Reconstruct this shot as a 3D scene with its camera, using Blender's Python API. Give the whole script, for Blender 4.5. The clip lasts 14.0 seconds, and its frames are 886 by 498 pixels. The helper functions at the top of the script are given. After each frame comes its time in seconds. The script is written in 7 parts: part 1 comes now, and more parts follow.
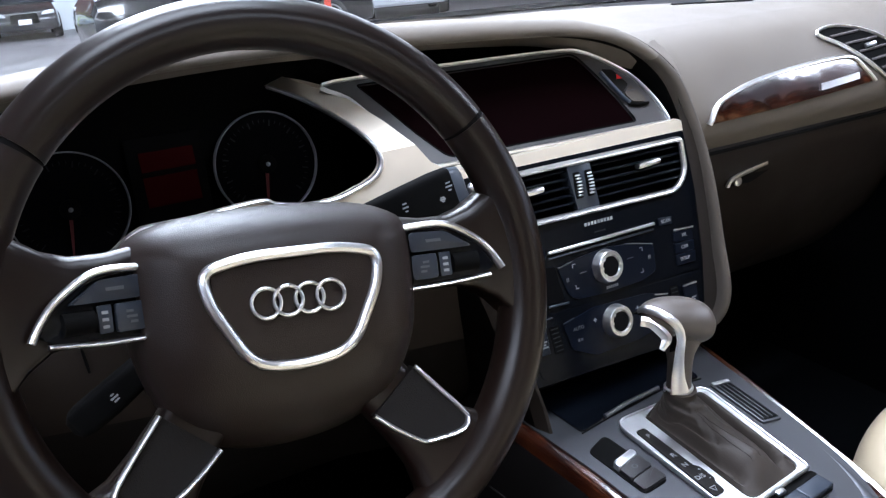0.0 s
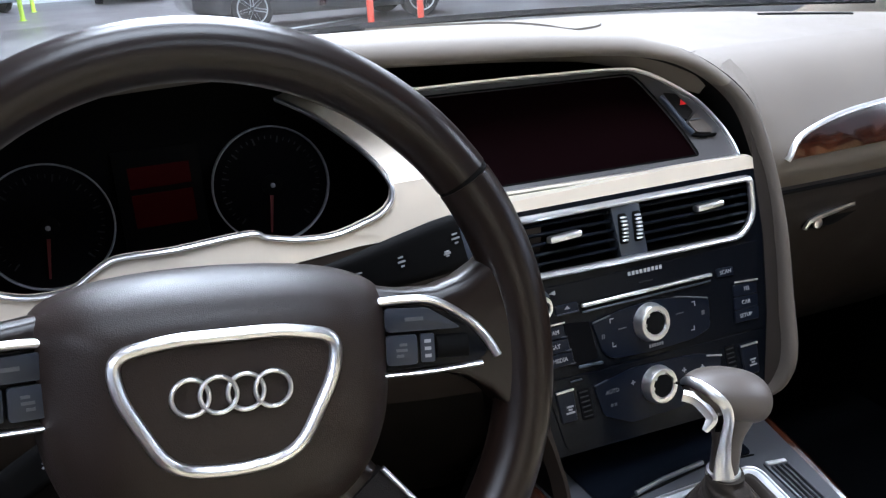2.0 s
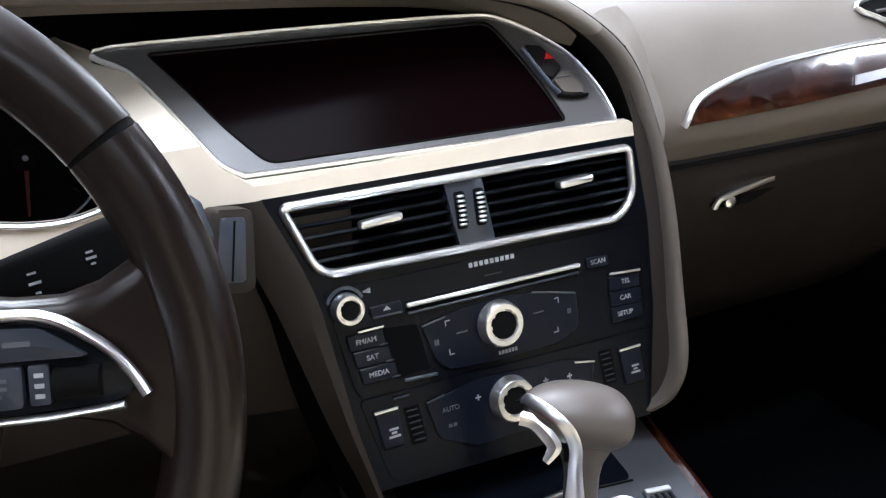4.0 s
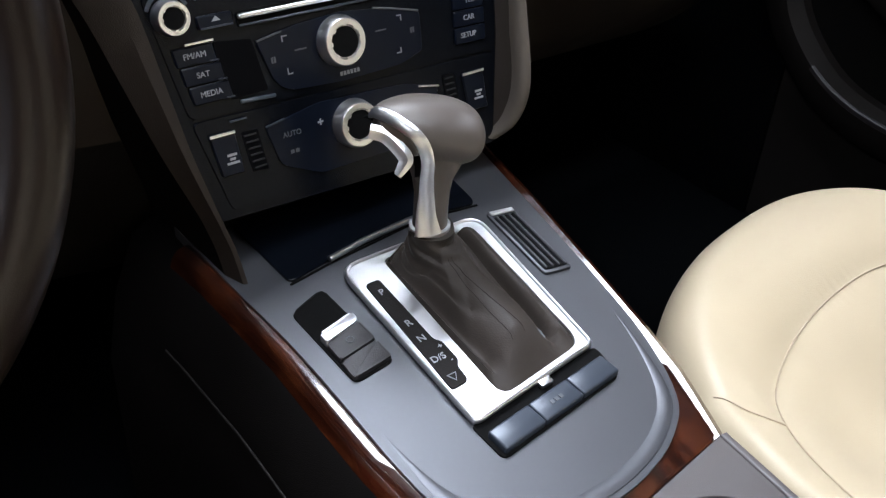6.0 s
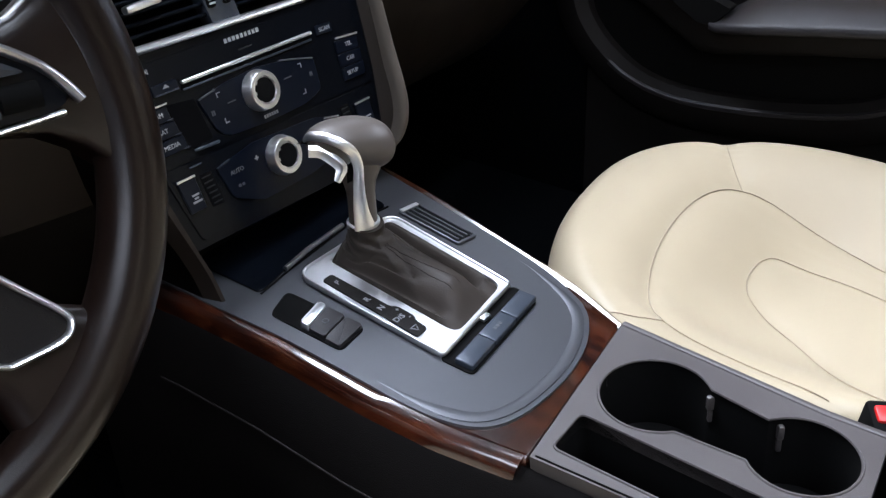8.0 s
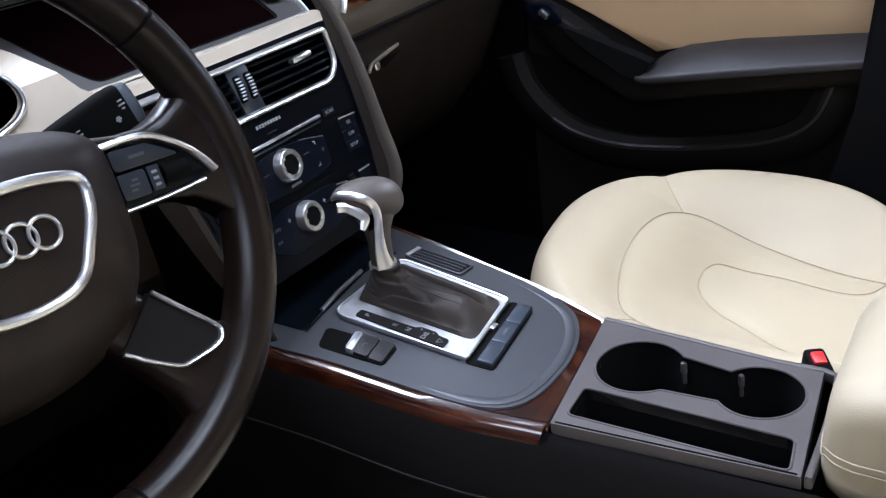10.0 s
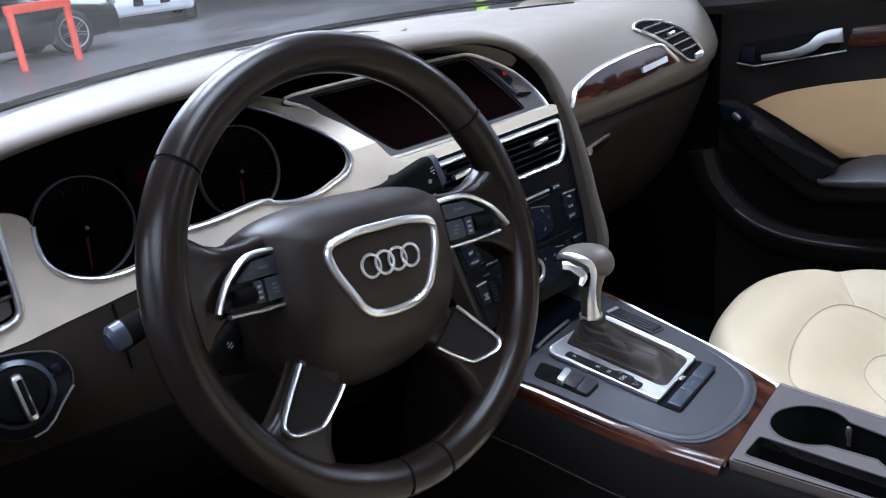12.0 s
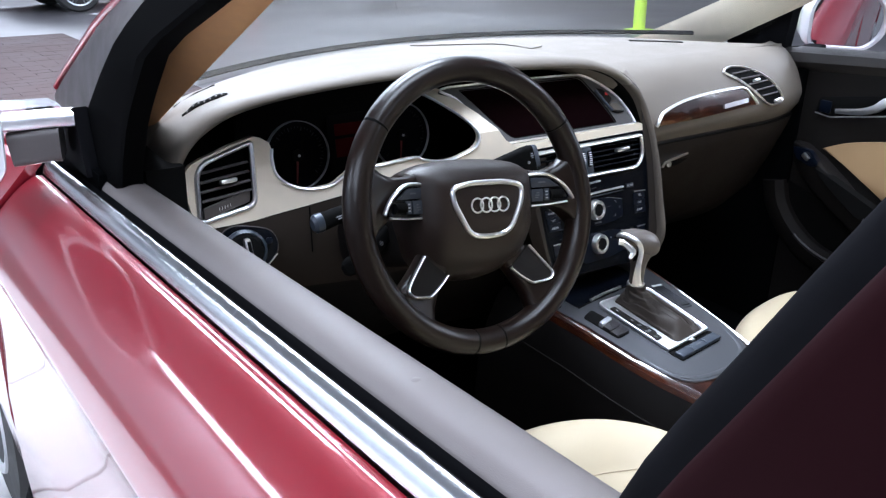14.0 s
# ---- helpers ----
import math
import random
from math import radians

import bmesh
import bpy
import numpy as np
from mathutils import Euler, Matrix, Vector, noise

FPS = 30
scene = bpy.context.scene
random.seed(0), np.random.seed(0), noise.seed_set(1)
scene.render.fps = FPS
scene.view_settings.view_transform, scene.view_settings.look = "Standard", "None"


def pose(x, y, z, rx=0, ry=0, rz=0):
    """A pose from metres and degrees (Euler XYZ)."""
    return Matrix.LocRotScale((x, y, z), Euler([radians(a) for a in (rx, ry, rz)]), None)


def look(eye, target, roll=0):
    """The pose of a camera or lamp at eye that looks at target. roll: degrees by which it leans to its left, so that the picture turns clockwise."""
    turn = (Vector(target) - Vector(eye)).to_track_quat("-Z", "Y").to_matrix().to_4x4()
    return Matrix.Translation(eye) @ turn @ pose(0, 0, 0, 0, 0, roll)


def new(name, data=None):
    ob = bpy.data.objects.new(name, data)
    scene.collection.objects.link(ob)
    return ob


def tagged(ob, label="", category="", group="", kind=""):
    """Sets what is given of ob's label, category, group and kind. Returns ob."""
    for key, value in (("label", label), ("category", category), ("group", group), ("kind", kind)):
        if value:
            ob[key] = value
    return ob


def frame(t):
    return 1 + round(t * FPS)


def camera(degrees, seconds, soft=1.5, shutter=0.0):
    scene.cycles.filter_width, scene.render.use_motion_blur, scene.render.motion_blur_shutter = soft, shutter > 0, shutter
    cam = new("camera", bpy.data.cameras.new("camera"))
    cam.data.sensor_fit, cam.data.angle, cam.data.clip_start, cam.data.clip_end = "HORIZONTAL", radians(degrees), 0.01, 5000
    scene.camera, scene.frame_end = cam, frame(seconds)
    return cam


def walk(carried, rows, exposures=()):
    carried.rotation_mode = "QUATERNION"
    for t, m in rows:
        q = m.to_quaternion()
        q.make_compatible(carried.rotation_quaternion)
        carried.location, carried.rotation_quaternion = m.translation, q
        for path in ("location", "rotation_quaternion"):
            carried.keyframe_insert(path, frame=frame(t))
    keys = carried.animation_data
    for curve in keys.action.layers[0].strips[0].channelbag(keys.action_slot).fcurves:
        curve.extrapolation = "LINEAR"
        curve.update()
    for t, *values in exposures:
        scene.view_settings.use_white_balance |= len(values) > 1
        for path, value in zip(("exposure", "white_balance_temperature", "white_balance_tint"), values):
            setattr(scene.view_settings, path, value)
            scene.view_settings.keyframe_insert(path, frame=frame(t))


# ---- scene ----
cam = camera(53.82, 14.0, soft=1.3)
PATH = [
    (0, -0.5473, -0.6510, 1.0995, 69.76, 3.90, -29.83),
    (0.5, -0.5599, -0.6398, 1.0982, 69.85, 3.69, -24.77),
    (1, -0.5380, -0.6274, 1.0957, 70.12, 3.20, -24.32),
    (1.5, -0.4986, -0.5985, 1.1041, 69.48, 2.76, -24.07),
    (2, -0.4463, -0.5741, 1.1142, 68.69, 2.18, -23.69),
    (2.2, -0.4237, -0.5648, 1.1048, 69.25, 2.60, -23.85),
    (4.3, -0.2529, -0.4759, 1.0567, 66.05, 2.15, -23.96),
    (4.5, -0.2518, -0.4512, 1.0495, 63.23, 0.81, -25.75),
    (5, -0.2572, -0.4840, 1.0101, 57.80, 0.90, -28.88),
    (5.5, -0.2664, -0.4862, 1.0001, 53.30, -1.33, -32.06),
    (6, -0.2809, -0.4951, 0.9979, 54.09, -1.76, -35.49),
    (6.5, -0.3119, -0.5059, 1.0029, 55.13, -1.34, -39.84),
    (7, -0.3529, -0.5243, 1.0100, 56.28, -0.31, -44.03),
    (7.5, -0.3979, -0.5475, 1.0226, 57.08, 1.22, -47.73),
    (7.7, -0.4151, -0.5528, 1.0265, 57.34, 1.87, -49.29),
    (9.8, -0.5829, -0.6166, 1.0644, 62.33, 7.16, -56.93),
    (10, -0.6008, -0.6132, 1.0766, 62.49, 7.05, -57.56),
    (10.5, -0.6384, -0.6212, 1.0918, 64.07, 7.30, -57.75),
    (11, -0.6765, -0.6359, 1.1091, 66.11, 7.70, -55.83),
    (11.5, -0.7392, -0.6482, 1.1431, 67.39, 6.78, -52.24),
    (12, -0.8016, -0.6689, 1.1517, 68.37, 5.20, -46.30),
    (12.5, -0.8525, -0.7089, 1.1621, 68.58, 3.61, -40.05),
    (13, -0.8973, -0.7779, 1.1797, 68.36, 1.89, -34.86),
    (13.5, -0.9655, -0.8703, 1.2201, 67.59, 0.27, -32.49),
    (14, -1.0355, -0.9807, 1.2529, 67.84, -1.38, -35.33),
]
EXPOSURES = [(0.0, 0.20, 6480, 13), (0.5, 0.34, 6480, 13), (2.0, 0.24, 6500, 12), (4.4, 0.46, 6800, 12), (5.0, 0.50, 6850, 12), (5.6, 0.20, 7000, 12), (6.5, -0.10, 6900, 12), (7.5, -0.10, 6720, 12), (10.0, -0.10, 6350, 14), (11.5, -0.02, 6200, 13), (12.5, 0.08, 6300, 12), (13.0, 0.15, 6400, 11), (14.0, 0.12, 6450, 11)]
walk(cam, [(t, pose(x, y, z, rx, ry, rz)) for t, x, y, z, rx, ry, rz in PATH], EXPOSURES)

# ---- light ----
world = bpy.data.worlds.new("hall_air")
scene.world = world
world.use_nodes = True
world.node_tree.nodes["Background"].inputs[0].default_value = (0.75, 0.85, 1.0, 1)
world.node_tree.nodes["Background"].inputs[1].default_value = 0.006


def area_lamp(name, place, target, sx, sy, watts, colour=(1, 1, 1)):
    d = bpy.data.lights.new(name, "AREA")
    d.shape, d.size, d.size_y, d.energy, d.color = "RECTANGLE", sx, sy, watts, colour
    ob = new(name, d)
    ob.matrix_world = look(place, target)
    return ob


# unseen daylight-white panels, added to light the cabin, door paint and hall
LAMPS = [(0.75, 6.8, 2.7, 5.0, 1150), (-4.6, -2.4, 3.0, 4.0, 270), (-8.2, 8.0, 1.0, 15.0, 900), (5.2, 5.5, 2.6, 6.0, 260), (0.4, 1.9, 2.4, 1.6, 500), (0.0, -1.3, 2.2, 2.4, 260), (0.4, -7.5, 5.0, 4.0, 430), (7.8, -2.5, 1.6, 6.0, 800), (2.0, 22.0, 8.0, 6.0, 2600), (9.0, 13.5, 4.0, 6.0, 1200)]
for lx, ly, sx, sy, watts in LAMPS:
    area_lamp("added_panel_light", (lx, ly, 4.55), (lx, ly + 0.001, 0), sx, sy, watts, (0.74, 0.83, 1.0))


# ---- materials ----
def mat(name, base, rough=0.5, metal=0.0, coat=0.0, var=0.0, var_scale=6.0, bump=0.0, bump_scale=900.0, spec=0.5, emit=0.0):
    m = bpy.data.materials.new(name)
    m.use_nodes = True
    nt = m.node_tree
    b = nt.nodes["Principled BSDF"]
    b.inputs["Base Color"].default_value = (*base, 1)
    b.inputs["Roughness"].default_value = rough
    b.inputs["Metallic"].default_value = metal
    b.inputs["Coat Weight"].default_value = coat
    b.inputs["Coat Roughness"].default_value = 0.06
    b.inputs["Specular IOR Level"].default_value = spec
    if emit:
        b.inputs["Emission Color"].default_value = (*base, 1)
        b.inputs["Emission Strength"].default_value = emit
    tc = nt.nodes.new("ShaderNodeTexCoord")
    if var:
        n1 = nt.nodes.new("ShaderNodeTexNoise")
        n1.inputs["Scale"].default_value = var_scale
        n1.inputs["Detail"].default_value = 6
        nt.links.new(tc.outputs["Object"], n1.inputs["Vector"])
        ramp = nt.nodes.new("ShaderNodeMapRange")
        ramp.inputs["From Min"].default_value, ramp.inputs["From Max"].default_value = 0.3, 0.7
        ramp.inputs["To Min"].default_value, ramp.inputs["To Max"].default_value = 1 - var, 1 + var
        nt.links.new(n1.outputs["Fac"], ramp.inputs["Value"])
        mul = nt.nodes.new("ShaderNodeVectorMath")
        mul.operation = "SCALE"
        mul.inputs[0].default_value = base
        nt.links.new(ramp.outputs["Result"], mul.inputs["Scale"])
        nt.links.new(mul.outputs["Vector"], b.inputs["Base Color"])
        rr = nt.nodes.new("ShaderNodeMapRange")
        rr.inputs["From Min"].default_value, rr.inputs["From Max"].default_value = 0.3, 0.7
        rr.inputs["To Min"].default_value, rr.inputs["To Max"].default_value = max(0.02, rough - 0.08), min(1, rough + 0.08)
        nt.links.new(n1.outputs["Fac"], rr.inputs["Value"])
        nt.links.new(rr.outputs["Result"], b.inputs["Roughness"])
    if bump:
        n2 = nt.nodes.new("ShaderNodeTexVoronoi")
        n2.inputs["Scale"].default_value = bump_scale
        nt.links.new(tc.outputs["Object"], n2.inputs["Vector"])
        bp = nt.nodes.new("ShaderNodeBump")
        bp.inputs["Strength"].default_value = bump
        bp.inputs["Distance"].default_value = 0.0006
        nt.links.new(n2.outputs["Distance"], bp.inputs["Height"])
        nt.links.new(bp.outputs["Normal"], b.inputs["Normal"])
    return m


def wood_material():
    m = mat("burl_walnut", (0.1, 0.03, 0.015), 0.22, coat=1.0)
    nt = m.node_tree
    b = nt.nodes["Principled BSDF"]
    tc = nt.nodes.new("ShaderNodeTexCoord")
    mp = nt.nodes.new("ShaderNodeMapping")
    mp.inputs["Scale"].default_value = (1.0, 0.45, 1.0)
    n0 = nt.nodes.new("ShaderNodeTexNoise")
    n0.inputs["Scale"].default_value, n0.inputs["Detail"].default_value, n0.inputs["Distortion"].default_value = 22, 9, 2.4
    n1 = nt.nodes.new("ShaderNodeTexNoise")
    n1.inputs["Scale"].default_value, n1.inputs["Detail"].default_value, n1.inputs["Distortion"].default_value = 95, 7, 3.0
    mixn = nt.nodes.new("ShaderNodeMath")
    mixn.operation = "MULTIPLY_ADD"
    mixn.inputs[1].default_value = 0.45
    ramp = nt.nodes.new("ShaderNodeValToRGB")
    e = ramp.color_ramp.elements
    e[0].position, e[0].color = 0.5, (0.007, 0.0018, 0.0012, 1)
    e[1].position, e[1].color = 0.98, (0.070, 0.0175, 0.0062, 1)
    mid = ramp.color_ramp.elements.new(0.72)
    mid.color = (0.022, 0.0048, 0.0019, 1)
    nt.links.new(tc.outputs["Object"], mp.inputs["Vector"])
    nt.links.new(mp.outputs["Vector"], n0.inputs["Vector"])
    nt.links.new(mp.outputs["Vector"], n1.inputs["Vector"])
    nt.links.new(n1.outputs["Fac"], mixn.inputs[0])
    nt.links.new(n0.outputs["Fac"], mixn.inputs[2])
    nt.links.new(mixn.outputs["Value"], ramp.inputs["Fac"])
    nt.links.new(ramp.outputs["Color"], b.inputs["Base Color"])
    return m


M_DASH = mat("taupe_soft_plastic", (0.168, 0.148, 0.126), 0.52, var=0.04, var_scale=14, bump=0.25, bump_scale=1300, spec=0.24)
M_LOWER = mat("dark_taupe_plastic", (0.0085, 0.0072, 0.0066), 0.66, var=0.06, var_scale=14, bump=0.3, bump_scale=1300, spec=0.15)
M_UNDER = mat("brown_taupe_lower_plastic", (0.030, 0.0235, 0.0195), 0.55, var=0.05, var_scale=14, bump=0.25, bump_scale=1300, spec=0.16)
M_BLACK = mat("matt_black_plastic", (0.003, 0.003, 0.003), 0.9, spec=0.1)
M_PIANO = mat("satin_black_plastic", (0.0022, 0.0032, 0.0054), 0.26, spec=0.15)
M_BUTTON = mat("blue_black_button", (0.0022, 0.0045, 0.0105), 0.30, spec=0.2)
M_BLUEKEY = mat("blue_grey_satin_key", (0.040, 0.050, 0.066), 0.30, 0.25)
M_CHROME = mat("satin_chrome", (0.95, 0.955, 0.965), 0.30, 1.0)
M_POLISH = mat("polished_chrome", (0.86, 0.87, 0.89), 0.22, 1.0)
M_ALU = mat("brushed_aluminium", (0.86, 0.87, 0.89), 0.36, 1.0, var=0.03, var_scale=80)
M_CHAMP = mat("champagne_metallic_paint", (0.76, 0.675, 0.55), 0.40, 0.25, var=0.03, var_scale=40)
M_GREYPANEL = mat("grey_satin_metallic_panel", (0.074, 0.077, 0.085), 0.42, 0.62)
M_TRAY = mat("grey_brown_console_plastic", (0.066, 0.058, 0.057), 0.42, var=0.04, var_scale=20, bump=0.2, bump_scale=1400)
M_ARM = mat("charcoal_padded_vinyl", (0.0185, 0.017, 0.0185), 0.42, var=0.06, var_scale=16, bump=0.3, bump_scale=1100, spec=0.36)
M_SILL = mat("warm_grey_sill_vinyl", (0.185, 0.163, 0.156), 0.5, var=0.03, var_scale=14, bump=0.12, bump_scale=1200, spec=0.4)
# red body paint darkened to near black: the pillar's shade is in the colour
M_SHADERED = mat("shaded_red_pillar_paint", (0.010, 0.001, 0.002), 0.8, spec=0.06)
M_FACE2 = mat("deep_brown_lower_face", (0.024, 0.0188, 0.0156), 0.55, var=0.05, var_scale=14, bump=0.25, bump_scale=1300, spec=0.2)
M_RIM = mat("dark_brown_leather", (0.0090, 0.0050, 0.0037), 0.275, bump=0.06, bump_scale=1500, spec=0.35)
M_PAD = mat("brown_airbag_cover", (0.0205, 0.0138, 0.0114), 0.38, var=0.04, var_scale=16, bump=0.2, bump_scale=1400, spec=0.30)
M_KNOB = mat("grey_brown_leather", (0.088, 0.075, 0.066), 0.40, var=0.04, var_scale=25, bump=0.1, bump_scale=1300, spec=0.4)
M_BOOT = mat("soft_taupe_leather", (0.034, 0.0275, 0.023), 0.6, var=0.1, var_scale=30, bump=0.15, bump_scale=900, spec=0.22)
M_CREAM = mat("cream_leather", (0.43, 0.360, 0.248), 0.46, var=0.035, var_scale=9, bump=0.12, bump_scale=900, spec=0.35)
# seat leather again, darkened so the armrest's shade sits in its colour
M_CREAMARM = mat("shaded_cream_leather", (0.33, 0.28, 0.195), 0.5, var=0.05, var_scale=12, bump=0.15, bump_scale=900, spec=0.3)
M_CREAMDOOR = mat("tan_leather_insert", (0.44, 0.29, 0.155), 0.5, var=0.05, var_scale=8, bump=0.3, bump_scale=650)
# pillar cloth as it looks in shade, on the driver's side
M_PILLARSHADE = mat("pillar_cloth_shaded", (0.48, 0.255, 0.115), 0.85, var=0.06, var_scale=60, bump=0.4, bump_scale=1500)
M_SEAM = mat("cream_stitching_shadow", (0.35, 0.285, 0.2), 0.7)
M_WOOD = wood_material()
M_WOOD.node_tree.nodes["Principled BSDF"].inputs["Coat Roughness"].default_value = 0.09
M_WOOD.node_tree.nodes["Principled BSDF"].inputs["Coat IOR"].default_value = 1.8
# the reddish base stands in for a reflection of red surroundings
M_SCREEN = mat("display_glass_red_reflection", (0.0035, 0.0012, 0.0015), 0.16, spec=0.015)
M_DIALFACE = mat("black_dial_face", (0.003, 0.003, 0.0035), 0.95, spec=0.05)
M_DIALRING = mat("thin_silver_ring", (0.40, 0.41, 0.43), 0.4, 0.2)
M_RED = mat("dim_red_display", (0.03, 0.0008, 0.0012), 0.7, emit=0.03, spec=0.05)
M_NEEDLE = mat("red_needle", (0.09, 0.004, 0.003), 0.6, emit=0.02)
M_WHITE = mat("white_print", (0.30, 0.31, 0.325), 0.5)
M_DIMWHITE = mat("grey_print", (0.075, 0.082, 0.09), 0.5)
M_TICK = mat("faint_dial_print", (0.022, 0.023, 0.024), 0.6, spec=0.1)
M_CARPET = mat("black_carpet", (0.0017, 0.002, 0.0024), 0.95, var=0.3, var_scale=80, bump=0.8, bump_scale=700, spec=0.02)
M_BODYRED = mat("garnet_red_car_paint", (0.24, 0.004, 0.015), 0.40, 0.3, coat=1.0)
M_BODYRED.node_tree.nodes["Principled BSDF"].inputs["Coat Roughness"].default_value = 0.07
M_BODYRED.node_tree.nodes["Principled BSDF"].inputs["Coat IOR"].default_value = 1.9
# dash plastic darkened for the shade below the crease
M_LOWFACE = mat("shaded_lower_dash", (0.021, 0.0166, 0.0142), 0.55, var=0.05, var_scale=14, bump=0.25, bump_scale=1300, spec=0.18)
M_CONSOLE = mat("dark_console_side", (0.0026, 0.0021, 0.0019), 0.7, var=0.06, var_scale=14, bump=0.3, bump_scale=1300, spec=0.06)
M_DOORTOP = mat("grey_taupe_door_vinyl", (0.032, 0.029, 0.028), 0.5, var=0.06, var_scale=14, bump=0.3, bump_scale=1300, spec=0.3)
M_WHEELKEY = mat("steel_blue_wheel_key", (0.024, 0.030, 0.041), 0.34, spec=0.4)
# darker copy of the dash plastic for the edge's shaded run, also one button
M_STACKEDGE = mat("brown_grey_button_and_edge_shade", (0.098, 0.084, 0.071), 0.5, var=0.04, var_scale=14, bump=0.25, bump_scale=1300, spec=0.22)
M_BEZEL = mat("grey_taupe_satin_bezel", (0.075, 0.072, 0.072), 0.36, var=0.03, var_scale=14, spec=0.5)
M_FRAME = mat("black_window_frame", (0.0022, 0.0022, 0.0024), 0.9, spec=0.02)
M_RUBBER = mat("black_rubber_seal", (0.005, 0.005, 0.006), 0.92, var=0.2, var_scale=40, spec=0.05)
M_HEADLINER = mat("beige_headliner_cloth", (0.42, 0.36, 0.29), 0.95, var=0.05, var_scale=60)
# the same pillar cloth as it looks lit, on the passenger's side
M_PILLARLIT = mat("pillar_cloth_lit", (0.62, 0.54, 0.43), 0.85, var=0.05, var_scale=60, bump=0.3, bump_scale=1500)
M_BUCKLE = mat("bright_red_plastic", (0.75, 0.02, 0.02), 0.35, var=0.05)
M_FLOORHALL = mat("wet_dark_asphalt", (0.065, 0.062, 0.066), 0.36, var=0.3, var_scale=0.5, bump=0.15, bump_scale=60)
M_WALL = mat("pale_painted_block_wall", (0.62, 0.66, 0.70), 0.7, var=0.05, var_scale=1.5)
M_CEIL = mat("grey_painted_ceiling", (0.20, 0.205, 0.21), 0.8, var=0.06, var_scale=1.0)
M_POSTRED = mat("orange_red_barrier_paint", (0.72, 0.085, 0.05), 0.45, var=0.08, var_scale=6)
M_POSTGREEN = mat("lime_green_post_paint", (0.42, 0.62, 0.06), 0.45, var=0.08, var_scale=6)
M_CARBLACK = mat("black_car_paint", (0.012, 0.013, 0.016), 0.2, 0.2, coat=1.0)
M_CARDARK = mat("dark_grey_car_paint", (0.05, 0.055, 0.065), 0.25, 0.4, coat=1.0)
M_CARWHITE = mat("white_car_paint", (0.62, 0.64, 0.67), 0.3, coat=1.0)
M_CARBLUE = mat("pale_blue_grey_car_paint", (0.30, 0.36, 0.44), 0.3, 0.3, coat=1.0)
M_CARGLASS = mat("tinted_car_glass", (0.01, 0.012, 0.015), 0.05)
M_TYRE = mat("tyre_rubber", (0.015, 0.015, 0.015), 0.8, var=0.2, var_scale=30)
M_ALLOY = mat("silver_alloy_wheel", (0.6, 0.61, 0.63), 0.28, 0.9)
M_HEADLIGHT = mat("clear_headlight_lens", (0.65, 0.68, 0.72), 0.1, 0.6)
M_TILE = mat("pale_ceramic_tile", (0.66, 0.65, 0.64), 0.25, var=0.06, var_scale=2.0)
M_BRICKWALL = mat("dark_red_brown_wall", (0.10, 0.035, 0.03), 0.8, var=0.2, var_scale=3)
M_STRIPE = mat("white_floor_paint", (0.62, 0.64, 0.66), 0.5, var=0.15, var_scale=4)


def glass_material(name, tint=(0.93, 0.97, 0.96)):
    m = bpy.data.materials.new(name)
    m.use_nodes = True
    nt = m.node_tree
    nt.nodes.clear()
    out = nt.nodes.new("ShaderNodeOutputMaterial")
    tr = nt.nodes.new("ShaderNodeBsdfTransparent")
    tr.inputs[0].default_value = (*tint, 1)
    gl = nt.nodes.new("ShaderNodeBsdfGlossy")
    gl.inputs["Roughness"].default_value = 0.02
    lw = nt.nodes.new("ShaderNodeLayerWeight")
    lw.inputs["Blend"].default_value = 0.5
    pw = nt.nodes.new("ShaderNodeMath")
    pw.operation = "POWER"
    pw.inputs[1].default_value = 4.5
    fr = nt.nodes.new("ShaderNodeMath")
    fr.operation = "MULTIPLY_ADD"
    fr.inputs[1].default_value, fr.inputs[2].default_value = 0.5, 0.04
    nt.links.new(lw.outputs["Facing"], pw.inputs[0])
    nt.links.new(pw.outputs[0], fr.inputs[0])
    mx = nt.nodes.new("ShaderNodeMixShader")
    nt.links.new(fr.outputs[0], mx.inputs[0])
    nt.links.new(tr.outputs[0], mx.inputs[1])
    nt.links.new(gl.outputs[0], mx.inputs[2])
    nt.links.new(mx.outputs[0], out.inputs[0])
    return m


M_GLASS = glass_material("clear_windscreen_glass")
M_MIRROR = mat("mirror_glass", (0.85, 0.86, 0.87), 0.02, 1.0)


# ---- mesh helpers ----
def part(name, bm, material, parent=None, label="", smooth=True):
    me = bpy.data.meshes.new(name)
    bmesh.ops.recalc_face_normals(bm, faces=bm.faces)
    bm.to_mesh(me)
    bm.free()
    me.materials.append(material)
    if smooth:
        me.polygons.foreach_set("use_smooth", [True] * len(me.polygons))
        me.set_sharp_from_angle(angle=radians(38))
    ob = new(name, me)
    if parent:
        ob.parent = parent
    if label:
        ob["label"] = label
    return ob


def thing(name, label, category, group="", kind="", at=(0, 0, 0)):
    ob = new(name)
    ob.empty_display_size = 0.02
    return tagged(ob, label, category, group, kind)


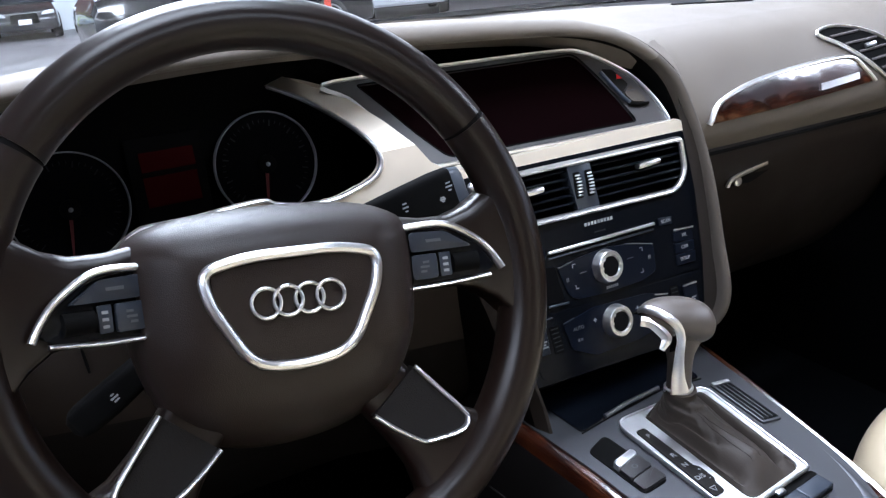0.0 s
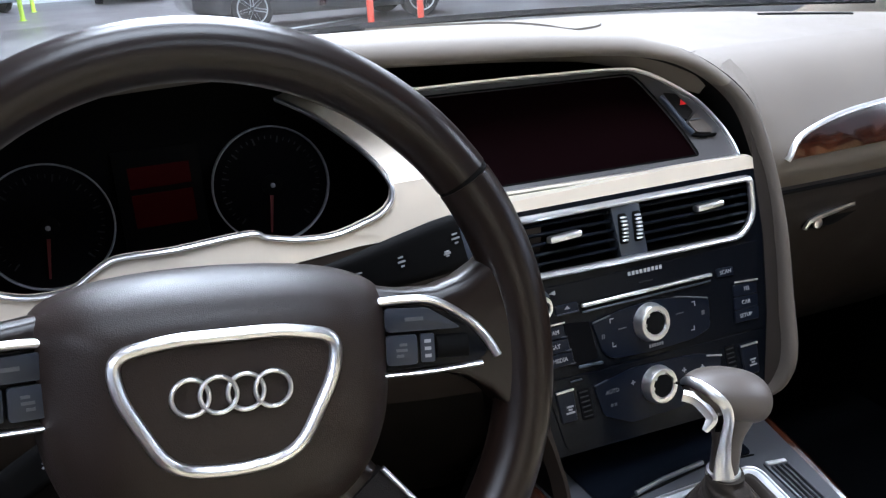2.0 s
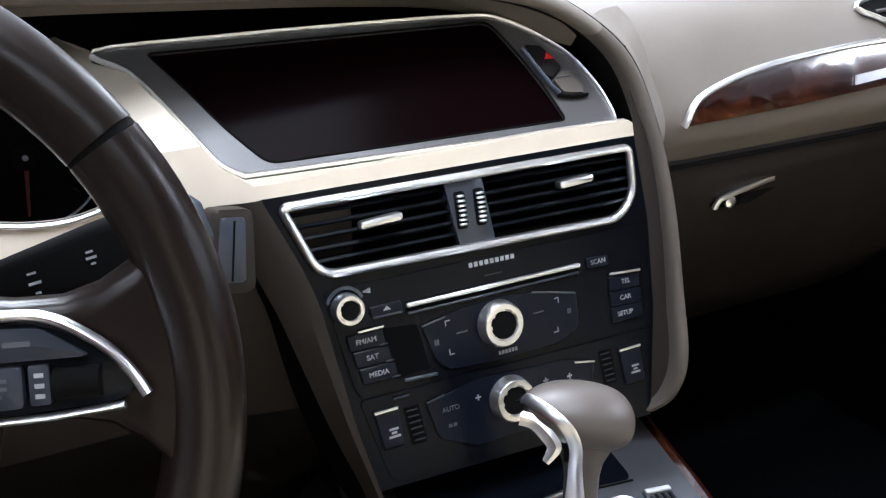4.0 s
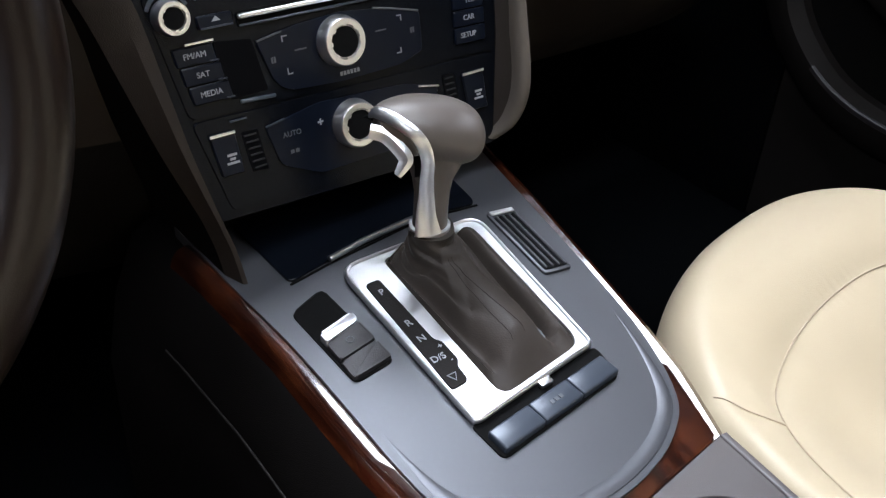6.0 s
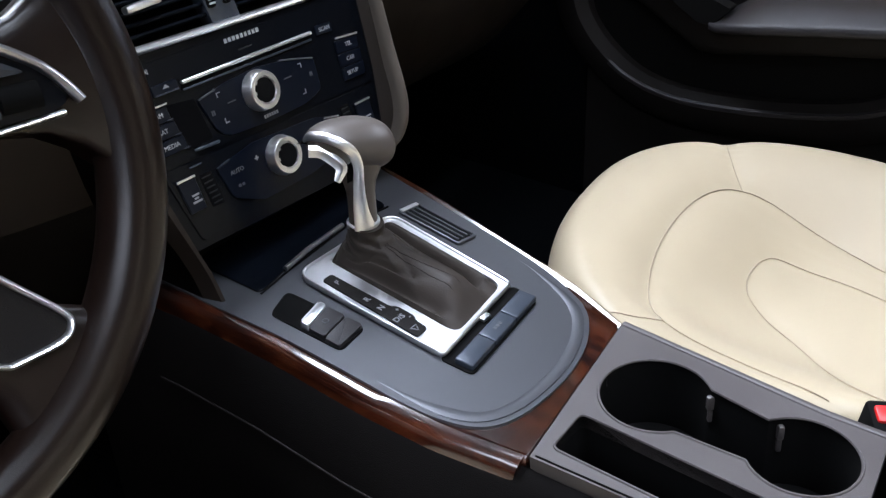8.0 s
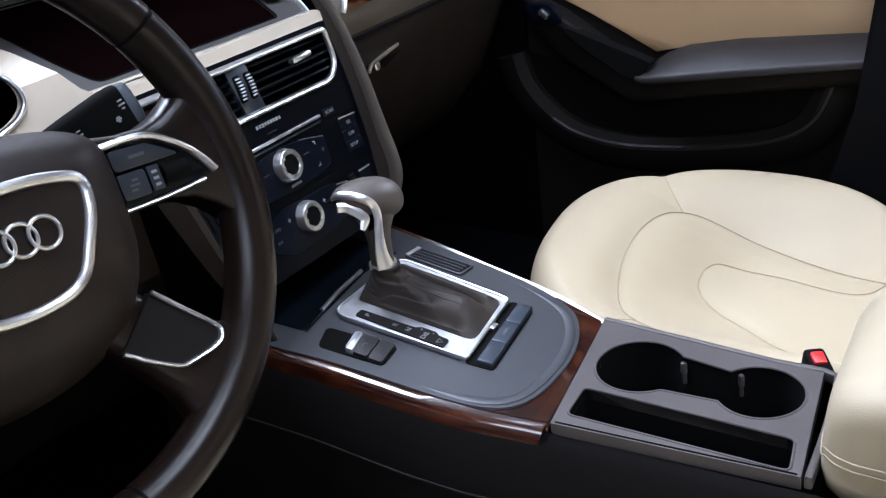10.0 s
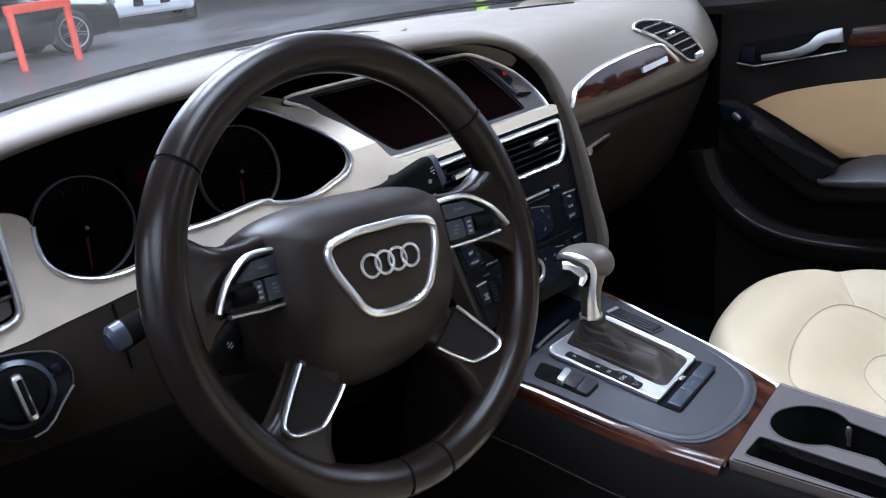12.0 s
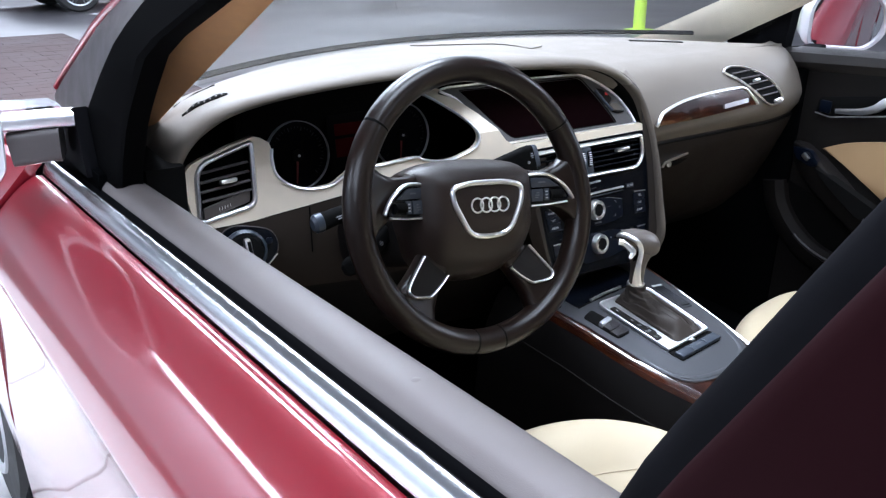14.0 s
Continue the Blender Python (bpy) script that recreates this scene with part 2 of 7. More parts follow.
def catmull(pts, n=6, closed=False):
    pts = [Vector(p) for p in pts]
    out, m = [], len(pts)
    for i in range(m if closed else m - 1):
        if closed:
            p0, p1, p2, p3 = pts[i - 1], pts[i], pts[(i + 1) % m], pts[(i + 2) % m]
        else:
            p0, p1, p2, p3 = pts[max(i - 1, 0)], pts[i], pts[i + 1], pts[min(i + 2, m - 1)]
        for k in range(n):
            t = k / n
            out.append(0.5 * (2 * p1 + (p2 - p0) * t + (2 * p0 - 5 * p1 + 4 * p2 - p3) * t * t + (3 * p1 - p0 - 3 * p2 + p3) * t ** 3))
    if not closed:
        out.append(pts[-1].copy())
    return out


def rounded(pts, r, n=5):
    """A closed 2D outline with its corners rounded; r: one radius or one a corner."""
    out, m = [], len(pts)
    for i in range(m):
        p, a, b = Vector(pts[i]), Vector(pts[i - 1]), Vector(pts[(i + 1) % m])
        rad = r[i] if isinstance(r, (list, tuple)) else r
        da, db = a - p, b - p
        k = min(rad, da.length * 0.48, db.length * 0.48)
        s, e = p + da.normalized() * k, p + db.normalized() * k
        for j in range(n + 1):
            t = j / n
            out.append((1 - t) ** 2 * s + 2 * t * (1 - t) * p + t * t * e)
    return out






def prism(pts, w0, w1, M=Matrix(), bevel=0.0, seg=2, bm=None):
    """A plate: a 2D outline from height w0 to w1, its front edge rounded by bevel."""
    b = bm or bmesh.new()
    lo = [b.verts.new(M @ Vector((p[0], p[1], w0))) for p in pts]
    hi = [b.verts.new(M @ Vector((p[0], p[1], w1))) for p in pts]
    n = len(pts)
    b.faces.new(lo[::-1])
    top = b.faces.new(hi)
    for i in range(n):
        b.faces.new((lo[i], lo[(i + 1) % n], hi[(i + 1) % n], hi[i]))
    if bevel:
        bmesh.ops.bevel(b, geom=list(top.edges), offset=bevel, segments=seg, affect="EDGES", profile=0.5)
    return b


def box(cx, cy, cz, sx, sy, sz, M=Matrix(), bevel=0.0, seg=2):
    b = bmesh.new()
    bmesh.ops.create_cube(b, size=1, matrix=M @ Matrix.Translation((cx, cy, cz)) @ Matrix.Diagonal((sx, sy, sz, 1)))
    if bevel:
        bmesh.ops.bevel(b, geom=list(b.edges), offset=bevel, segments=seg, affect="EDGES", profile=0.5)
    return b


def sweep(path, prof, up, closed=False, caps=True, bm=None, scale=None):
    """A 2D profile (side, up) carried along a path; up: a vector, or one a point."""
    b = bm or bmesh.new()
    path = [Vector(p) for p in path]
    n, rings = len(path), []
    for i, p in enumerate(path):
        a = path[i - 1] if (closed or i) else p
        c = path[(i + 1) % n] if (closed or i < n - 1) else p
        t = (c - a).normalized()
        u = Vector(up[i] if isinstance(up, list) else up)
        s = t.cross(u).normalized()
        u = s.cross(t).normalized()
        k = scale[i] if scale else 1.0
        rings.append([b.verts.new(p + s * (q[0] * k) + u * (q[1] * k)) for q in prof])
    m = len(prof)
    for i in range(n if closed else n - 1):
        r0, r1 = rings[i], rings[(i + 1) % n]
        for j in range(m):
            b.faces.new((r0[j], r0[(j + 1) % m], r1[(j + 1) % m], r1[j]))
    if caps and not closed:
        b.faces.new(rings[0])
        b.faces.new(rings[-1][::-1])
    return b


def circle(r, n=10, sx=1.0, sy=1.0):
    return [(r * sx * math.cos(2 * math.pi * k / n), r * sy * math.sin(2 * math.pi * k / n)) for k in range(n)]


def strip_profile(w, h):
    """A low rounded bead, w wide and h high, for chrome edging."""
    return [(-w / 2, -h * 0.5), (w / 2, -h * 0.5), (w / 2, h * 0.3), (w * 0.3, h * 0.8), (0, h), (-w * 0.3, h * 0.8), (-w / 2, h * 0.3)]


def loft(rings, cap0=True, cap1=True, ring_closed=True, bm=None):
    b = bm or bmesh.new()
    vs = [[b.verts.new(p) for p in r] for r in rings]
    m = len(rings[0])
    for r0, r1 in zip(vs, vs[1:]):
        for j in range(m if ring_closed else m - 1):
            b.faces.new((r0[j], r0[(j + 1) % m], r1[(j + 1) % m], r1[j]))
    if ring_closed and cap0:
        b.faces.new(vs[0][::-1])
    if ring_closed and cap1:
        b.faces.new(vs[-1])
    return b


def lathe(profile, M=Matrix(), n=24, bm=None):
    b = bm or bmesh.new()
    rings = [[M @ Vector((r * math.cos(2 * math.pi * k / n), r * math.sin(2 * math.pi * k / n), z)) for k in range(n)] for r, z in profile]
    return loft(rings, True, True, True, b)


def sheet(outer, holes, surf, thick, step=0.0):
    """A plate with holes, laid over a surface: surf(a, b) gives a place; thick: the vector of its depth."""
    b = bmesh.new()
    for loop in [outer] + holes:
        vs = [b.verts.new((p[0], p[1], 0)) for p in loop]
        for i in range(len(vs)):
            b.edges.new((vs[i], vs[(i + 1) % len(vs)]))
    bmesh.ops.triangle_fill(b, use_beauty=True, use_dissolve=False, edges=list(b.edges))
    if step:
        for _ in range(4):
            long = [e for e in b.edges if e.calc_length() > step]
            if not long:
                break
            bmesh.ops.subdivide_edges(b, edges=long, cuts=1)
            bmesh.ops.triangulate(b, faces=list(b.faces))
    bmesh.ops.recalc_face_normals(b, faces=b.faces)
    for v in b.verts:
        v.co = surf(v.co.x, v.co.y)
    geom = bmesh.ops.extrude_face_region(b, geom=list(b.faces))
    for v in geom["geom"]:
        if isinstance(v, bmesh.types.BMVert):
            v.co += Vector(thick)
    return b


def join(*bms):
    out = bmesh.new()
    for b in bms:
        me = bpy.data.meshes.new("tmp")
        b.to_mesh(me)
        b.free()
        out.from_mesh(me)
        bpy.data.meshes.remove(me)
    return out


def text_mesh(body, size, M, depth=0.0003):
    cu = bpy.data.curves.new("lettering", "FONT")
    cu.body, cu.size, cu.extrude, cu.align_x, cu.align_y = body, size, depth, "CENTER", "CENTER"
    ob = bpy.data.objects.new("lettering", cu)
    me = bpy.data.meshes.new_from_object(ob)
    b = bmesh.new()
    b.from_mesh(me)
    b.transform(M)
    bpy.data.objects.remove(ob)
    bpy.data.curves.remove(cu)
    bpy.data.meshes.remove(me)
    return b


def axes(o, x, y, z):
    m = Matrix((x, y, z)).transposed().to_4x4()
    m.translation = o
    return m

# ---- the car: dashboard ----
def y_base(x):
    """The line where the windscreen meets the dashboard."""
    return 0.53 - 0.58 * x * x


def fascia_y(x, z):
    """How far ahead the trim face lies."""
    left = np.interp(-x, [0.15, 0.25, 0.40, 0.55, 0.66], [0.0, 0.028, 0.03, 0.075, 0.10])
    return 0.012 + 0.07 * max(x, -0.2) + 0.245 * (z - 0.76) + left


LIP = catmull([(-0.672, 0.140, 0.78), (-0.680, 0.130, 0.84), (-0.676, 0.115, 0.89), (-0.662, 0.100, 0.932), (-0.637, 0.088, 0.960), (-0.60, 0.072, 0.982), (-0.53, 0.05, 1.000),
               (-0.42, 0.045, 1.008), (-0.30, 0.05, 1.008), (-0.18, 0.062, 1.0), (-0.06, 0.075, 0.992), (0.03, 0.080, 0.983), (0.09, 0.072, 0.966),
               (0.133, 0.058, 0.93), (0.149, 0.040, 0.88), (0.155, 0.020, 0.82), (0.153, 0.0, 0.755), (0.147, -0.020, 0.70), (0.139, -0.018, 0.668), (0.126, -0.008, 0.652)], 6)

PFACE = [(0.186, 0.9635), (0.168, 0.9605), (0.151, 0.9555), (0.138, 0.949), (0.127, 0.9405), (0.117, 0.930), (0.108, 0.917), (0.100, 0.903), (0.0935, 0.890), (0.088, 0.877), (0.085, 0.865), (0.090, 0.842), (0.098, 0.832), (0.104, 0.822), (0.101, 0.812), (0.108, 0.79),
         (0.122, 0.755), (0.145, 0.70), (0.18, 0.63), (0.24, 0.565), (0.36, 0.52)]

dashboard = thing("dashboard", "taupe soft-touch dashboard with a wraparound driver hood", "dashboard")


def slim(p):
    """1 where the hood's edge has thinned beside the controls, 0 over the instruments."""
    return max(0.0, min(1.0, (p.x - 0.02) / 0.09)) if p.x > 0 else 0.0


def lip_ring(p):
    """One section of the hood's edge: a soft roll from the top pad over to the dark inner side."""
    d = p - Vector((-0.2, 0.05, 0.72))
    d.y = 0
    d.normalize()
    f = 1 - 0.38 * slim(p)
    back = float(np.interp(p.x, [-0.66, -0.61, 0.0, 0.10], [0.10, 0.064, 0.064, 0.02]))
    prof = [(0.0168, back), (0.0196, back * 0.5), (0.0200, 0.019), (0.0176, 0.007), (0.0125, 0.0005), (0.0068, -0.0008), (0.0020, 0.003), (-0.0004, 0.010), (-0.0008, 0.020)]
    return [p + d * (q.x * f) + Vector((0, q.y * (f if q.y < 0.0195 else 1), 0)) for q in catmull([(a, b, 0) for a, b in prof], 3)]


ROLL = sorted(((r[0].x, r[0].y, r[0].z) for r in (lip_ring(p) for p in LIP if p.z > 0.90)), key=lambda r: r[0])


def pad_end(x):
    """Where the top pad meets the roll of the hood, or the passenger's face beyond it."""
    if x < 0.115:
        return float(np.interp(x, [r[0] for r in ROLL], [r[1] for r in ROLL])) - 0.002, float(np.interp(x, [r[0] for r in ROLL], [r[2] for r in ROLL])) + 0.0002
    f = min(1.0, (x - 0.115) / 0.05)
    return 0.080 + 0.104 * f, 0.9665 - 0.0035 * f


def on_top(x, y, off=0.0):
    """The dashboard's upper pad."""
    yb, zb = y_base(x), 0.968 - 0.03 * (abs(x) / 0.72) ** 4
    yn, zn = pad_end(x)
    t = max(0, min(1, (y - yb) / (yn - yb)))
    return Vector((x, y, zb + (zn - zb) * t + 0.006 * math.sin(math.pi * t) + off))


def dash_top():
    # from the windscreen line back to the near edge, station by station
    rings = []
    for i in range(97):
        x = -0.690 + 1.410 * i / 96
        yb, (yn, zn) = y_base(x), pad_end(x)
        row = [on_top(x, yb + (yn - yb) * k / 12) for k in range(13)]
        rings.append(row + [Vector((x, yn - 0.001, zn - 0.008)), Vector((x, yn + 0.02, zn - 0.03))])
    return loft(rings, ring_closed=False)


part("upper_pad", dash_top(), M_DASH, dashboard)
# added black box gives the darkness of the gap between dashboard and door
part("gap_filler", box(-0.700, 0.24, 0.80, 0.05, 0.30, 0.24), M_BLACK, dashboard, "black filler added for the dark gap beside the door")

def lip_mesh(points):
    return loft([lip_ring(p) for p in points], ring_closed=False)


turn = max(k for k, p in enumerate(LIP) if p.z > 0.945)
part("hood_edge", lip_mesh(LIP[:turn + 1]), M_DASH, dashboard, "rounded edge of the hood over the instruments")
# same edge past the corner, darker because its shade is put into the colour
part("stack_edge_shaded", lip_mesh(LIP[turn:]), M_STACKEDGE, dashboard, "edge running down beside the controls, its shade put in as brown")


def corner_blend():
    c = Vector((-0.2, 0.05, 0.72))
    a, b = [], []
    for p in LIP:
        if p.x < 0.10:
            continue
        d = p - c
        d.y = 0
        d.normalize()
        a.append(p + d * (0.019 - 0.0060 * slim(p)) + Vector((0, 0.007, 0)))
        q = p + d * 0.05
        z = min(q.z, 0.9565)
        y = np.interp(z, [q2[1] for q2 in PFACE[::-1]], [q2[0] for q2 in PFACE[::-1]])
        b.append(Vector((max(q.x, 0.195), y - 0.0005, z)))
    m = [p.lerp(q, 0.45) + Vector((0, 0.006, 0)) for p, q in zip(a, b)]
    return loft([a, m, b], ring_closed=False)


def hood_inside():
    c = Vector((-0.2, 0.0, 0.80))
    r0 = [p + Vector((0, 0.018, 0)) for p in LIP]
    r1 = [Vector((c.x + (p.x - c.x) * 0.985, max(p.y + 0.10, 0.17), c.z + (p.z - c.z) * 0.97)) for p in LIP]
    r2 = [Vector((c.x + (p.x - c.x) * 0.96, max(p.y + 0.16, 0.235), c.z + (p.z - c.z) * 0.93)) for p in LIP]
    r3 = [Vector((c.x + (p.x - c.x) * 0.3, 0.24, c.z + (p.z - c.z) * 0.3)) for p in LIP]
    return loft([r0, r1, r2, r3], ring_closed=False)


part("corner_blend", corner_blend(), M_DASH, dashboard)
part("hood_inside", hood_inside(), M_BLACK, dashboard, "black inner side of the hood")


def passenger_face(prof):
    rings = []
    for i in range(31):
        x = 0.150 + 0.575 * i / 30
        back = 0.03 * max(0, (x - 0.55) / 0.17) ** 2
        rings.append([Vector((x, y + back + (0.02 * (1 - min(1, (x - 0.15) / 0.05)) if z < 0.9 else 0), z)) for y, z in prof])
    return loft(rings, ring_closed=False)


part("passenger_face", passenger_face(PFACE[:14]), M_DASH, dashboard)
# same dash below the crease; the shade there is put into its colour
part("passenger_lower_face", passenger_face(PFACE[13:]), M_LOWFACE, dashboard, "lower face, its shade put in as darker brown")


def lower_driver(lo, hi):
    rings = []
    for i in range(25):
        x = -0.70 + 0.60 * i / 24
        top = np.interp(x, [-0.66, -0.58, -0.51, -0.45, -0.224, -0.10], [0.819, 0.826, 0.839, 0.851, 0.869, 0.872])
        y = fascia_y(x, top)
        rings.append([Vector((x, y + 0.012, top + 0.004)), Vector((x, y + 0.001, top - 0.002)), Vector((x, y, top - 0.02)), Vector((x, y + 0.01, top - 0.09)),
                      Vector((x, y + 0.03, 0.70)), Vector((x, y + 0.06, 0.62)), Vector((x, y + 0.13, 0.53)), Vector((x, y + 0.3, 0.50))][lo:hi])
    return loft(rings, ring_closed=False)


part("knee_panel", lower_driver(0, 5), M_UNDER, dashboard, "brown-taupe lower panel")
# same panel lower down, darkened to put the footwell's shade into its colour
part("knee_panel_shaded", lower_driver(4, 8), M_LOWER, dashboard, "lower part of the knee panel, its shade put in as darker plastic")

# champagne trim face with the openings for the instruments and the outer vent
BOTTOM = [(-0.658, 0.818), (-0.58, 0.825), (-0.51, 0.838), (-0.45, 0.850), (-0.34, 0.859), (-0.224, 0.868), (-0.15, 0.872), (0.148, 0.870)]
CLUSTER = [(-0.285, 0.968), (-0.260, 0.955), (-0.234, 0.931), (-0.2235, 0.906), (-0.2355, 0.889), (-0.268, 0.8785), (-0.298, 0.8785), (-0.326, 0.8845), (-0.338, 0.8895),
           (-0.385, 0.8875), (-0.430, 0.8850), (-0.4435, 0.8812), (-0.4545, 0.8745), (-0.4680, 0.8655), (-0.484, 0.8618), (-0.505, 0.8618), (-0.5245, 0.8675), (-0.538, 0.877), (-0.5445, 0.888), (-0.5460, 0.899), (-0.5458, 0.910), (-0.5440, 0.919)]
cluster_line = catmull([(x, z, 0) for x, z in CLUSTER], 4)
LVENT = rounded([(-0.6475, 0.9045), (-0.571, 0.9305), (-0.577, 0.8465), (-0.6525, 0.8295)], [0.022, 0.004, 0.012, 0.008], 5)
outer = [Vector(p) for p in BOTTOM] + [Vector((0.147, 0.878)), Vector((0.139, 0.8835)), Vector((0.06, 0.8862)), Vector((-0.02, 0.8868)), Vector((-0.10, 0.8866)), Vector((-0.163, 0.8862)),
         Vector((-0.179, 0.8975)), Vector((-0.1905, 0.9145)), Vector((-0.2055, 0.9345)), Vector((-0.2225, 0.953)), Vector((-0.262, 0.9725))] + [Vector((p.x, p.y)) for p in cluster_line] + \
        [Vector((-0.5455, 0.927)), Vector((-0.5530, 0.932)), Vector((-0.5650, 0.9355)), Vector((-0.60, 0.9265)), Vector((-0.640, 0.9125)), Vector((-0.6545, 0.9050)), Vector((-0.6630, 0.895)), Vector((-0.6665, 0.875))]


def on_fascia(x, z):
    # rolls away under the hood towards the top
    return Vector((x, fascia_y(x, z) + (max(0, z - 0.915) ** 1.3) * 4.0 * (1 if x > -0.4 else 0.25), z))


part("trim_face", sheet(outer, [LVENT], on_fascia, (0, 0.008, 0), 0.03), M_CHAMP, dashboard, "champagne metallic trim face")
chrome_path = [on_fascia(p.x, p.y) + Vector((0, -0.001, 0)) for p in cluster_line]
part("cluster_edging", sweep(chrome_path, strip_profile(0.0042, 0.003), (0, -1, 0.1)), M_CHROME, dashboard, "bright chrome edging round the instruments")

# side demister slot and cover plate at the foot of the driver's pillar
defrost = thing("demister_vent", "narrow slanted demister slot in the dashboard top", "air vent", "dashboard air vents")
rolls = [q for p in LIP if p.x < -0.5 for q in lip_ring(p)]
dpath = []
for k in range(9):
    x, y = -0.652 + 0.056 * k / 8, 0.150 - 0.024 * k / 8
    near = sorted(rolls, key=lambda q: (q.x - x) ** 2 + (q.y - y) ** 2 + (9 if q.z < 0.93 else 0))[:4]
    dpath.append(Vector((x, y, sum(q.z for q in near) / 4 + 0.0016)))
part("slot", sweep(dpath, rounded([(-0.0045, -0.004), (0.0045, -0.004), (0.0045, 0.0012), (-0.0045, 0.0012)], 0.001, 2), (-0.45, -0.15, 0.88), scale=[0.5, 0.9, 1, 1, 1, 1, 1, 0.9, 0.5]), M_BLACK, defrost)
for k in range(1, 8):
    c = dpath[k]
    m = Matrix.Translation(c + Vector((0, 0, 0.0012))) @ Matrix.Rotation(radians(60), 4, "Z") @ Matrix.Rotation(radians(15), 4, "X")
    part("rib", box(0, 0, 0, 0.0085, 0.0022, 0.0016, m, 0.0005, 1), M_TRAY, defrost)
part("cover_line", sweep([on_top(-0.551, 0.300, 0.0006), on_top(-0.557, 0.275, 0.0006), on_top(-0.60, 0.237, 0.0006), on_top(-0.645, 0.200, 0.0006)], circle(0.0011, 6), (0, 0, 1)), M_LOWER, dashboard, "gap of the corner cover")
SP = [(0.17 * math.cos(2 * math.pi * k / 40), 0.075 * math.sin(2 * math.pi * k / 40)) for k in range(40)]
part("speaker_cover", sheet([Vector((0.0 + a * 0.9 + 0.03, 0.40 + b - 0.35 * a * a)) for a, b in SP], [], lambda a, b: on_top(a, b, 0.0025), (0, 0, -0.004), 0.03), M_DASH, dashboard, "low oval speaker cover")
part("sensor_slot", sweep([on_top(0.395 + 0.10 * k / 6, 0.335 - 0.06 * k / 6, 0.0008) for k in range(7)], rounded([(-0.006, -0.002), (0.006, -0.002), (0.006, 0.001), (-0.006, 0.001)], 0.001, 2), (0, 0, 1)), M_BLACK, dashboard, "thin dark slot")
part("panel_gap", sweep([Vector((-0.505, fascia_y(-0.505, 0.838) - 0.0005, 0.836)), Vector((-0.503, fascia_y(-0.503, 0.83) + 0.003, 0.80)), Vector((-0.500, fascia_y(-0.5, 0.83) + 0.008, 0.765))], circle(0.0012, 6), (0, -1, 0)), M_BLACK, dashboard)

# passenger wood inlay
GW = catmull([(0.2185, 0.8595), (0.228, 0.875), (0.246, 0.8850), (0.29, 0.8955), (0.345, 0.9015), (0.43, 0.9055), (0.485, 0.9035), (0.503, 0.889), (0.520, 0.8700)], 5) 
GW2 = [Vector((p[0], p[1])) for p in GW] + [Vector((0.44, 0.8665)), Vector((0.33, 0.8615))]


def on_pface(x, z, off=0.0):
    y = np.interp(z, [0.822, 0.832, 0.842, 0.865, 0.877, 0.890, 0.903, 0.917, 0.930, 0.9405, 0.949, 0.9555], [0.104, 0.098, 0.090, 0.085, 0.088, 0.0935, 0.100, 0.108, 0.117, 0.127, 0.138, 0.151])
    return Vector((x, y + 0.03 * max(0, (x - 0.55) / 0.17) ** 2 - off, z))


wood_inlay = thing("wood_inlay", "glossy burl walnut inlay framed in chrome on the dashboard", "trim")
part("veneer", sheet(GW2, [], lambda x, z: on_pface(x, z, 0.003), (0, 0.004, 0), 0.03), M_WOOD, wood_inlay)
part("edging", sweep([on_pface(p[0], p[1], 0.003) for p in GW], strip_profile(0.005, 0.004), (0, -1, 0)), M_CHROME, wood_inlay, "chrome edging")
AIRB = [(0.414, 0.872), (0.488, 0.8765), (0.490, 0.8845), (0.416, 0.8800)]
part("name_plate", sheet([Vector(p) for p in AIRB], [], lambda x, z: on_pface(x, z, 0.0055), (0, 0.002, 0)), M_ALU, wood_inlay, "plain bright metal plate")

# glovebox
glovebox = thing("glovebox", "dark taupe glovebox lid with a chrome-edged pull", "glovebox")
part("recess", prism(rounded([(0.283, 0.762), (0.290, 0.776), (0.350, 0.786), (0.392, 0.788), (0.392, 0.780), (0.330, 0.760)], 0.005), -0.002, 0.012, axes(Vector((0, 0.1275, 0)), (1, 0, 0), (0, 0, 1), (0, -1, 0)), 0.003), M_BLACK, glovebox, "dark pull recess")
part("pull", sweep(catmull([(0.2865, 0.114, 0.762), (0.2885, 0.112, 0.769), (0.295, 0.111, 0.7735), (0.325, 0.111, 0.7785), (0.355, 0.112, 0.7825)], 4), rounded([(-0.0026, -0.002), (0.0026, -0.002), (0.0026, 0.002), (-0.0026, 0.002)], 0.001, 2), (0, -1, 0)), M_CHROME, glovebox, "chrome pull")
part("lock", lathe([(0.006, 0), (0.006, 0.003), (0.004, 0.004)], axes(Vector((0.305, 0.1155, 0.7660)), (1, 0, 0), (0, 0, 1), (0, -1, 0)), 14), M_CHROME, glovebox, "round chrome lock")
CREASE = [Vector((0.17 + 0.55 * k / 20, 0.0995 + 0.03 * max(0, (0.17 + 0.55 * k / 20 - 0.55) / 0.17) ** 2, 0.817)) for k in range(21)]
part("lid_gap", sweep(CREASE, [(-0.0015, -0.004), (0.0015, -0.004), (0.0015, 0.0015), (-0.0015, 0.0015)], (0, -1, 0)), M_BLACK, glovebox)


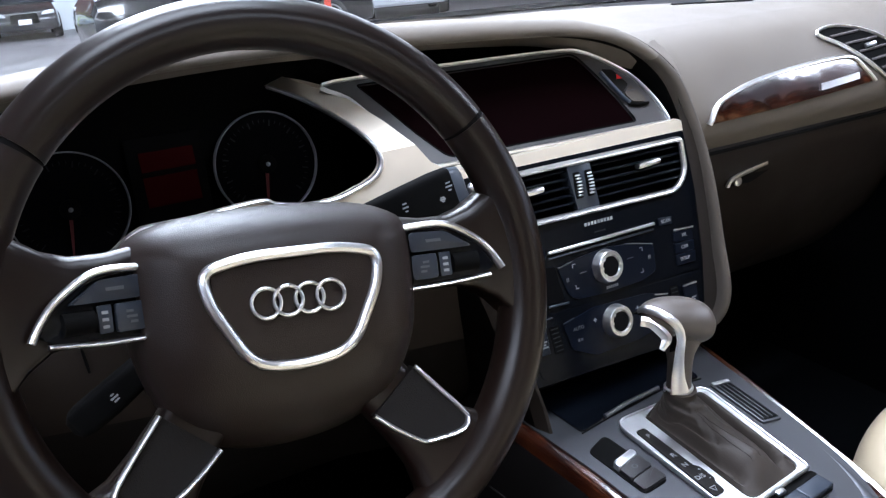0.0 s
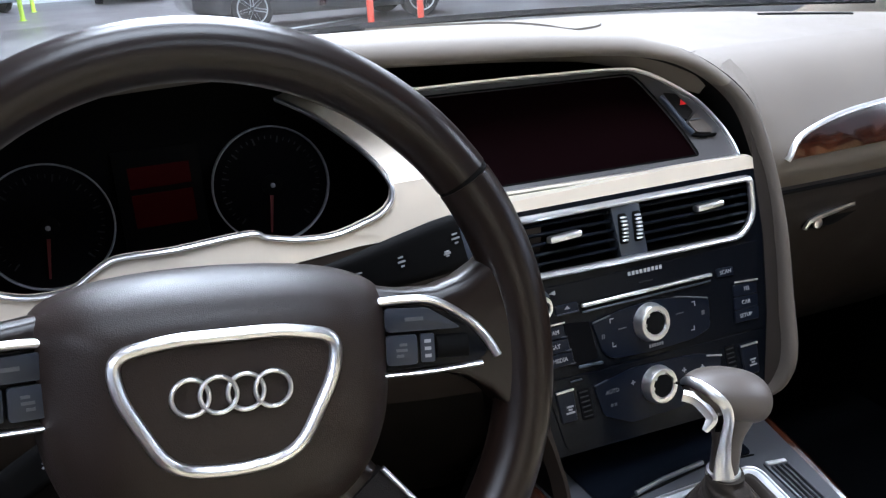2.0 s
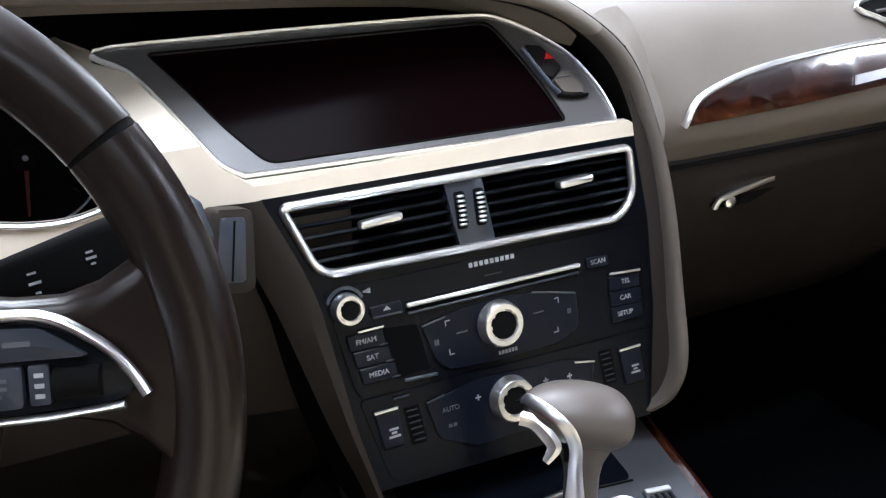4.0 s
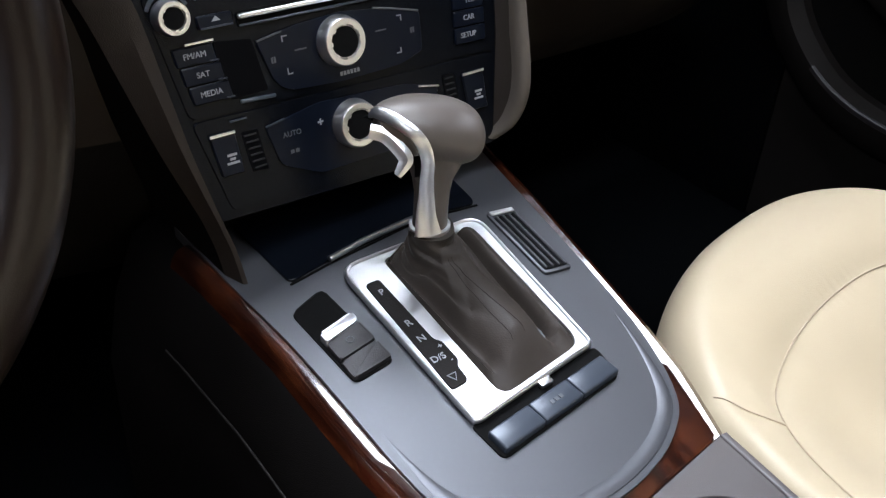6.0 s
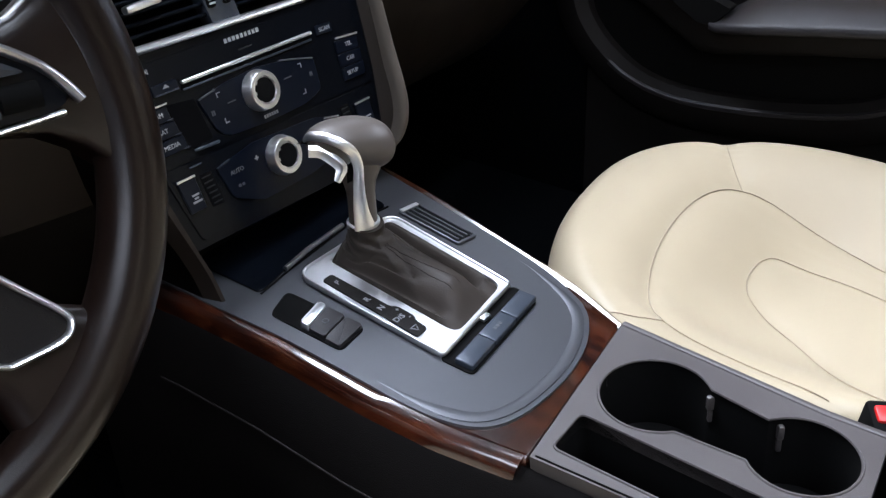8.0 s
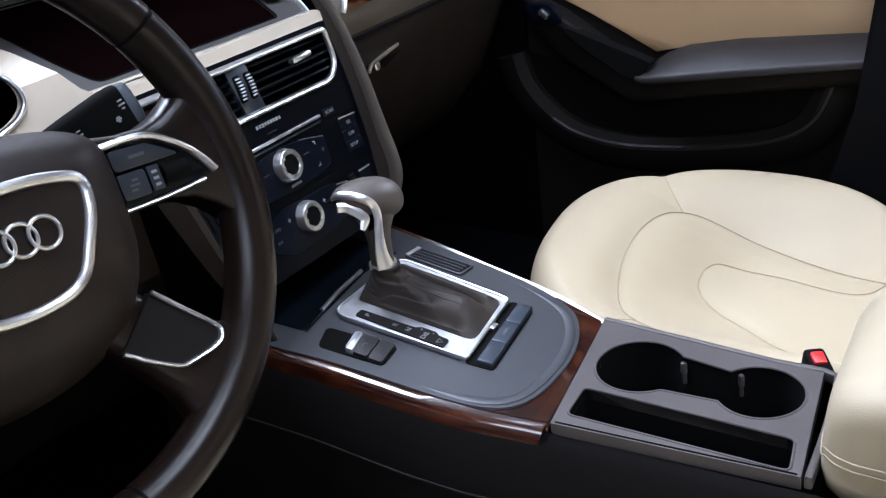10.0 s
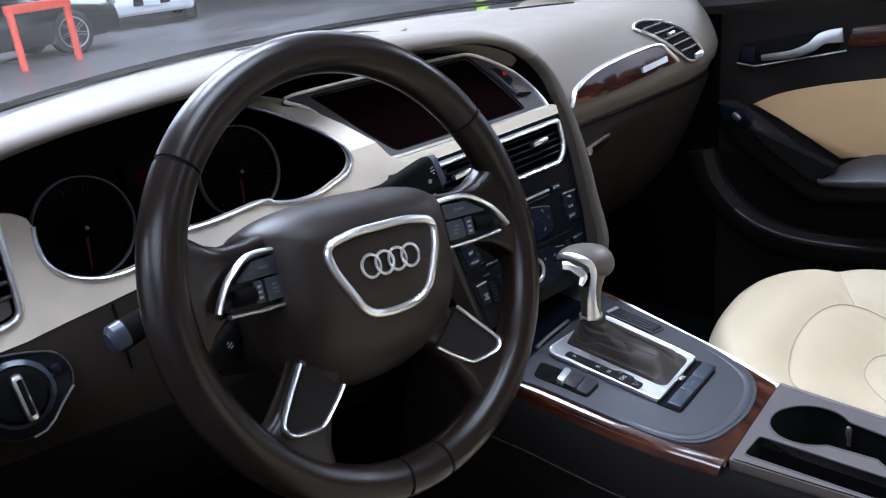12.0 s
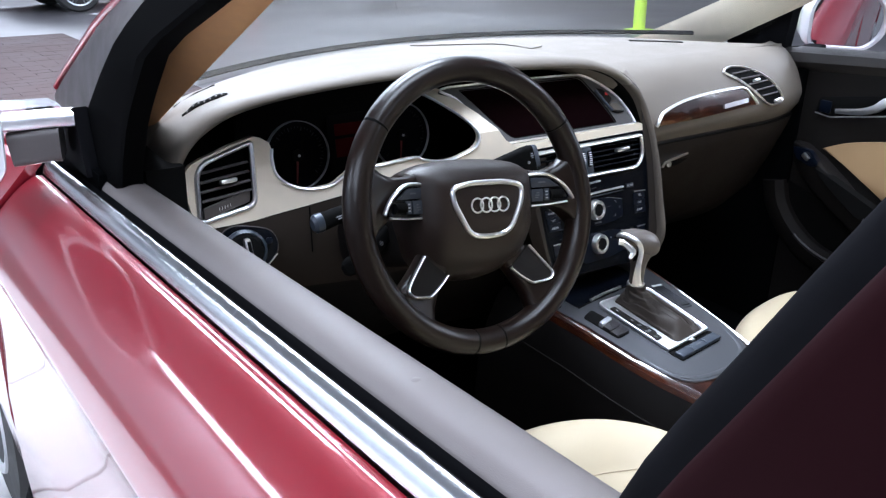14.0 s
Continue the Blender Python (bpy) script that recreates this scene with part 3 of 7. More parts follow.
# ---- air vents ----
def vent(name, label, outline, surf, slats, tabs, depth=0.03, frame_w=0.005, wheel=None, inset=0.009, fins=None):
    """An air vent: chrome frame, dark duct, slats across, tabs; outline in the two coordinates of surf."""
    t = thing(name, label, "air vent", "dashboard air vents")
    loop = [surf(p[0], p[1]) for p in outline]
    back = Vector((0, 1, 0))
    part("frame", sweep([q + Vector((0, -0.001, 0)) for q in loop], strip_profile(frame_w, 0.0035), (0, -1, 0.1), closed=True), M_CHROME, t, "chrome frame")
    part("duct", loft([loop, [q + back * depth for q in loop]], False, True), M_BLACK, t)
    for (a0, b0, a1, b1) in slats:
        p, q = surf(a0, b0) + back * inset, surf(a1, b1) + back * inset
        part("slat", sweep([p, p.lerp(q, 0.5), q], [(-0.0012, -0.008), (0.0012, -0.008), (0.0016, 0.006), (0, 0.0075), (-0.0016, 0.006)], (0, -1, 0.25)), fins or M_PIANO, t)
    for a, b, w in tabs:
        p = surf(a, b) - back * 0.001
        m = axes(p, (1, 0, 0.06), (0, 0.24, 0.97), (0, -0.97, 0.24))
        part("tab", box(0, 0, 0.002, w, 0.006, 0.010, m, 0.0022), M_CHROME, t, "bright adjuster tab")
    if wheel:
        for a, b in wheel:
            p = surf(a, b)
            m = axes(p, (1, 0, 0), (0, 0.24, 0.97), (0, -0.97, 0.24))
            part("thumbwheel", prism(rounded([(-0.0040, -0.0135), (0.0040, -0.0135), (0.0040, 0.0135), (-0.0040, 0.0135)], 0.002), -0.002, 0.0025, m, 0.001), M_BLACK, t, "black ribbed thumbwheel")
            for k in range(7):
                part("thumbwheel_rib", box(0, -0.0102 + 0.0034 * k, 0.0046 - 0.00018 * (k - 3) ** 2, 0.0058, 0.0018, 0.004, m, 0.0007, 1), M_ALU, t, "bright thumbwheel rib")
    return t


def lv(x, z):
    return Vector((x, fascia_y(x, z) - 0.001, z))


v_left = vent("air_vent", "outer air vent with a chrome frame and black slats", LVENT, lv,
     [(-0.645, 0.855 + 0.0125 * k - 0.0, -0.577, 0.866 + 0.0125 * k) for k in range(4)], [(-0.609, 0.882, 0.024)], 0.03, 0.0065, None, 0.006, M_TRAY)
part("wheel_housing", prism(rounded([(-0.648, 0.834), (-0.582, 0.850), (-0.581, 0.866), (-0.648, 0.850)], 0.003), -0.001, 0.004, axes(Vector((0, fascia_y(-0.61, 0.845) + 0.003, 0)), (1, 0, 0), (0, 0, 1), (0, -1, 0))), M_TRAY, v_left)
TW = [Vector((-0.6185 + 0.0125 * math.cos(a) , fascia_y(-0.618, 0.847) - 0.0015, 0.8485 + 0.0050 * math.sin(a) + 0.0026 * math.cos(a))) for a in [2 * math.pi * k / 20 for k in range(20)]]
part("thumbwheel_ring", sweep(TW, circle(0.0011, 6), (0, -1, 0), closed=True), M_ALU, v_left, "oval metal ring")
for k in range(5):
    part("thumbwheel_rib", box(-0.6265 + 0.0040 * k, fascia_y(-0.618, 0.847) - 0.001, 0.8468 + 0.0008 * k, 0.0018, 0.005, 0.0055, bevel=0.0007, seg=1), M_ALU, v_left, "bright thumbwheel rib")

RV = [(0.442, 0.936), (0.470, 0.9425), (0.51, 0.9385), (0.546, 0.927), (0.578, 0.909), (0.599, 0.889), (0.607, 0.868), (0.575, 0.862), (0.548, 0.868), (0.528, 0.884), (0.505, 0.902), (0.472, 0.922)]
RVS = [(p.x, p.y) for p in catmull([(a, b, 0) for a, b in RV], 3, True)]
v_right = thing("air_vent", "curved passenger air vent with a chrome frame", "air vent", "dashboard air vents")
part("duct", sheet([Vector(p) for p in RVS], [], lambda x, z: on_pface(x, z, 0.003), (0, 0.004, 0), 0.012), M_BLACK, v_right)
part("frame", sweep([on_pface(x, z, 0.004) for x, z in RVS], strip_profile(0.0045, 0.003), (0, -0.9, 0.4), closed=True), M_CHROME, v_right, "chrome frame")
for x0, z0, x1, z1 in ((0.462, 0.931, 0.520, 0.933), (0.482, 0.920, 0.546, 0.922), (0.502, 0.908, 0.566, 0.911), (0.520, 0.896, 0.582, 0.899), (0.536, 0.884, 0.594, 0.886)):
    fin = [on_pface(x0 + (x1 - x0) * k / 6, z0 + (z1 - z0) * k / 6, 0.0045) for k in range(7)]
    part("slat", sweep(fin, [(-0.0017, -0.002), (0.0017, -0.002), (0.0017, 0.0012), (0, 0.002), (-0.0017, 0.0012)], (0, -0.9, 0.4)), M_TRAY, v_right)
part("tab", box(0, 0, 0, 0.020, 0.006, 0.006, axes(on_pface(0.527, 0.915, 0.007), (1, 0, 0.06), (0, 0.4, 0.9), (0, -0.9, 0.4)), 0.0015), M_CHROME, v_right, "bright adjuster tab")
for k in range(5):
    part("thumbwheel_rib", box(0.572 + 0.004 * k, 0.078, 0.871 + 0.0006 * k, 0.002, 0.007, 0.007, bevel=0.0008, seg=1), M_ALU, v_right, "bright thumbwheel rib")

# ---- centre stack ----
SX, SV, SW = Vector((0.99762, 0.06292, -0.02823)), Vector((0.01242, 0.23876, 0.97100)), Vector((0.06783, -0.96904, 0.23741))
ST = axes(Vector((0, 0.012, 0.76)), SX, SV, SW)


def st(u, v, w=0.0):
    return ST @ Vector((u, v, w))


centre_stack = thing("centre_stack", "black centre stack panel below the dashboard screen", "console panel")
STACK = [(-0.162, 0.117), (0.141, 0.119), (0.1475, 0.053), (0.1455, -0.023), (0.133, -0.112), (-0.111, -0.102), (-0.1215, -0.052), (-0.1285, -0.005), (-0.1385, 0.054)]
CVENT = rounded([(-0.1505, 0.110), (-0.131, 0.0605), (0.118, 0.0565), (0.1345, 0.074), (0.1335, 0.111)], [0.006, 0.014, 0.020, 0.018, 0.006], 6)
part("panel", sheet([Vector(p) for p in STACK], [CVENT], lambda a, b: st(a, b), SW * -0.02), M_PIANO, centre_stack, smooth=False)
# inner side of the hood's edge on the passenger's side, coloured dark for its shade
side = []
for p in LIP:
    if p.x > 0.11 and p.z < 0.945:
        v = (p.z - 0.76) / 0.971
        a = st(float(np.interp(v, [-0.112, -0.023, 0.053, 0.119], [0.133, 0.1455, 0.1475, 0.141])), v, 0.0)
        b = p + Vector((0.003, 0.002, 0))
        side.append([a, a.lerp(b, 0.5) + Vector((0.001, 0.002, 0)), b, b + Vector((0.006, 0.008, 0))])
part("passenger_side_cheek", loft(side, ring_closed=False), M_FACE2, centre_stack, "inner cheek, its shade put in as deep brown")
# side cheek on the driver's side
CHEEK = [(-0.163, 0.117), (-0.1385, 0.054), (-0.1285, -0.005), (-0.1215, -0.052), (-0.111, -0.102), (-0.106, -0.125), (-0.103, -0.152)]
cheek_rings = [[st(u, v, 0.004), st(u - 0.010 * k, v, 0.003), st(u - 0.028 * k, v, -0.012), st(u - 0.036 * k, v, -0.06), st(u - 0.036 * k, v, -0.16)] for u, v, k in [(p.x, p.y, min(1.0, max(0.3, 0.75 + p.y * 4.5))) for p in catmull([(a, b, 0) for a, b in CHEEK], 5)]]
part("side_cheek", loft([r[:3] for r in cheek_rings], ring_closed=False), M_FACE2, centre_stack, "deep brown side cheek")
# deeper part of the cheek, blackened where it falls into shade
part("side_flank", loft([r[2:] for r in cheek_rings], ring_closed=False), M_CONSOLE, centre_stack, "flank of the stack, its shade put in as black")
part("lower_recess", loft([[st(-0.11, -0.100, 0), st(0.14, -0.111, 0)], [st(-0.105, -0.112, -0.05), st(0.13, -0.118, -0.05)], [st(-0.10, -0.16, -0.07), st(0.13, -0.16, -0.07)]], ring_closed=False), M_BLACK, centre_stack)

slat_rows = [0.067, 0.0755, 0.084, 0.0925, 0.101]
v_mid = vent("air_vent", "wide centre air vent with a chrome frame and twin thumbwheels", CVENT, lambda a, b: st(a, b, 0.001),
     [(-0.150 + (0.11 - v) * 0.42, v, -0.026, v) for v in slat_rows] + [(0.002, v, 0.131, v) for v in slat_rows], [(-0.0835, 0.0905, 0.031), (0.078, 0.0925, 0.030)], 0.03, 0.006,
     [(-0.0205, 0.0865), (-0.0045, 0.0865)])
part("divider", prism(rounded([(-0.0235, 0.0585), (0.0055, 0.0585), (-0.0005, 0.1105), (-0.0315, 0.1105)], 0.002), -0.012, 0.0015, ST, 0.001), M_BLUEKEY, v_mid, "blue-black divider between the two halves")

# ---- screen ----
def on_screen(x, z, off=0.0):
    return Vector((x, 0.056 + 0.95 * (z - 0.88) - 0.69 * off, z + 0.725 * off))


SCN = Vector((0, -0.69, 0.725))
display = thing("display_screen", "dark dashboard display in a taupe bezel with chrome edging", "screen")
SCR = catmull([(-0.163, 0.8855, 0), (-0.176, 0.893, 0), (-0.188, 0.909, 0), (-0.203, 0.930, 0), (-0.220, 0.951, 0), (-0.240, 0.9655, 0), (-0.16, 0.9665, 0), (-0.06, 0.9655, 0), (0.040, 0.9630, 0), (0.068, 0.9580, 0), (0.092, 0.9455, 0), (0.114, 0.9285, 0), (0.1265, 0.908, 0), (0.1305, 0.892, 0), (0.1300, 0.8825, 0)], 4)
SCRL = [(p.x, p.y) for p in SCR] + [(0.06, 0.8825), (0.0, 0.8832), (-0.08, 0.8842), (-0.14, 0.8850)]
GLASS = rounded([(-0.145, 0.8905), (-0.168, 0.914), (-0.186, 0.938), (-0.206, 0.9615), (0.056, 0.9585), (0.071, 0.934), (0.083, 0.908), (0.089, 0.8885)], [0.008, 0.02, 0.02, 0.003, 0.008, 0.02, 0.02, 0.004], 4)
part("bezel", sheet([Vector(p) for p in SCRL], [GLASS], lambda a, b: on_screen(a, b), (0, 0.012, -0.01)), M_BEZEL, display, "grey-taupe bezel")
part("glass", sheet(GLASS, [], lambda a, b: on_screen(a, b, -0.003), (0, 0.006, -0.006)), M_SCREEN, display)
part("glass_edge", sweep([on_screen(p.x, p.y, 0.0002) for p in GLASS], circle(0.0009, 6), SCN, closed=True), M_BLACK, display)
part("edging", sweep([on_screen(a, b, 0.001) for a, b in SCRL], strip_profile(0.0030, 0.003), SCN, closed=True), M_CHROME, display, "chrome edging")
HZ = [(0.0765, 0.9385), (0.0905, 0.9365), (0.1010, 0.9210), (0.0900, 0.9150), (0.0860, 0.9165)]
HZ2 = [(0.0895, 0.9130), (0.1025, 0.9195), (0.1125, 0.9060), (0.1110, 0.9025), (0.0940, 0.9045)]
hz = part("hazard_button", sheet(rounded(HZ, 0.002), [], lambda a, b: on_screen(a, b, 0.004), (0, 0.005, -0.005)), M_LOWER, display, "dark hazard light button")
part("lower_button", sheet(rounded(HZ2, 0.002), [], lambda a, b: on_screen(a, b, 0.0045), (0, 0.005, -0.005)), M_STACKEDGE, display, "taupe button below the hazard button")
part("button_edge", sweep([on_screen(a, b, 0.004) for a, b in [(0.0735, 0.9360), (0.0800, 0.9220), (0.0860, 0.9090), (0.0900, 0.9040)]], strip_profile(0.0040, 0.0025), SCN), M_BLUEKEY, hz, "bright bluish button edge")
part("button_edge", sweep([on_screen(a, b, 0.003) for a, b in [(0.0880, 0.9035), (0.1000, 0.9012), (0.1145, 0.9012)]], strip_profile(0.0025, 0.002), SCN), M_BLACK, hz)
hm = axes(on_screen(0.0925, 0.9285, 0.0046), (1, 0, 0), (0, 0.725, 0.69), (0, -0.69, 0.725))
part("warning_triangle", prism([(-0.0040, -0.0025), (0.0040, -0.0025), (0, 0.0038)], 0, 0.0004, hm), M_BUCKLE, hz, "small red triangle")
part("button_print", box(0.006, -0.020, 0.0002, 0.012, 0.0012, 0.0004, hm), M_DIMWHITE, hz, "", False)
# ledge of trim between the face and the screen
LEDGE = [((0.139, 0.8835), (0.1315, 0.8810)), ((0.06, 0.8862), (0.06, 0.8810)), ((-0.02, 0.8868), (-0.02, 0.8818)), ((-0.10, 0.8866), (-0.10, 0.8828)), ((-0.163, 0.8862), (-0.1635, 0.8840)), ((-0.1790, 0.8975), (-0.1785, 0.8930)),
         ((-0.1905, 0.9145), (-0.1895, 0.9090)), ((-0.2055, 0.9345), (-0.2045, 0.9300)), ((-0.2225, 0.9530), (-0.2220, 0.9515)), ((-0.262, 0.9725), (-0.2410, 0.9665))]
led = [[on_fascia(*f) + Vector((0, 0.001, 0)), on_fascia(*f).lerp(on_screen(*g), 0.5) + Vector((0, 0, 0.0008)), on_screen(*g)] for f, g in LEDGE]
part("trim_ledge", loft(led, ring_closed=False), M_CHAMP, dashboard, "champagne ledge below the screen")

# ---- instruments ----
instruments = thing("instrument_cluster", "black instrument cluster with two silver-ringed dials", "instruments")
part("housing", box(-0.385, 0.190, 0.905, 0.36, 0.012, 0.17, bevel=0.004), M_BLACK, instruments)
for dx, dz in ((-0.480, 0.887), (-0.297, 0.894)):
    m = axes(Vector((dx, 0.165, dz)), (1, 0, 0), (0, 0.16, 0.987), (0, -0.987, 0.16))
    dial = part("dial", lathe([(0.050, 0.0), (0.050, 0.003), (0.047, 0.0032)], m, 48), M_DIALFACE, instruments, "black dial face")
    part("ring", lathe([(0.0514, 0), (0.0514, 0.0075), (0.0509, 0.008), (0.0504, 0.0075), (0.0504, 0.0)], m, 64), M_DIALRING, dial, "thin silver ring")
    ticks = []
    for k in range(37):
        a = radians(225 - 270 * k / 36)
        ln = 0.006 if k % 4 == 0 else 0.003
        ticks.append(box(0.043 - ln / 2, 0, 0.0036, ln, 0.0008 if k % 4 else 0.0014, 0.0004, m @ Matrix.Rotation(a, 4, "Z")))
    part("scale", join(*ticks), M_TICK, dial)
    part("needle", prism([(-0.0016, 0.006), (0.0016, 0.006), (0.0008, 0.042), (-0.0008, 0.042)], 0.004, 0.0055, m @ Matrix.Rotation(radians(172), 4, "Z")), M_NEEDLE, dial, "red needle")
    part("hub", lathe([(0.009, 0.003), (0.009, 0.008), (0.007, 0.0095)], m, 20), M_BLACK, dial)
    part("hub_cap", lathe([(0.0022, 0.0090), (0.0020, 0.0104), (0.0012, 0.0112), (0.0003, 0.0114)], m, 16), M_DIALRING, dial, "small bright hub cap")
m = axes(Vector((-0.389, 0.168, 0.893)), (1, 0, 0), (0, 0.16, 0.987), (0, -0.987, 0.16))
disp = part("centre_display", box(0, 0, 0, 0.070, 0.09, 0.003, m, 0.001), M_BLACK, instruments, "dark central display")
part("lit_field", box(0.001, 0.022, 0.002, 0.05, 0.018, 0.001, m), M_RED, disp, "dim red field")
part("lit_field", box(0.001, -0.006, 0.002, 0.05, 0.028, 0.001, m), M_RED, disp, "dim red field")


# ---- radio and climate controls ----
def knob(parent, u, v, r, h, name="knob"):
    m = ST @ Matrix.Translation((u, v, 0))
    k = part(name, lathe([(r * 1.08, 0), (r * 1.08, h * 0.4), (r, h * 0.55), (r, h * 0.9), (r * 0.94, h), (r * 0.72, h), (r * 0.66, h * 0.86)], m, 32), M_CHROME, parent, "chrome rotary knob")
    cap = lathe([(r * 0.66, h * 0.5), (r * 0.64, h * 0.9), (r * 0.5, h * 0.92)], m, 24)
    part("cap", cap, M_BLACK, k, "black centre cap")
    ribs = [box(r * 0.69, 0, h * 0.9, r * 0.08, r * 0.16, h * 0.25, m @ Matrix.Rotation(2 * math.pi * q / 8, 4, "Z")) for q in range(8)]
    part("ribs", join(*ribs), M_CHROME, k)
    return k


def button(parent, pts, h=0.003, material=None, r=0.0015, label=""):
    return part("button", prism(rounded(pts, r, 3), 0.0, h, ST, 0.0007, 1), material or M_BUTTON, parent, label)


def print_on(parent, body, u, v, size, w=0.0033, material=None):
    return part("print", text_mesh(body, size, ST @ Matrix.Translation((u, v, w))), material or M_WHITE, parent, "", False)


def bars_on(parent, u, v, width, height, n, w=0.0033, material=None):
    """Unreadable print as plain bars."""
    step = width / n
    return part("print", join(*[box(u - width / 2 + step * (k + 0.5), v, w, step * 0.7, height, 0.0003, ST) for k in range(n)]), material or M_DIMWHITE, parent, "", False)


radio = thing("car_radio", "black car radio with a disc slot and chrome knobs", "radio")
part("faceplate", prism(rounded([(-0.131, 0.049), (0.143, 0.049), (0.141, -0.036), (-0.117, -0.030)], 0.004), 0.0, 0.0012, ST, 0.0008, 1), M_PIANO, radio)
slot = part("disc_slot", prism(rounded([(-0.073, 0.0205), (0.0755, 0.019), (0.0755, 0.029), (-0.073, 0.030)], 0.001), 0.0, 0.0018, ST), M_BLACK, radio)
part("slot_edge", box(0.0015, 0.0272, 0.003, 0.148, 0.0032, 0.004, ST, 0.0008, 1), M_ALU, slot, "bright upper edge")
part("slot_edge", box(0.0015, 0.0213, 0.002, 0.147, 0.0018, 0.002, ST, 0.0005, 1), M_BLUEKEY, slot)
bars_on(radio, 0.000, 0.0452, 0.040, 0.0036, 9, 0.0014, M_WHITE)
bars_on(radio, 0.000, 0.0352, 0.022, 0.0012, 1, 0.0014, M_TICK)
knob(radio, -0.1165, 0.0345, 0.0105, 0.011, "volume_knob")
part("volume_scale", sweep([ST @ Vector((-0.1165 + 0.0135 * math.cos(radians(20 + 14 * q)), 0.0355 + 0.0135 * math.sin(radians(20 + 14 * q)), 0.0016)) for q in range(11)], [(-0.0012, -0.0004), (0.0012, -0.0004), (0.0012, 0.0004), (-0.0012, 0.0004)], SW), M_BLUEKEY, radio, "dim collar round the volume knob")
part("print", join(*[box(-0.1025 + 0.0012 * q, 0.0435, 0.0016, 0.0008, 0.0008 + 0.0008 * q, 0.0003, ST) for q in range(5)]), M_WHITE, radio, "", False)
button(radio, [(-0.0995, 0.0235), (-0.0755, 0.0235), (-0.0760, 0.0318), (-0.1000, 0.0318)], 0.003)
part("print", prism([(-0.0905, 0.0275), (-0.0845, 0.0275), (-0.0875, 0.0305)], 0.003, 0.0034, ST), M_WHITE, radio)
part("button_edge", box(-0.0875, 0.0240, 0.0032, 0.022, 0.0011, 0.0012, ST), M_BLUEKEY, radio)
b = button(radio, [(0.0825, 0.0225), (0.1035, 0.0215), (0.1035, 0.0300), (0.0825, 0.0310)])
print_on(b, "SCAN", 0.0930, 0.0265, 0.0055)
part("dim_display", prism(rounded([(-0.092, 0.0150), (-0.066, 0.0120), (-0.060, -0.0225), (-0.087, -0.0235)], 0.002), 0.001, 0.0018, ST), M_DIALFACE, radio)
for k, word in enumerate(("FM/AM", "SAT", "MEDIA")):
    v = 0.0094 - 0.0125 * k
    b = button(radio, [(-0.1185 + 0.0030 * k, v - 0.0058), (-0.0915 + 0.003 * k, v - 0.0058), (-0.0930 + 0.003 * k, v + 0.0058), (-0.1200 + 0.0030 * k, v + 0.0058)])
    print_on(b, word, -0.1060 + 0.003 * k, v, 0.0052)
    part("button_edge", box(-0.0935 + 0.003 * k, v - 0.0052, 0.0034, 0.006, 0.0009, 0.0006, ST), M_BLUEKEY, b)
part("button_edge", box(-0.1015, 0.0168, 0.0035, 0.019, 0.0014, 0.001, ST), M_ALU, radio)
part("button_edge", box(0.1165, 0.0134, 0.0035, 0.030, 0.0017, 0.001, ST @ Matrix.Rotation(radians(-4), 4, "Z") @ Matrix.Translation((0, 0.008, 0))), M_ALU, radio)
for k, word in enumerate(("TEL", "CAR", "SETUP")):
    v = 0.0057 - 0.0128 * k
    b = button(radio, [(0.1015, v - 0.0060), (0.1315, v - 0.0066), (0.1325, v + 0.0054), (0.1020, v + 0.0060)])
    print_on(b, word, 0.1178 - 0.0016 * k, v, 0.0055)
NAV = [(-0.0640, 0.0098), (-0.030, 0.0150), (0.004, 0.0170), (0.040, 0.0130), (0.0705, 0.0060), (0.0700, -0.0230), (0.048, -0.0290), (0.0, -0.0300), (-0.044, -0.0270), (-0.0540, -0.0200)]
nav = button(radio, NAV, 0.0028, M_BUTTON, 0.004, "raised black control pad")
part("pad_edge", sweep([ST @ Vector((u, v, 0.0028)) for u, v in ((0.030, 0.0148), (0.045, 0.0118), (0.058, 0.0088), (0.069, 0.0062))], circle(0.0007, 6), SW), M_DIMWHITE, nav, "thin bright edge")
part("pad_edge", sweep([ST @ Vector((u, v, 0.0028)) for u, v in ((-0.063, 0.0095), (-0.054, 0.0110), (-0.044, 0.0127))], circle(0.0007, 6), SW), M_DIMWHITE, nav, "thin bright edge")
for u, v, a in ((-0.044, 0.0065, 0), (0.050, 0.0055, -90), (-0.041, -0.0155, 90), (0.0495, -0.0175, 180)):
    mm = Matrix.Translation((u, v, 0.003)) @ Matrix.Rotation(radians(a), 4, "Z")
    part("corner_mark", join(box(0.0015, 0.0028, 0, 0.004, 0.0008, 0.0004, ST @ mm), box(-0.0004, 0.0012, 0, 0.0008, 0.004, 0.0004, ST @ mm)), M_WHITE, nav, "", False)
bars_on(nav, -0.0533, -0.0046, 0.004, 0.004, 2)
bars_on(nav, 0.0616, -0.0064, 0.004, 0.004, 2)
bars_on(nav, -0.032, -0.0015, 0.013, 0.001, 1)
bars_on(nav, 0.034, -0.0015, 0.013, 0.001, 1)
bars_on(radio, 0.004, -0.0246, 0.017, 0.0028, 6, 0.0032, M_WHITE)
knob(radio, -0.0015, -0.0018, 0.0165, 0.013, "menu_knob")
part("trim_line", box(-0.0668, -0.0268, 0.002, 0.026, 0.0026, 0.002, ST @ Matrix.Rotation(radians(-3), 4, "Z") @ Matrix.Translation((0, -0.0035, 0)), 0.0006, 1), M_BLUEKEY, radio)

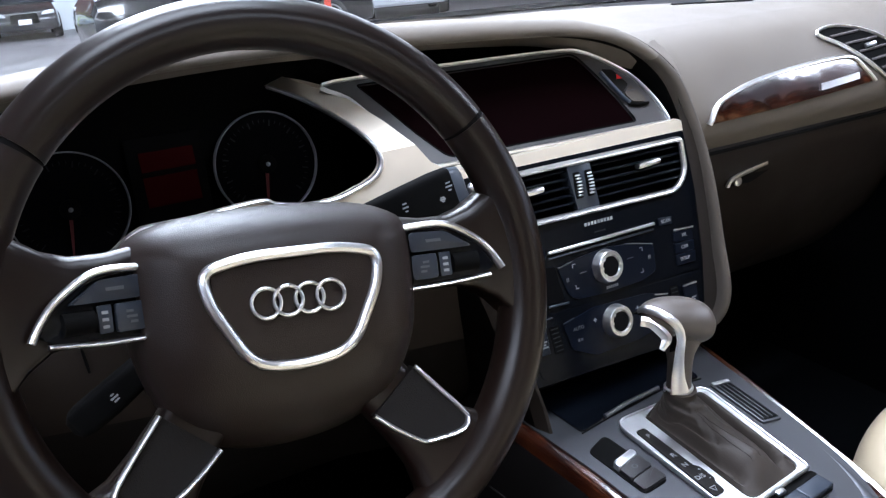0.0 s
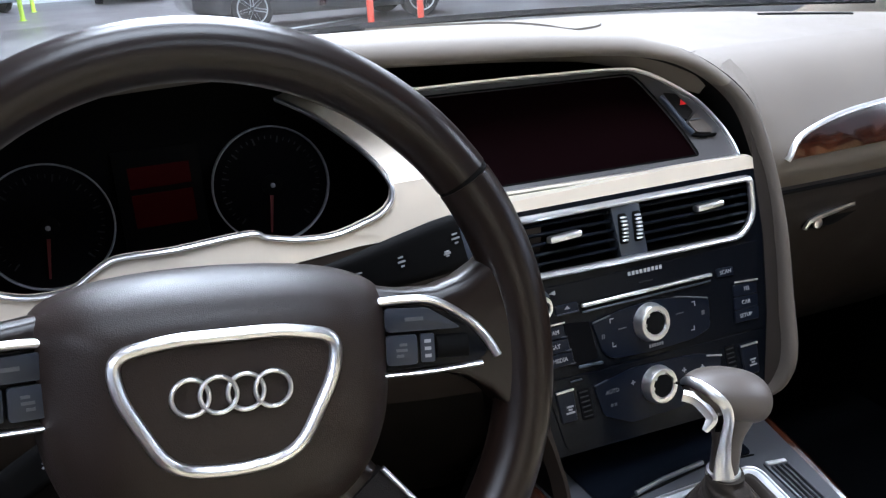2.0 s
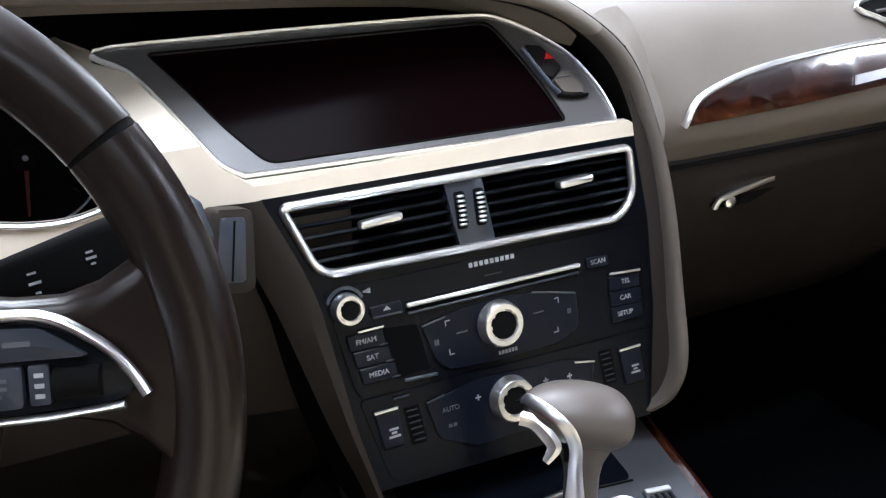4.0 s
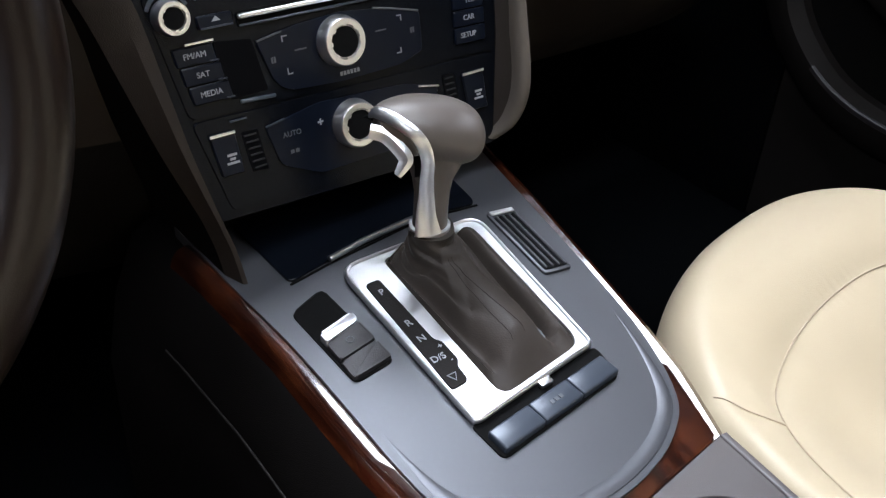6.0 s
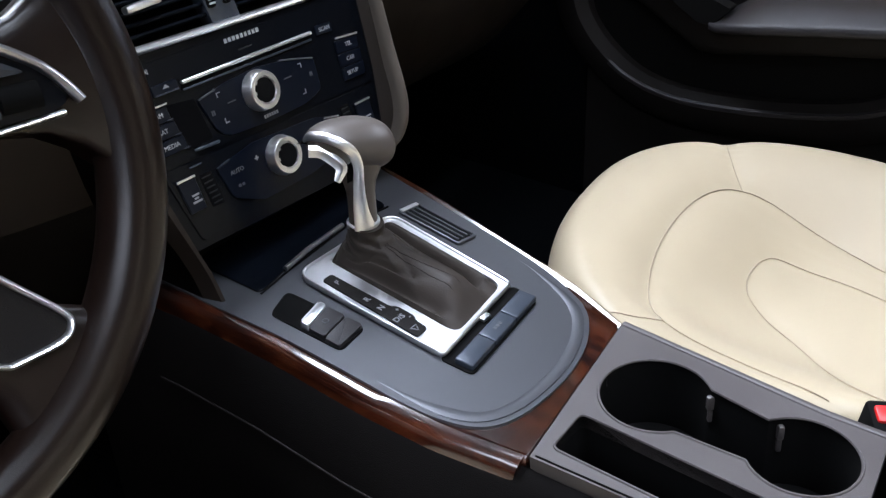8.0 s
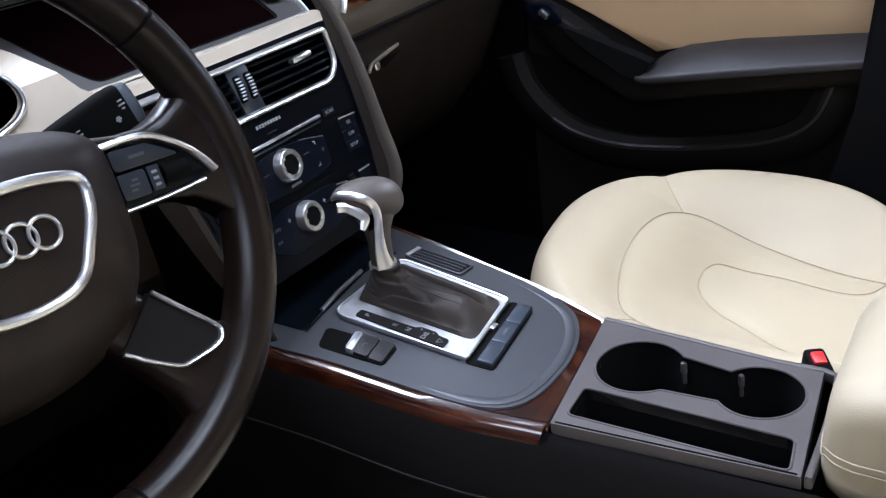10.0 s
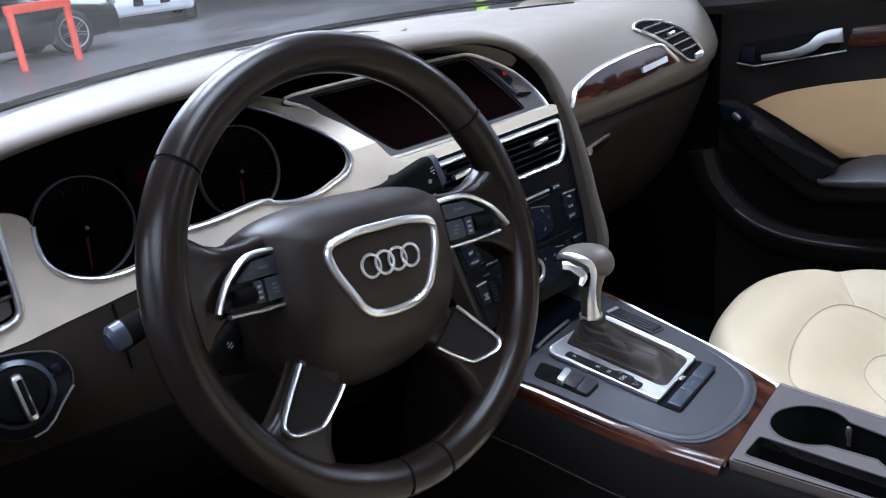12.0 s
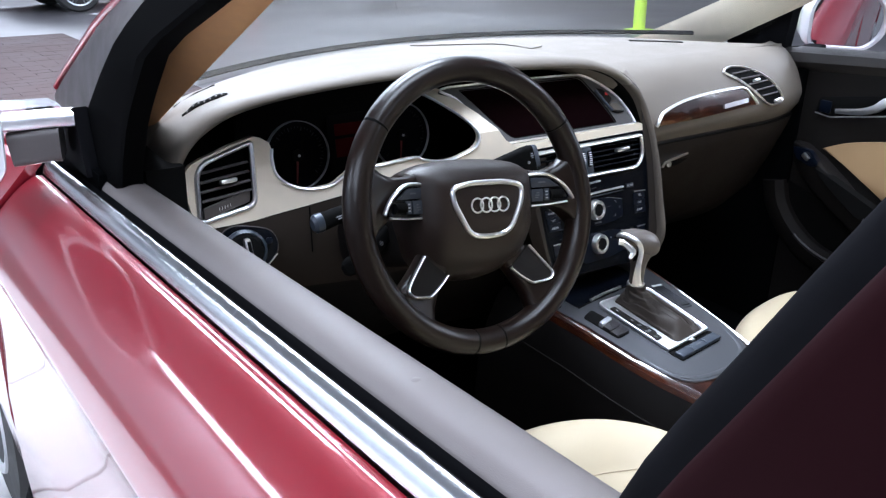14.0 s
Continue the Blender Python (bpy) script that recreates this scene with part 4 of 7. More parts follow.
climate = thing("climate_control", "black climate control panel with a chrome knob", "control panel")
part("faceplate", prism(rounded([(-0.1165, -0.0325), (0.1405, -0.0385), (0.133, -0.106), (-0.101, -0.097)], 0.004), 0.0, 0.0012, ST, 0.0008, 1), M_PIANO, climate)
CL = [(-0.0680, -0.0475), (-0.024, -0.0400), (0.050, -0.0440), (0.0810, -0.0525), (0.074, -0.083), (0.03, -0.090), (-0.03, -0.090), (-0.060, -0.076)]
clp = button(climate, CL, 0.0026, M_BUTTON, 0.004)
for u0, u1, v0, v1 in ((-0.1080, -0.0900, -0.0720, -0.0425), (0.1050, 0.1262, -0.0800, -0.0485)):
    b = button(climate, [(u0 + 0.004, v0), (u1 + 0.002, v0), (u1, v1), (u0, v1)])
    part("button_edge", box((u0 + u1) / 2, v1 - 0.001, 0.0035, u1 - u0, 0.0018, 0.001, ST), M_ALU, b)
    part("window_mark", join(*[box((u0 + u1) / 2 + 0.004, (v0 + v1) / 2 - 0.001 - 0.0028 * q, 0.0032, (0.007, 0.004, 0.009)[q], 0.0016, 0.0004, ST) for q in range(3)]), M_WHITE, b, "", False)
for u in (-0.079, 0.092):
    part("dark_slider", prism(rounded([(u - 0.006, -0.046), (u + 0.006, -0.0465), (u + 0.009, -0.075), (u - 0.003, -0.0745)], 0.001), 0.001, 0.0016, ST), M_DIALFACE, climate)
    part("slider_rib", join(*[box(u + 0.0007 * q, -0.049 - 0.0046 * q, 0.0017, 0.009, 0.0012, 0.0008, ST) for q in range(6)]), M_TICK, climate, "", False)
print_on(clp, "AUTO", -0.0487, -0.0560, 0.0052, 0.0029, M_DIMWHITE)
bars_on(clp, -0.0490, -0.0683, 0.008, 0.0025, 2)
for u, v in ((-0.0256, -0.0536), (0.034, -0.0560), (0.056, -0.0580)):
    part("symbol", join(box(u, v, 0.0029, 0.0045, 0.0011, 0.0004, ST), box(u, v, 0.0029, 0.0011, 0.0045, 0.0004, ST)), M_WHITE, clp, "", False)
part("button_edge", box(0.0712, -0.0503, 0.003, 0.019, 0.0013, 0.001, ST @ Matrix.Translation((0.0712, -0.0503, 0)) @ Matrix.Rotation(radians(-11), 4, "Z") @ Matrix.Translation((-0.0712, 0.0503, 0))), M_ALU, climate)
part("button_edge", box(-0.0858, -0.0367, 0.003, 0.012, 0.0011, 0.001, ST), M_BLUEKEY, climate)
part("button_edge", box(-0.060, -0.0455, 0.003, 0.015, 0.0010, 0.001, ST @ Matrix.Translation((-0.060, -0.0455, 0)) @ Matrix.Rotation(radians(10), 4, "Z") @ Matrix.Translation((0.060, 0.0455, 0))), M_BLUEKEY, climate)
knob(climate, 0.0010, -0.0611, 0.0165, 0.013, "fan_knob")

# key dock beside the stack
dock = thing("key_dock", "grey-blue key slot set into the taupe cheek", "switch")
dm = axes(Vector((-0.187, 0.004, 0.858)), (0.97, 0.12, -0.18), (0.2, 0.2, 0.95), (0.1, -0.97, 0.2))
part("surround", prism(rounded([(-0.016, -0.027), (0.016, -0.027), (0.012, 0.026), (-0.014, 0.026)], 0.005), -0.02, 0.003, dm, 0.002), M_FACE2, dock)
part("slot", prism(rounded([(-0.010, -0.020), (0.009, -0.020), (0.007, 0.021), (-0.009, 0.021)], 0.003), 0.002, 0.0045, dm, 0.001), M_BLUEKEY, dock)
part("slot_line", box(0.0, 0, 0.0047, 0.0012, 0.038, 0.001, dm), M_BLACK, dock)

# ---- steering wheel ----
TL = radians(18.5)
WH = axes(Vector((-0.400, -0.1762, 0.8952)), (1, 0, 0), (0, math.sin(TL), math.cos(TL)), (0, -math.cos(TL), math.sin(TL))) @ Matrix.Rotation(radians(-6.5), 4, "Z")
RIM_R, RIM_T = 0.1693, 0.0160


def wh(x, y, w=0.0):
    return WH @ Vector((x, y, w))


wheel = thing("steering_wheel", "four-spoke brown leather steering wheel with chrome trim", "steering wheel")


def rim_arc(a0, a1, n, t=RIM_T):
    path = [wh(RIM_R * math.cos(a0 + (a1 - a0) * k / n), RIM_R * math.sin(a0 + (a1 - a0) * k / n), -0.004) for k in range(n + 1)]
    return path


def rim_piece(d0, d1, swell):
    n = 40
    path = rim_arc(radians(d0), radians(d1), n)
    sc = [1.0 + swell * math.sin(math.pi * k / n) for k in range(n + 1)]
    return sweep(path, circle(RIM_T, 18, 1.0, 1.08), list([WH.to_3x3() @ Vector((0, 0, 1))] * (n + 1)), scale=sc)


for d0, d1, sw in ((36.5, 143.5, 0.02), (144.5, 262.5, 0.05), (263.5, 276.5, 0.0), (277.5, 395.5, 0.05)):
    part("rim", rim_piece(d0, d1, sw), M_RIM, wheel, "leather-wrapped rim section")
for d in (36, 144, 263, 277):
    part("rim_seam", sweep(rim_arc(radians(d - 0.5), radians(d + 0.5), 2), circle(RIM_T * 0.965, 18, 1.0, 1.08), WH.to_3x3() @ Vector((0, 0, 1))), M_BLACK, wheel, "dark stitched seam")

PADO = catmull([(-0.092, 0.030, 0), (-0.086, 0.046, 0), (-0.055, 0.0565, 0), (0, 0.060, 0), (0.055, 0.0565, 0), (0.086, 0.046, 0), (0.092, 0.030, 0), (0.092, 0.0, 0), (0.086, -0.035, 0),
                (0.071, -0.067, 0), (0.042, -0.0885, 0), (0, -0.0955, 0), (-0.042, -0.0885, 0), (-0.071, -0.067, 0), (-0.086, -0.035, 0), (-0.092, 0.0, 0)], 4, True)


def pad_mesh():
    rings = []
    for s, w in ((0.94, -0.06), (0.99, -0.034), (1.0, -0.016), (0.99, -0.005), (0.965, 0.003), (0.92, 0.0085), (0.86, 0.0125), (0.79, 0.0155), (0.70, 0.0180), (0.60, 0.0198), (0.45, 0.0210), (0.3, 0.0217), (0.1, 0.022)):
        ring = []
        for p in PADO:
            x, y = p.x * s, p.y * s - 0.004 * (1 - s)
            roll = 0.020 * max(0, (y - 0.030) / 0.030) ** 1.6 + 0.034 * max(0, (-y - 0.022) / 0.068) ** 1.55 + 0.014 * max(0, (abs(x) - 0.054) / 0.038) ** 1.7
            ring.append(wh(x, y, w - roll))
        rings.append(ring)
    return loft(rings)


pad = part("airbag_cover", pad_mesh(), M_PAD, wheel, "domed brown airbag cover")


def dome(x, y):
    r = math.hypot(x / 0.092, y / 0.075)
    return 0.0225 - 0.009 * r ** 2.4 - 0.034 * max(0, (-y - 0.022) / 0.068) ** 1.55


SHIELD = rounded([(-0.0535, 0.0225), (-0.028, 0.0280), (0.028, 0.0280), (0.0535, 0.0225), (0.0510, 0.004), (0.0300, -0.0345), (0.0, -0.0385), (-0.0300, -0.0345), (-0.0510, 0.004)],
                 [0.010, 0.03, 0.03, 0.010, 0.02, 0.014, 0.04, 0.014, 0.02], 5)
part("badge_frame", sweep([wh(p.x, p.y, dome(p.x, p.y) + 0.0005) for p in SHIELD], strip_profile(0.0065, 0.0035), WH.to_3x3() @ Vector((0, 0, 1)), closed=True), M_CHROME, pad, "chrome shield-shaped frame")
for k in range(4):
    cx = -0.0194 + 0.01293 * k
    m = WH @ Matrix.Translation((cx, 0.0005, 0.0240 + 0.0004 * (k % 2)))
    ring = [m @ Vector((0.0086 * math.cos(2 * math.pi * q / 36), 0.0086 * math.sin(2 * math.pi * q / 36), 0)) for q in range(36)]
    part("badge_ring", sweep(ring, circle(0.0012, 8, 1.0, 1.0), WH.to_3x3() @ Vector((0, 0, 1)), closed=True), M_CHROME, pad, "chrome ring")

NW = WH.to_3x3() @ Vector((0, 0, 1))
for s in (-1, 1):
    # side spokes with their switch panels
    rings = []
    for x, y0, y1, w0, w1 in ((0.070, -0.007, 0.046, -0.034, -0.008), (0.085, -0.007, 0.043, -0.034, -0.005), (0.100, -0.0075, 0.0405, -0.033, -0.002), (0.118, -0.008, 0.0405, -0.031, -0.001), (0.132, -0.011, 0.045, -0.028, 0.001), (0.145, -0.020, 0.0535, -0.025, 0.004), (0.156, -0.033, 0.066, -0.022, 0.007), (0.166, -0.046, 0.078, -0.018, 0.008)):
        ring = rounded([(y0, w0), (y1, w0), (y1, w1), (y0, w1)], [0.006, 0.010, 0.012, 0.005], 5)
        rings.append([wh(s * x, p.x, p.y) for p in ring])
    sp = part("side_spoke", loft(rings), M_RIM, wheel, "leather side spoke")
    # the panels lie dished towards the hub
    PW = WH @ Matrix.Translation((s * 0.115 + (0.004 if s < 0 else 0.0), -0.0045 if s < 0 else 0.0, 0.0)) @ Matrix.Rotation(radians(-s * 13), 4, "Y") @ Matrix.Translation((-s * 0.115, 0, 0))
    PANEL = rounded([(0.083, -0.004), (0.136, -0.001), (0.145, 0.004), (0.134, 0.019), (0.110, 0.032), (0.083, 0.0325)], [0.002, 0.005, 0.005, 0.016, 0.016, 0.002], 5)
    pts = [(s * p.x, p.y) for p in (PANEL if s > 0 else PANEL[::-1])]
    sw = part("switch_panel", prism(pts, -0.014, 0.0025, PW, 0.0015), M_PIANO, wheel, "black switch panel")
    TOP = catmull([(s * 0.082, 0.0345, 0), (s * 0.110, 0.0345, 0), (s * 0.130, 0.0235, 0), (s * 0.141, 0.012, 0), (s * 0.1475, 0.001, 0)], 5)
    part("switch_edging", sweep([PW @ Vector((p.x, p.y, 0.0035)) for p in TOP], strip_profile(0.0045, 0.0035), NW), M_CHROME, sw, "chrome edging")
    part("switch_edging", sweep([PW @ Vector((s * 0.085, -0.0055, 0.003)), PW @ Vector((s * 0.110, -0.0050, 0.003)), PW @ Vector((s * 0.139, -0.0025, 0.003))], strip_profile(0.003, 0.003), NW), M_CHROME, sw, "thin chrome edging")
    part("button", prism(rounded([(s * 0.086, 0.018), (s * 0.128, 0.018), (s * 0.110, 0.030), (s * 0.086, 0.031)][::s], 0.003), 0.003, 0.0062, PW, 0.001), M_WHEELKEY, sw)
    part("button", prism(rounded([(s * 0.086, 0.0), (s * 0.103, 0.0), (s * 0.103, 0.016), (s * 0.086, 0.016)][::s], 0.002), 0.003, 0.0066, PW, 0.001), M_WHEELKEY, sw)
    part("rocker", prism(rounded([(s * 0.105, 0.0005), (s * 0.1125, 0.0005), (s * 0.1125, 0.016), (s * 0.105, 0.016)][::s], 0.001), 0.003, 0.0055, PW, 0.0005), M_WHEELKEY, sw)
    roller = [PW @ Vector((s * (0.114 + 0.017 * q / 6), 0.008, 0.003)) for q in range(7)]
    part("roller", sweep(roller, circle(0.0062, 14), NW), M_BLACK, sw, "ribbed black roller")
    part("symbol", join(box(s * 0.0945, 0.008, 0.0068, 0.006, 0.0015, 0.0003, PW), box(s * 0.0935, 0.005, 0.0068, 0.004, 0.0015, 0.0003, PW), box(s * 0.0955, 0.011, 0.0068, 0.004, 0.0015, 0.0003, PW)), M_DIMWHITE, sw, "", False)
    part("symbol", box(s * 0.102, 0.0245, 0.0064, 0.010, 0.002, 0.0003, PW), M_DIMWHITE, sw, "", False)
    part("symbol", join(*[box(s * 0.1088, 0.004 + 0.004 * q, 0.0057, 0.0035, 0.0018, 0.0003, PW) for q in range(3)]), M_WHITE, sw, "", False)
    # lower spokes
    d = Vector((s * 0.62, -0.785)).normalized()
    n2 = Vector((-d.y, d.x))
    rings = []
    for q, hw, w0, w1 in ((0.065, 0.0205, -0.040, -0.014), (0.095, 0.0210, -0.036, -0.009), (0.120, 0.0230, -0.033, -0.0055), (0.138, 0.0265, -0.029, -0.002), (0.152, 0.034, -0.024, 0.003), (0.166, 0.048, -0.018, 0.006)):
        c = d * q + Vector((s * 0.002, 0)) + n2 * (s * 0.0055)
        ring = rounded([(-hw, w0), (hw, w0), (hw, w1), (-hw, w1)], 0.011, 5)
        rings.append([wh(c.x + n2.x * p.x, c.y + n2.y * p.x, p.y) for p in ring])
    ls = part("lower_spoke", loft(rings), M_RIM, wheel, "leather lower spoke")
    U = [(0.081, -0.056), (0.095, -0.0725), (0.1085, -0.0890), (0.1105, -0.0960), (0.104, -0.1020), (0.085, -0.1045), (0.0770, -0.1035), (0.062, -0.0935), (0.049, -0.0825)]
    UL = catmull([(s * a, b, 0) for a, b in U], 4)

    def lift(p):
        return float(np.interp(d.dot(Vector((p.x, p.y))), [0.060, 0.095, 0.120, 0.138, 0.152], [-0.0125, -0.0075, -0.004, -0.0005, 0.0045]))

    part("spoke_inlay", loft([[wh(p.x, p.y, lift(p) + w) for p in UL] for w in (-0.008, 0.0006)]), M_LOWER, ls, "dark spoke inlay")
    part("spoke_edging", sweep([wh(p.x, p.y, lift(p) + 0.0008) for p in UL], strip_profile(0.0032, 0.003), NW), M_CHROME, ls, "chrome spoke edging")

column = thing("steering_column", "dark taupe steering column shroud", "steering column")
CA = axes(wh(0, 0, -0.05), (1, 0, 0), (0, math.sin(TL), math.cos(TL)), (0, -math.cos(TL), math.sin(TL)))
part("shroud", loft([[CA @ Vector((p.x * s, p.y * s - 0.012, w)) for p in rounded([(-0.06, -0.06), (0.06, -0.06), (0.055, 0.05), (-0.055, 0.05)], 0.03, 5)] for w, s in ((-0.005, 0.9), (-0.02, 1.0), (-0.12, 1.05), (-0.22, 1.1))]), M_LOWER, column)


def stalk(name, label, pts, r0, r1, marks, end=None):
    t = thing(name, label, "stalk", "steering column stalks")
    path = catmull(pts, 5)
    n = len(path)
    part("lever", sweep(path, circle(1.0, 20, 1.0, 0.72), (0, -1, 0.3), scale=[r0 + (r1 - r0) * k / (n - 1) for k in range(n)]), M_BLACK, t)
    tip = path[-1]
    d = (path[-1] - path[-3]).normalized()
    part("tip", sweep([tip - d * 0.004, tip + d * 0.006, tip + d * 0.010], circle(1.0, 20, 1.0, 0.72), (0, -1, 0.3), scale=[r1 * 1.02, r1 * 0.98, r1 * 0.6]), end or M_BLACK, t)
    for f, w in marks:
        k = int(f * (n - 1))
        p, q = path[k], path[min(k + 1, n - 1)]
        x = (q - p).normalized()
        z = Vector((0, -1, 0.3)).normalized()
        y = z.cross(x).normalized()
        z = x.cross(y)
        rr = (r0 + (r1 - r0) * f) * 0.735
        mm = axes(p + z * rr, x, y, z)
        part("symbol", join(box(0, 0, 0, w, 0.0016, 0.0006, mm), box(0, 0.003, 0, w * 0.6, 0.0014, 0.0006, mm)), M_WHITE, t, "", False)
    return t


def paddle(name, label, pts, sizes, turn, end, marks):
    """A flat stalk lever: a rounded oblong section carried along its path, with print on its face."""
    t = thing(name, label, "stalk", "steering column stalks")
    path = [Vector(p) for p in pts]
    face = Vector((0, -math.cos(turn), math.sin(turn)))
    rings = []
    for i, p in enumerate(path):
        x = (path[min(i + 1, len(path) - 1)] - path[max(i - 1, 0)]).normalized()
        up = face.cross(x).normalized()
        z = x.cross(up)
        h, d = sizes[i]
        rings.append([p + up * q.x + z * q.y for q in rounded([(-h, -d), (h, -d), (h, d), (-h, d)], min(h, d) * 0.75, 4)])
    lever = part("lever", loft(rings[:-2]), M_BLACK, t)
    part("end_cap", loft(rings[-3:]), end, t, "satin end cap")
    for f, dy, w, h in marks:
        k = int(f * (len(path) - 3))
        p, q = path[k], path[k + 1]
        x = (q - p).normalized()
        up = face.cross(x).normalized()
        z = x.cross(up)
        mm = axes(p.lerp(q, f * (len(path) - 3) - k) + up * dy + z * (sizes[k][1] + 0.0003), x, up, z)
        part("symbol", join(box(0, 0, 0, w, 0.0013, 0.0005, mm), box(0, h * 0.5, 0, w * 0.7, 0.0011, 0.0005, mm), box(0, -h * 0.5, 0, w * 0.45, 0.0011, 0.0005, mm)), M_WHITE, lever, "", False)
    return t


paddle("wiper_stalk", "black wiper stalk with white symbols and a satin tip", [(-0.345, -0.030, 0.874), (-0.315, -0.052, 0.885), (-0.292, -0.062, 0.8915), (-0.265, -0.066, 0.8965), (-0.235, -0.067, 0.9015), (-0.222, -0.066, 0.9030), (-0.213, -0.064, 0.9040), (-0.209, -0.062, 0.9042)],
       [(0.008, 0.007), (0.011, 0.008), (0.0135, 0.009), (0.0165, 0.0095), (0.0185, 0.0095), (0.0185, 0.009), (0.0165, 0.008), (0.011, 0.005)], radians(15), M_BLUEKEY, [(0.40, -0.003, 0.006, 0.010), (0.60, 0.001, 0.005, 0.006), (0.80, -0.004, 0.005, 0.003), (0.93, 0.004, 0.006, 0.006)])
stalk("indicator_stalk", "black indicator stalk with a grey tip", [(-0.465, -0.030, 0.872), (-0.50, -0.04, 0.868), (-0.535, -0.045, 0.864), (-0.556, -0.048, 0.862)], 0.010, 0.0125, [(0.6, 0.010)], M_BLUEKEY)
paddle("cruise_stalk", "black cruise control stalk with white print", [(-0.425, -0.035, 0.846), (-0.455, -0.052, 0.832), (-0.480, -0.058, 0.8185), (-0.500, -0.060, 0.8075), (-0.518, -0.060, 0.7975), (-0.524, -0.059, 0.7945), (-0.527, -0.057, 0.7925)],
       [(0.007, 0.007), (0.0095, 0.008), (0.011, 0.0085), (0.012, 0.0085), (0.012, 0.008), (0.0105, 0.007), (0.006, 0.004)], radians(15), M_BLACK, [(0.45, 0.001, 0.006, 0.005), (0.72, 0.0, 0.006, 0.005)])

# headlight switch
lsw = thing("headlight_switch", "black rotary headlight switch with a chrome grip", "switch")
LM = axes(Vector((-0.5925, 0.0855, 0.7655)), (0.9794, -0.1999, 0.0299), (0.0117, 0.2036, 0.9790), (-0.2018, -0.9584, 0.2018))
LPL = rounded([(-0.066, 0.020), (-0.044, 0.039), (-0.034, 0.052), (-0.020, 0.057), (0.004, 0.053), (0.030, 0.045), (0.038, 0.031), (0.038, 0.012), (0.022, -0.003), (0.004, -0.020), (-0.016, -0.023), (-0.036, -0.014), (-0.055, 0.002)], 0.010, 4)
part("plate", prism(LPL, -0.03, 0.004, LM, 0.003), M_PIANO, lsw)
part("plate_edge", sweep([LM @ Vector((p.x, p.y, 0.0005)) for p in LPL], circle(0.0014, 6), (-0.2, -0.96, 0.2), closed=True), M_TRAY, lsw)
part("collar", lathe([(0.031, 0.003), (0.031, 0.008), (0.027, 0.011), (0.026, 0.006)], LM @ Matrix.Translation((-0.009, 0.020, 0)), 36), M_BLUEKEY, lsw, "grey raised collar")
part("dial", lathe([(0.025, 0.003), (0.025, 0.012), (0.022, 0.016), (0.012, 0.018)], LM @ Matrix.Translation((-0.009, 0.020, 0)), 32), M_BLACK, lsw)
part("grip", box(0, 0, 0.021, 0.010, 0.044, 0.014, LM @ Matrix.Translation((-0.006, 0.019, 0)) @ Matrix.Rotation(radians(4), 4, "Z"), 0.004), M_CHROME, lsw, "chrome grip bar")
part("grip_inset", box(0.0012, 0.001, 0.0283, 0.0045, 0.034, 0.002, LM @ Matrix.Translation((-0.006, 0.019, 0)) @ Matrix.Rotation(radians(4), 4, "Z"), 0.0008), M_BLACK, lsw, "dark strip in the grip")
part("plate_rim", sweep([LM @ Vector((a, b, 0.0042)) for a, b in ((0.036, 0.010), (0.022, -0.003), (0.012, -0.014), (0.003, -0.0205), (-0.008, -0.0225))], circle(0.0011, 6), (-0.2, -0.96, 0.2)), M_CHROME, lsw, "thin chrome rim")
for a, b in ((-0.045, 0.020), (-0.042, 0.004), (0.024, 0.026), (0.014, 0.036)):
    part("symbol", box(a, b, 0.0043, 0.006, 0.0025, 0.0004, LM), M_DIMWHITE, lsw, "", False)
part("dimmer", lathe([(0.005, 0.003), (0.005, 0.006), (0.003, 0.007)], LM @ Matrix.Translation((0.026, 0.030, 0)), 14), M_BUTTON, lsw, "small dimmer wheel")

# ---- centre console ----
ZC = 0.612
# the panel climbs gently towards the dashboard, the tray behind it towards the armrest
CT = Matrix.Translation((0, -0.12, 0.608)) @ Matrix.Rotation(math.atan(0.10), 4, "X") @ Matrix.Translation((0, 0.12, -ZC))
TT = Matrix.Translation((0, -0.31, 0.590)) @ Matrix.Rotation(math.atan(-0.055), 4, "X") @ Matrix.Translation((0, 0.31, -ZC))


def sloped(t, m):
    t.matrix_world = m
    return t


def deck(y):
    return 0.608 + 0.10 * (y + 0.12) if y > -0.312 else 0.588 - 0.055 * (y + 0.312)


console = thing("centre_console", "centre console with grey metallic panel and dark sides", "console")


def left_edge(y):
    return np.interp(y, [-0.56, -0.32, -0.26, -0.2, -0.1, -0.014, 0.06], [-0.079, -0.0835, -0.098, -0.1055, -0.111, -0.121, -0.135])


def right_edge(y):
    return np.interp(y, [-0.56, -0.5, -0.4, -0.30, -0.25, -0.209, -0.126, -0.054, 0.06], [0.066, 0.066, 0.0775, 0.089, 0.107, 0.116, 0.130, 0.142, 0.156])


rings = []
for k in range(42):
    y = -0.56 + 0.64 * k / 41
    l, r = left_edge(y), right_edge(y)
    lo = 0.052 if y < -0.325 else 0.0
    z = deck(y) - 0.009
    rings.append([Vector((l - 0.060, y, 0.30)), Vector((l - 0.050, y, 0.50)), Vector((l - 0.034, y, z - 0.055)), Vector((l - 0.012, y, z - 0.008)), Vector((l + 0.002, y, z)), Vector((l + 0.008, y, z - lo)), Vector((r - 0.008, y, z - lo)), Vector((r - 0.002, y, z)), Vector((r + 0.010, y, z - 0.018)), Vector((r + 0.018, y, 0.53)), Vector((r + 0.02, y, 0.30))])
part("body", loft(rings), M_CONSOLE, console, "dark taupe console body")
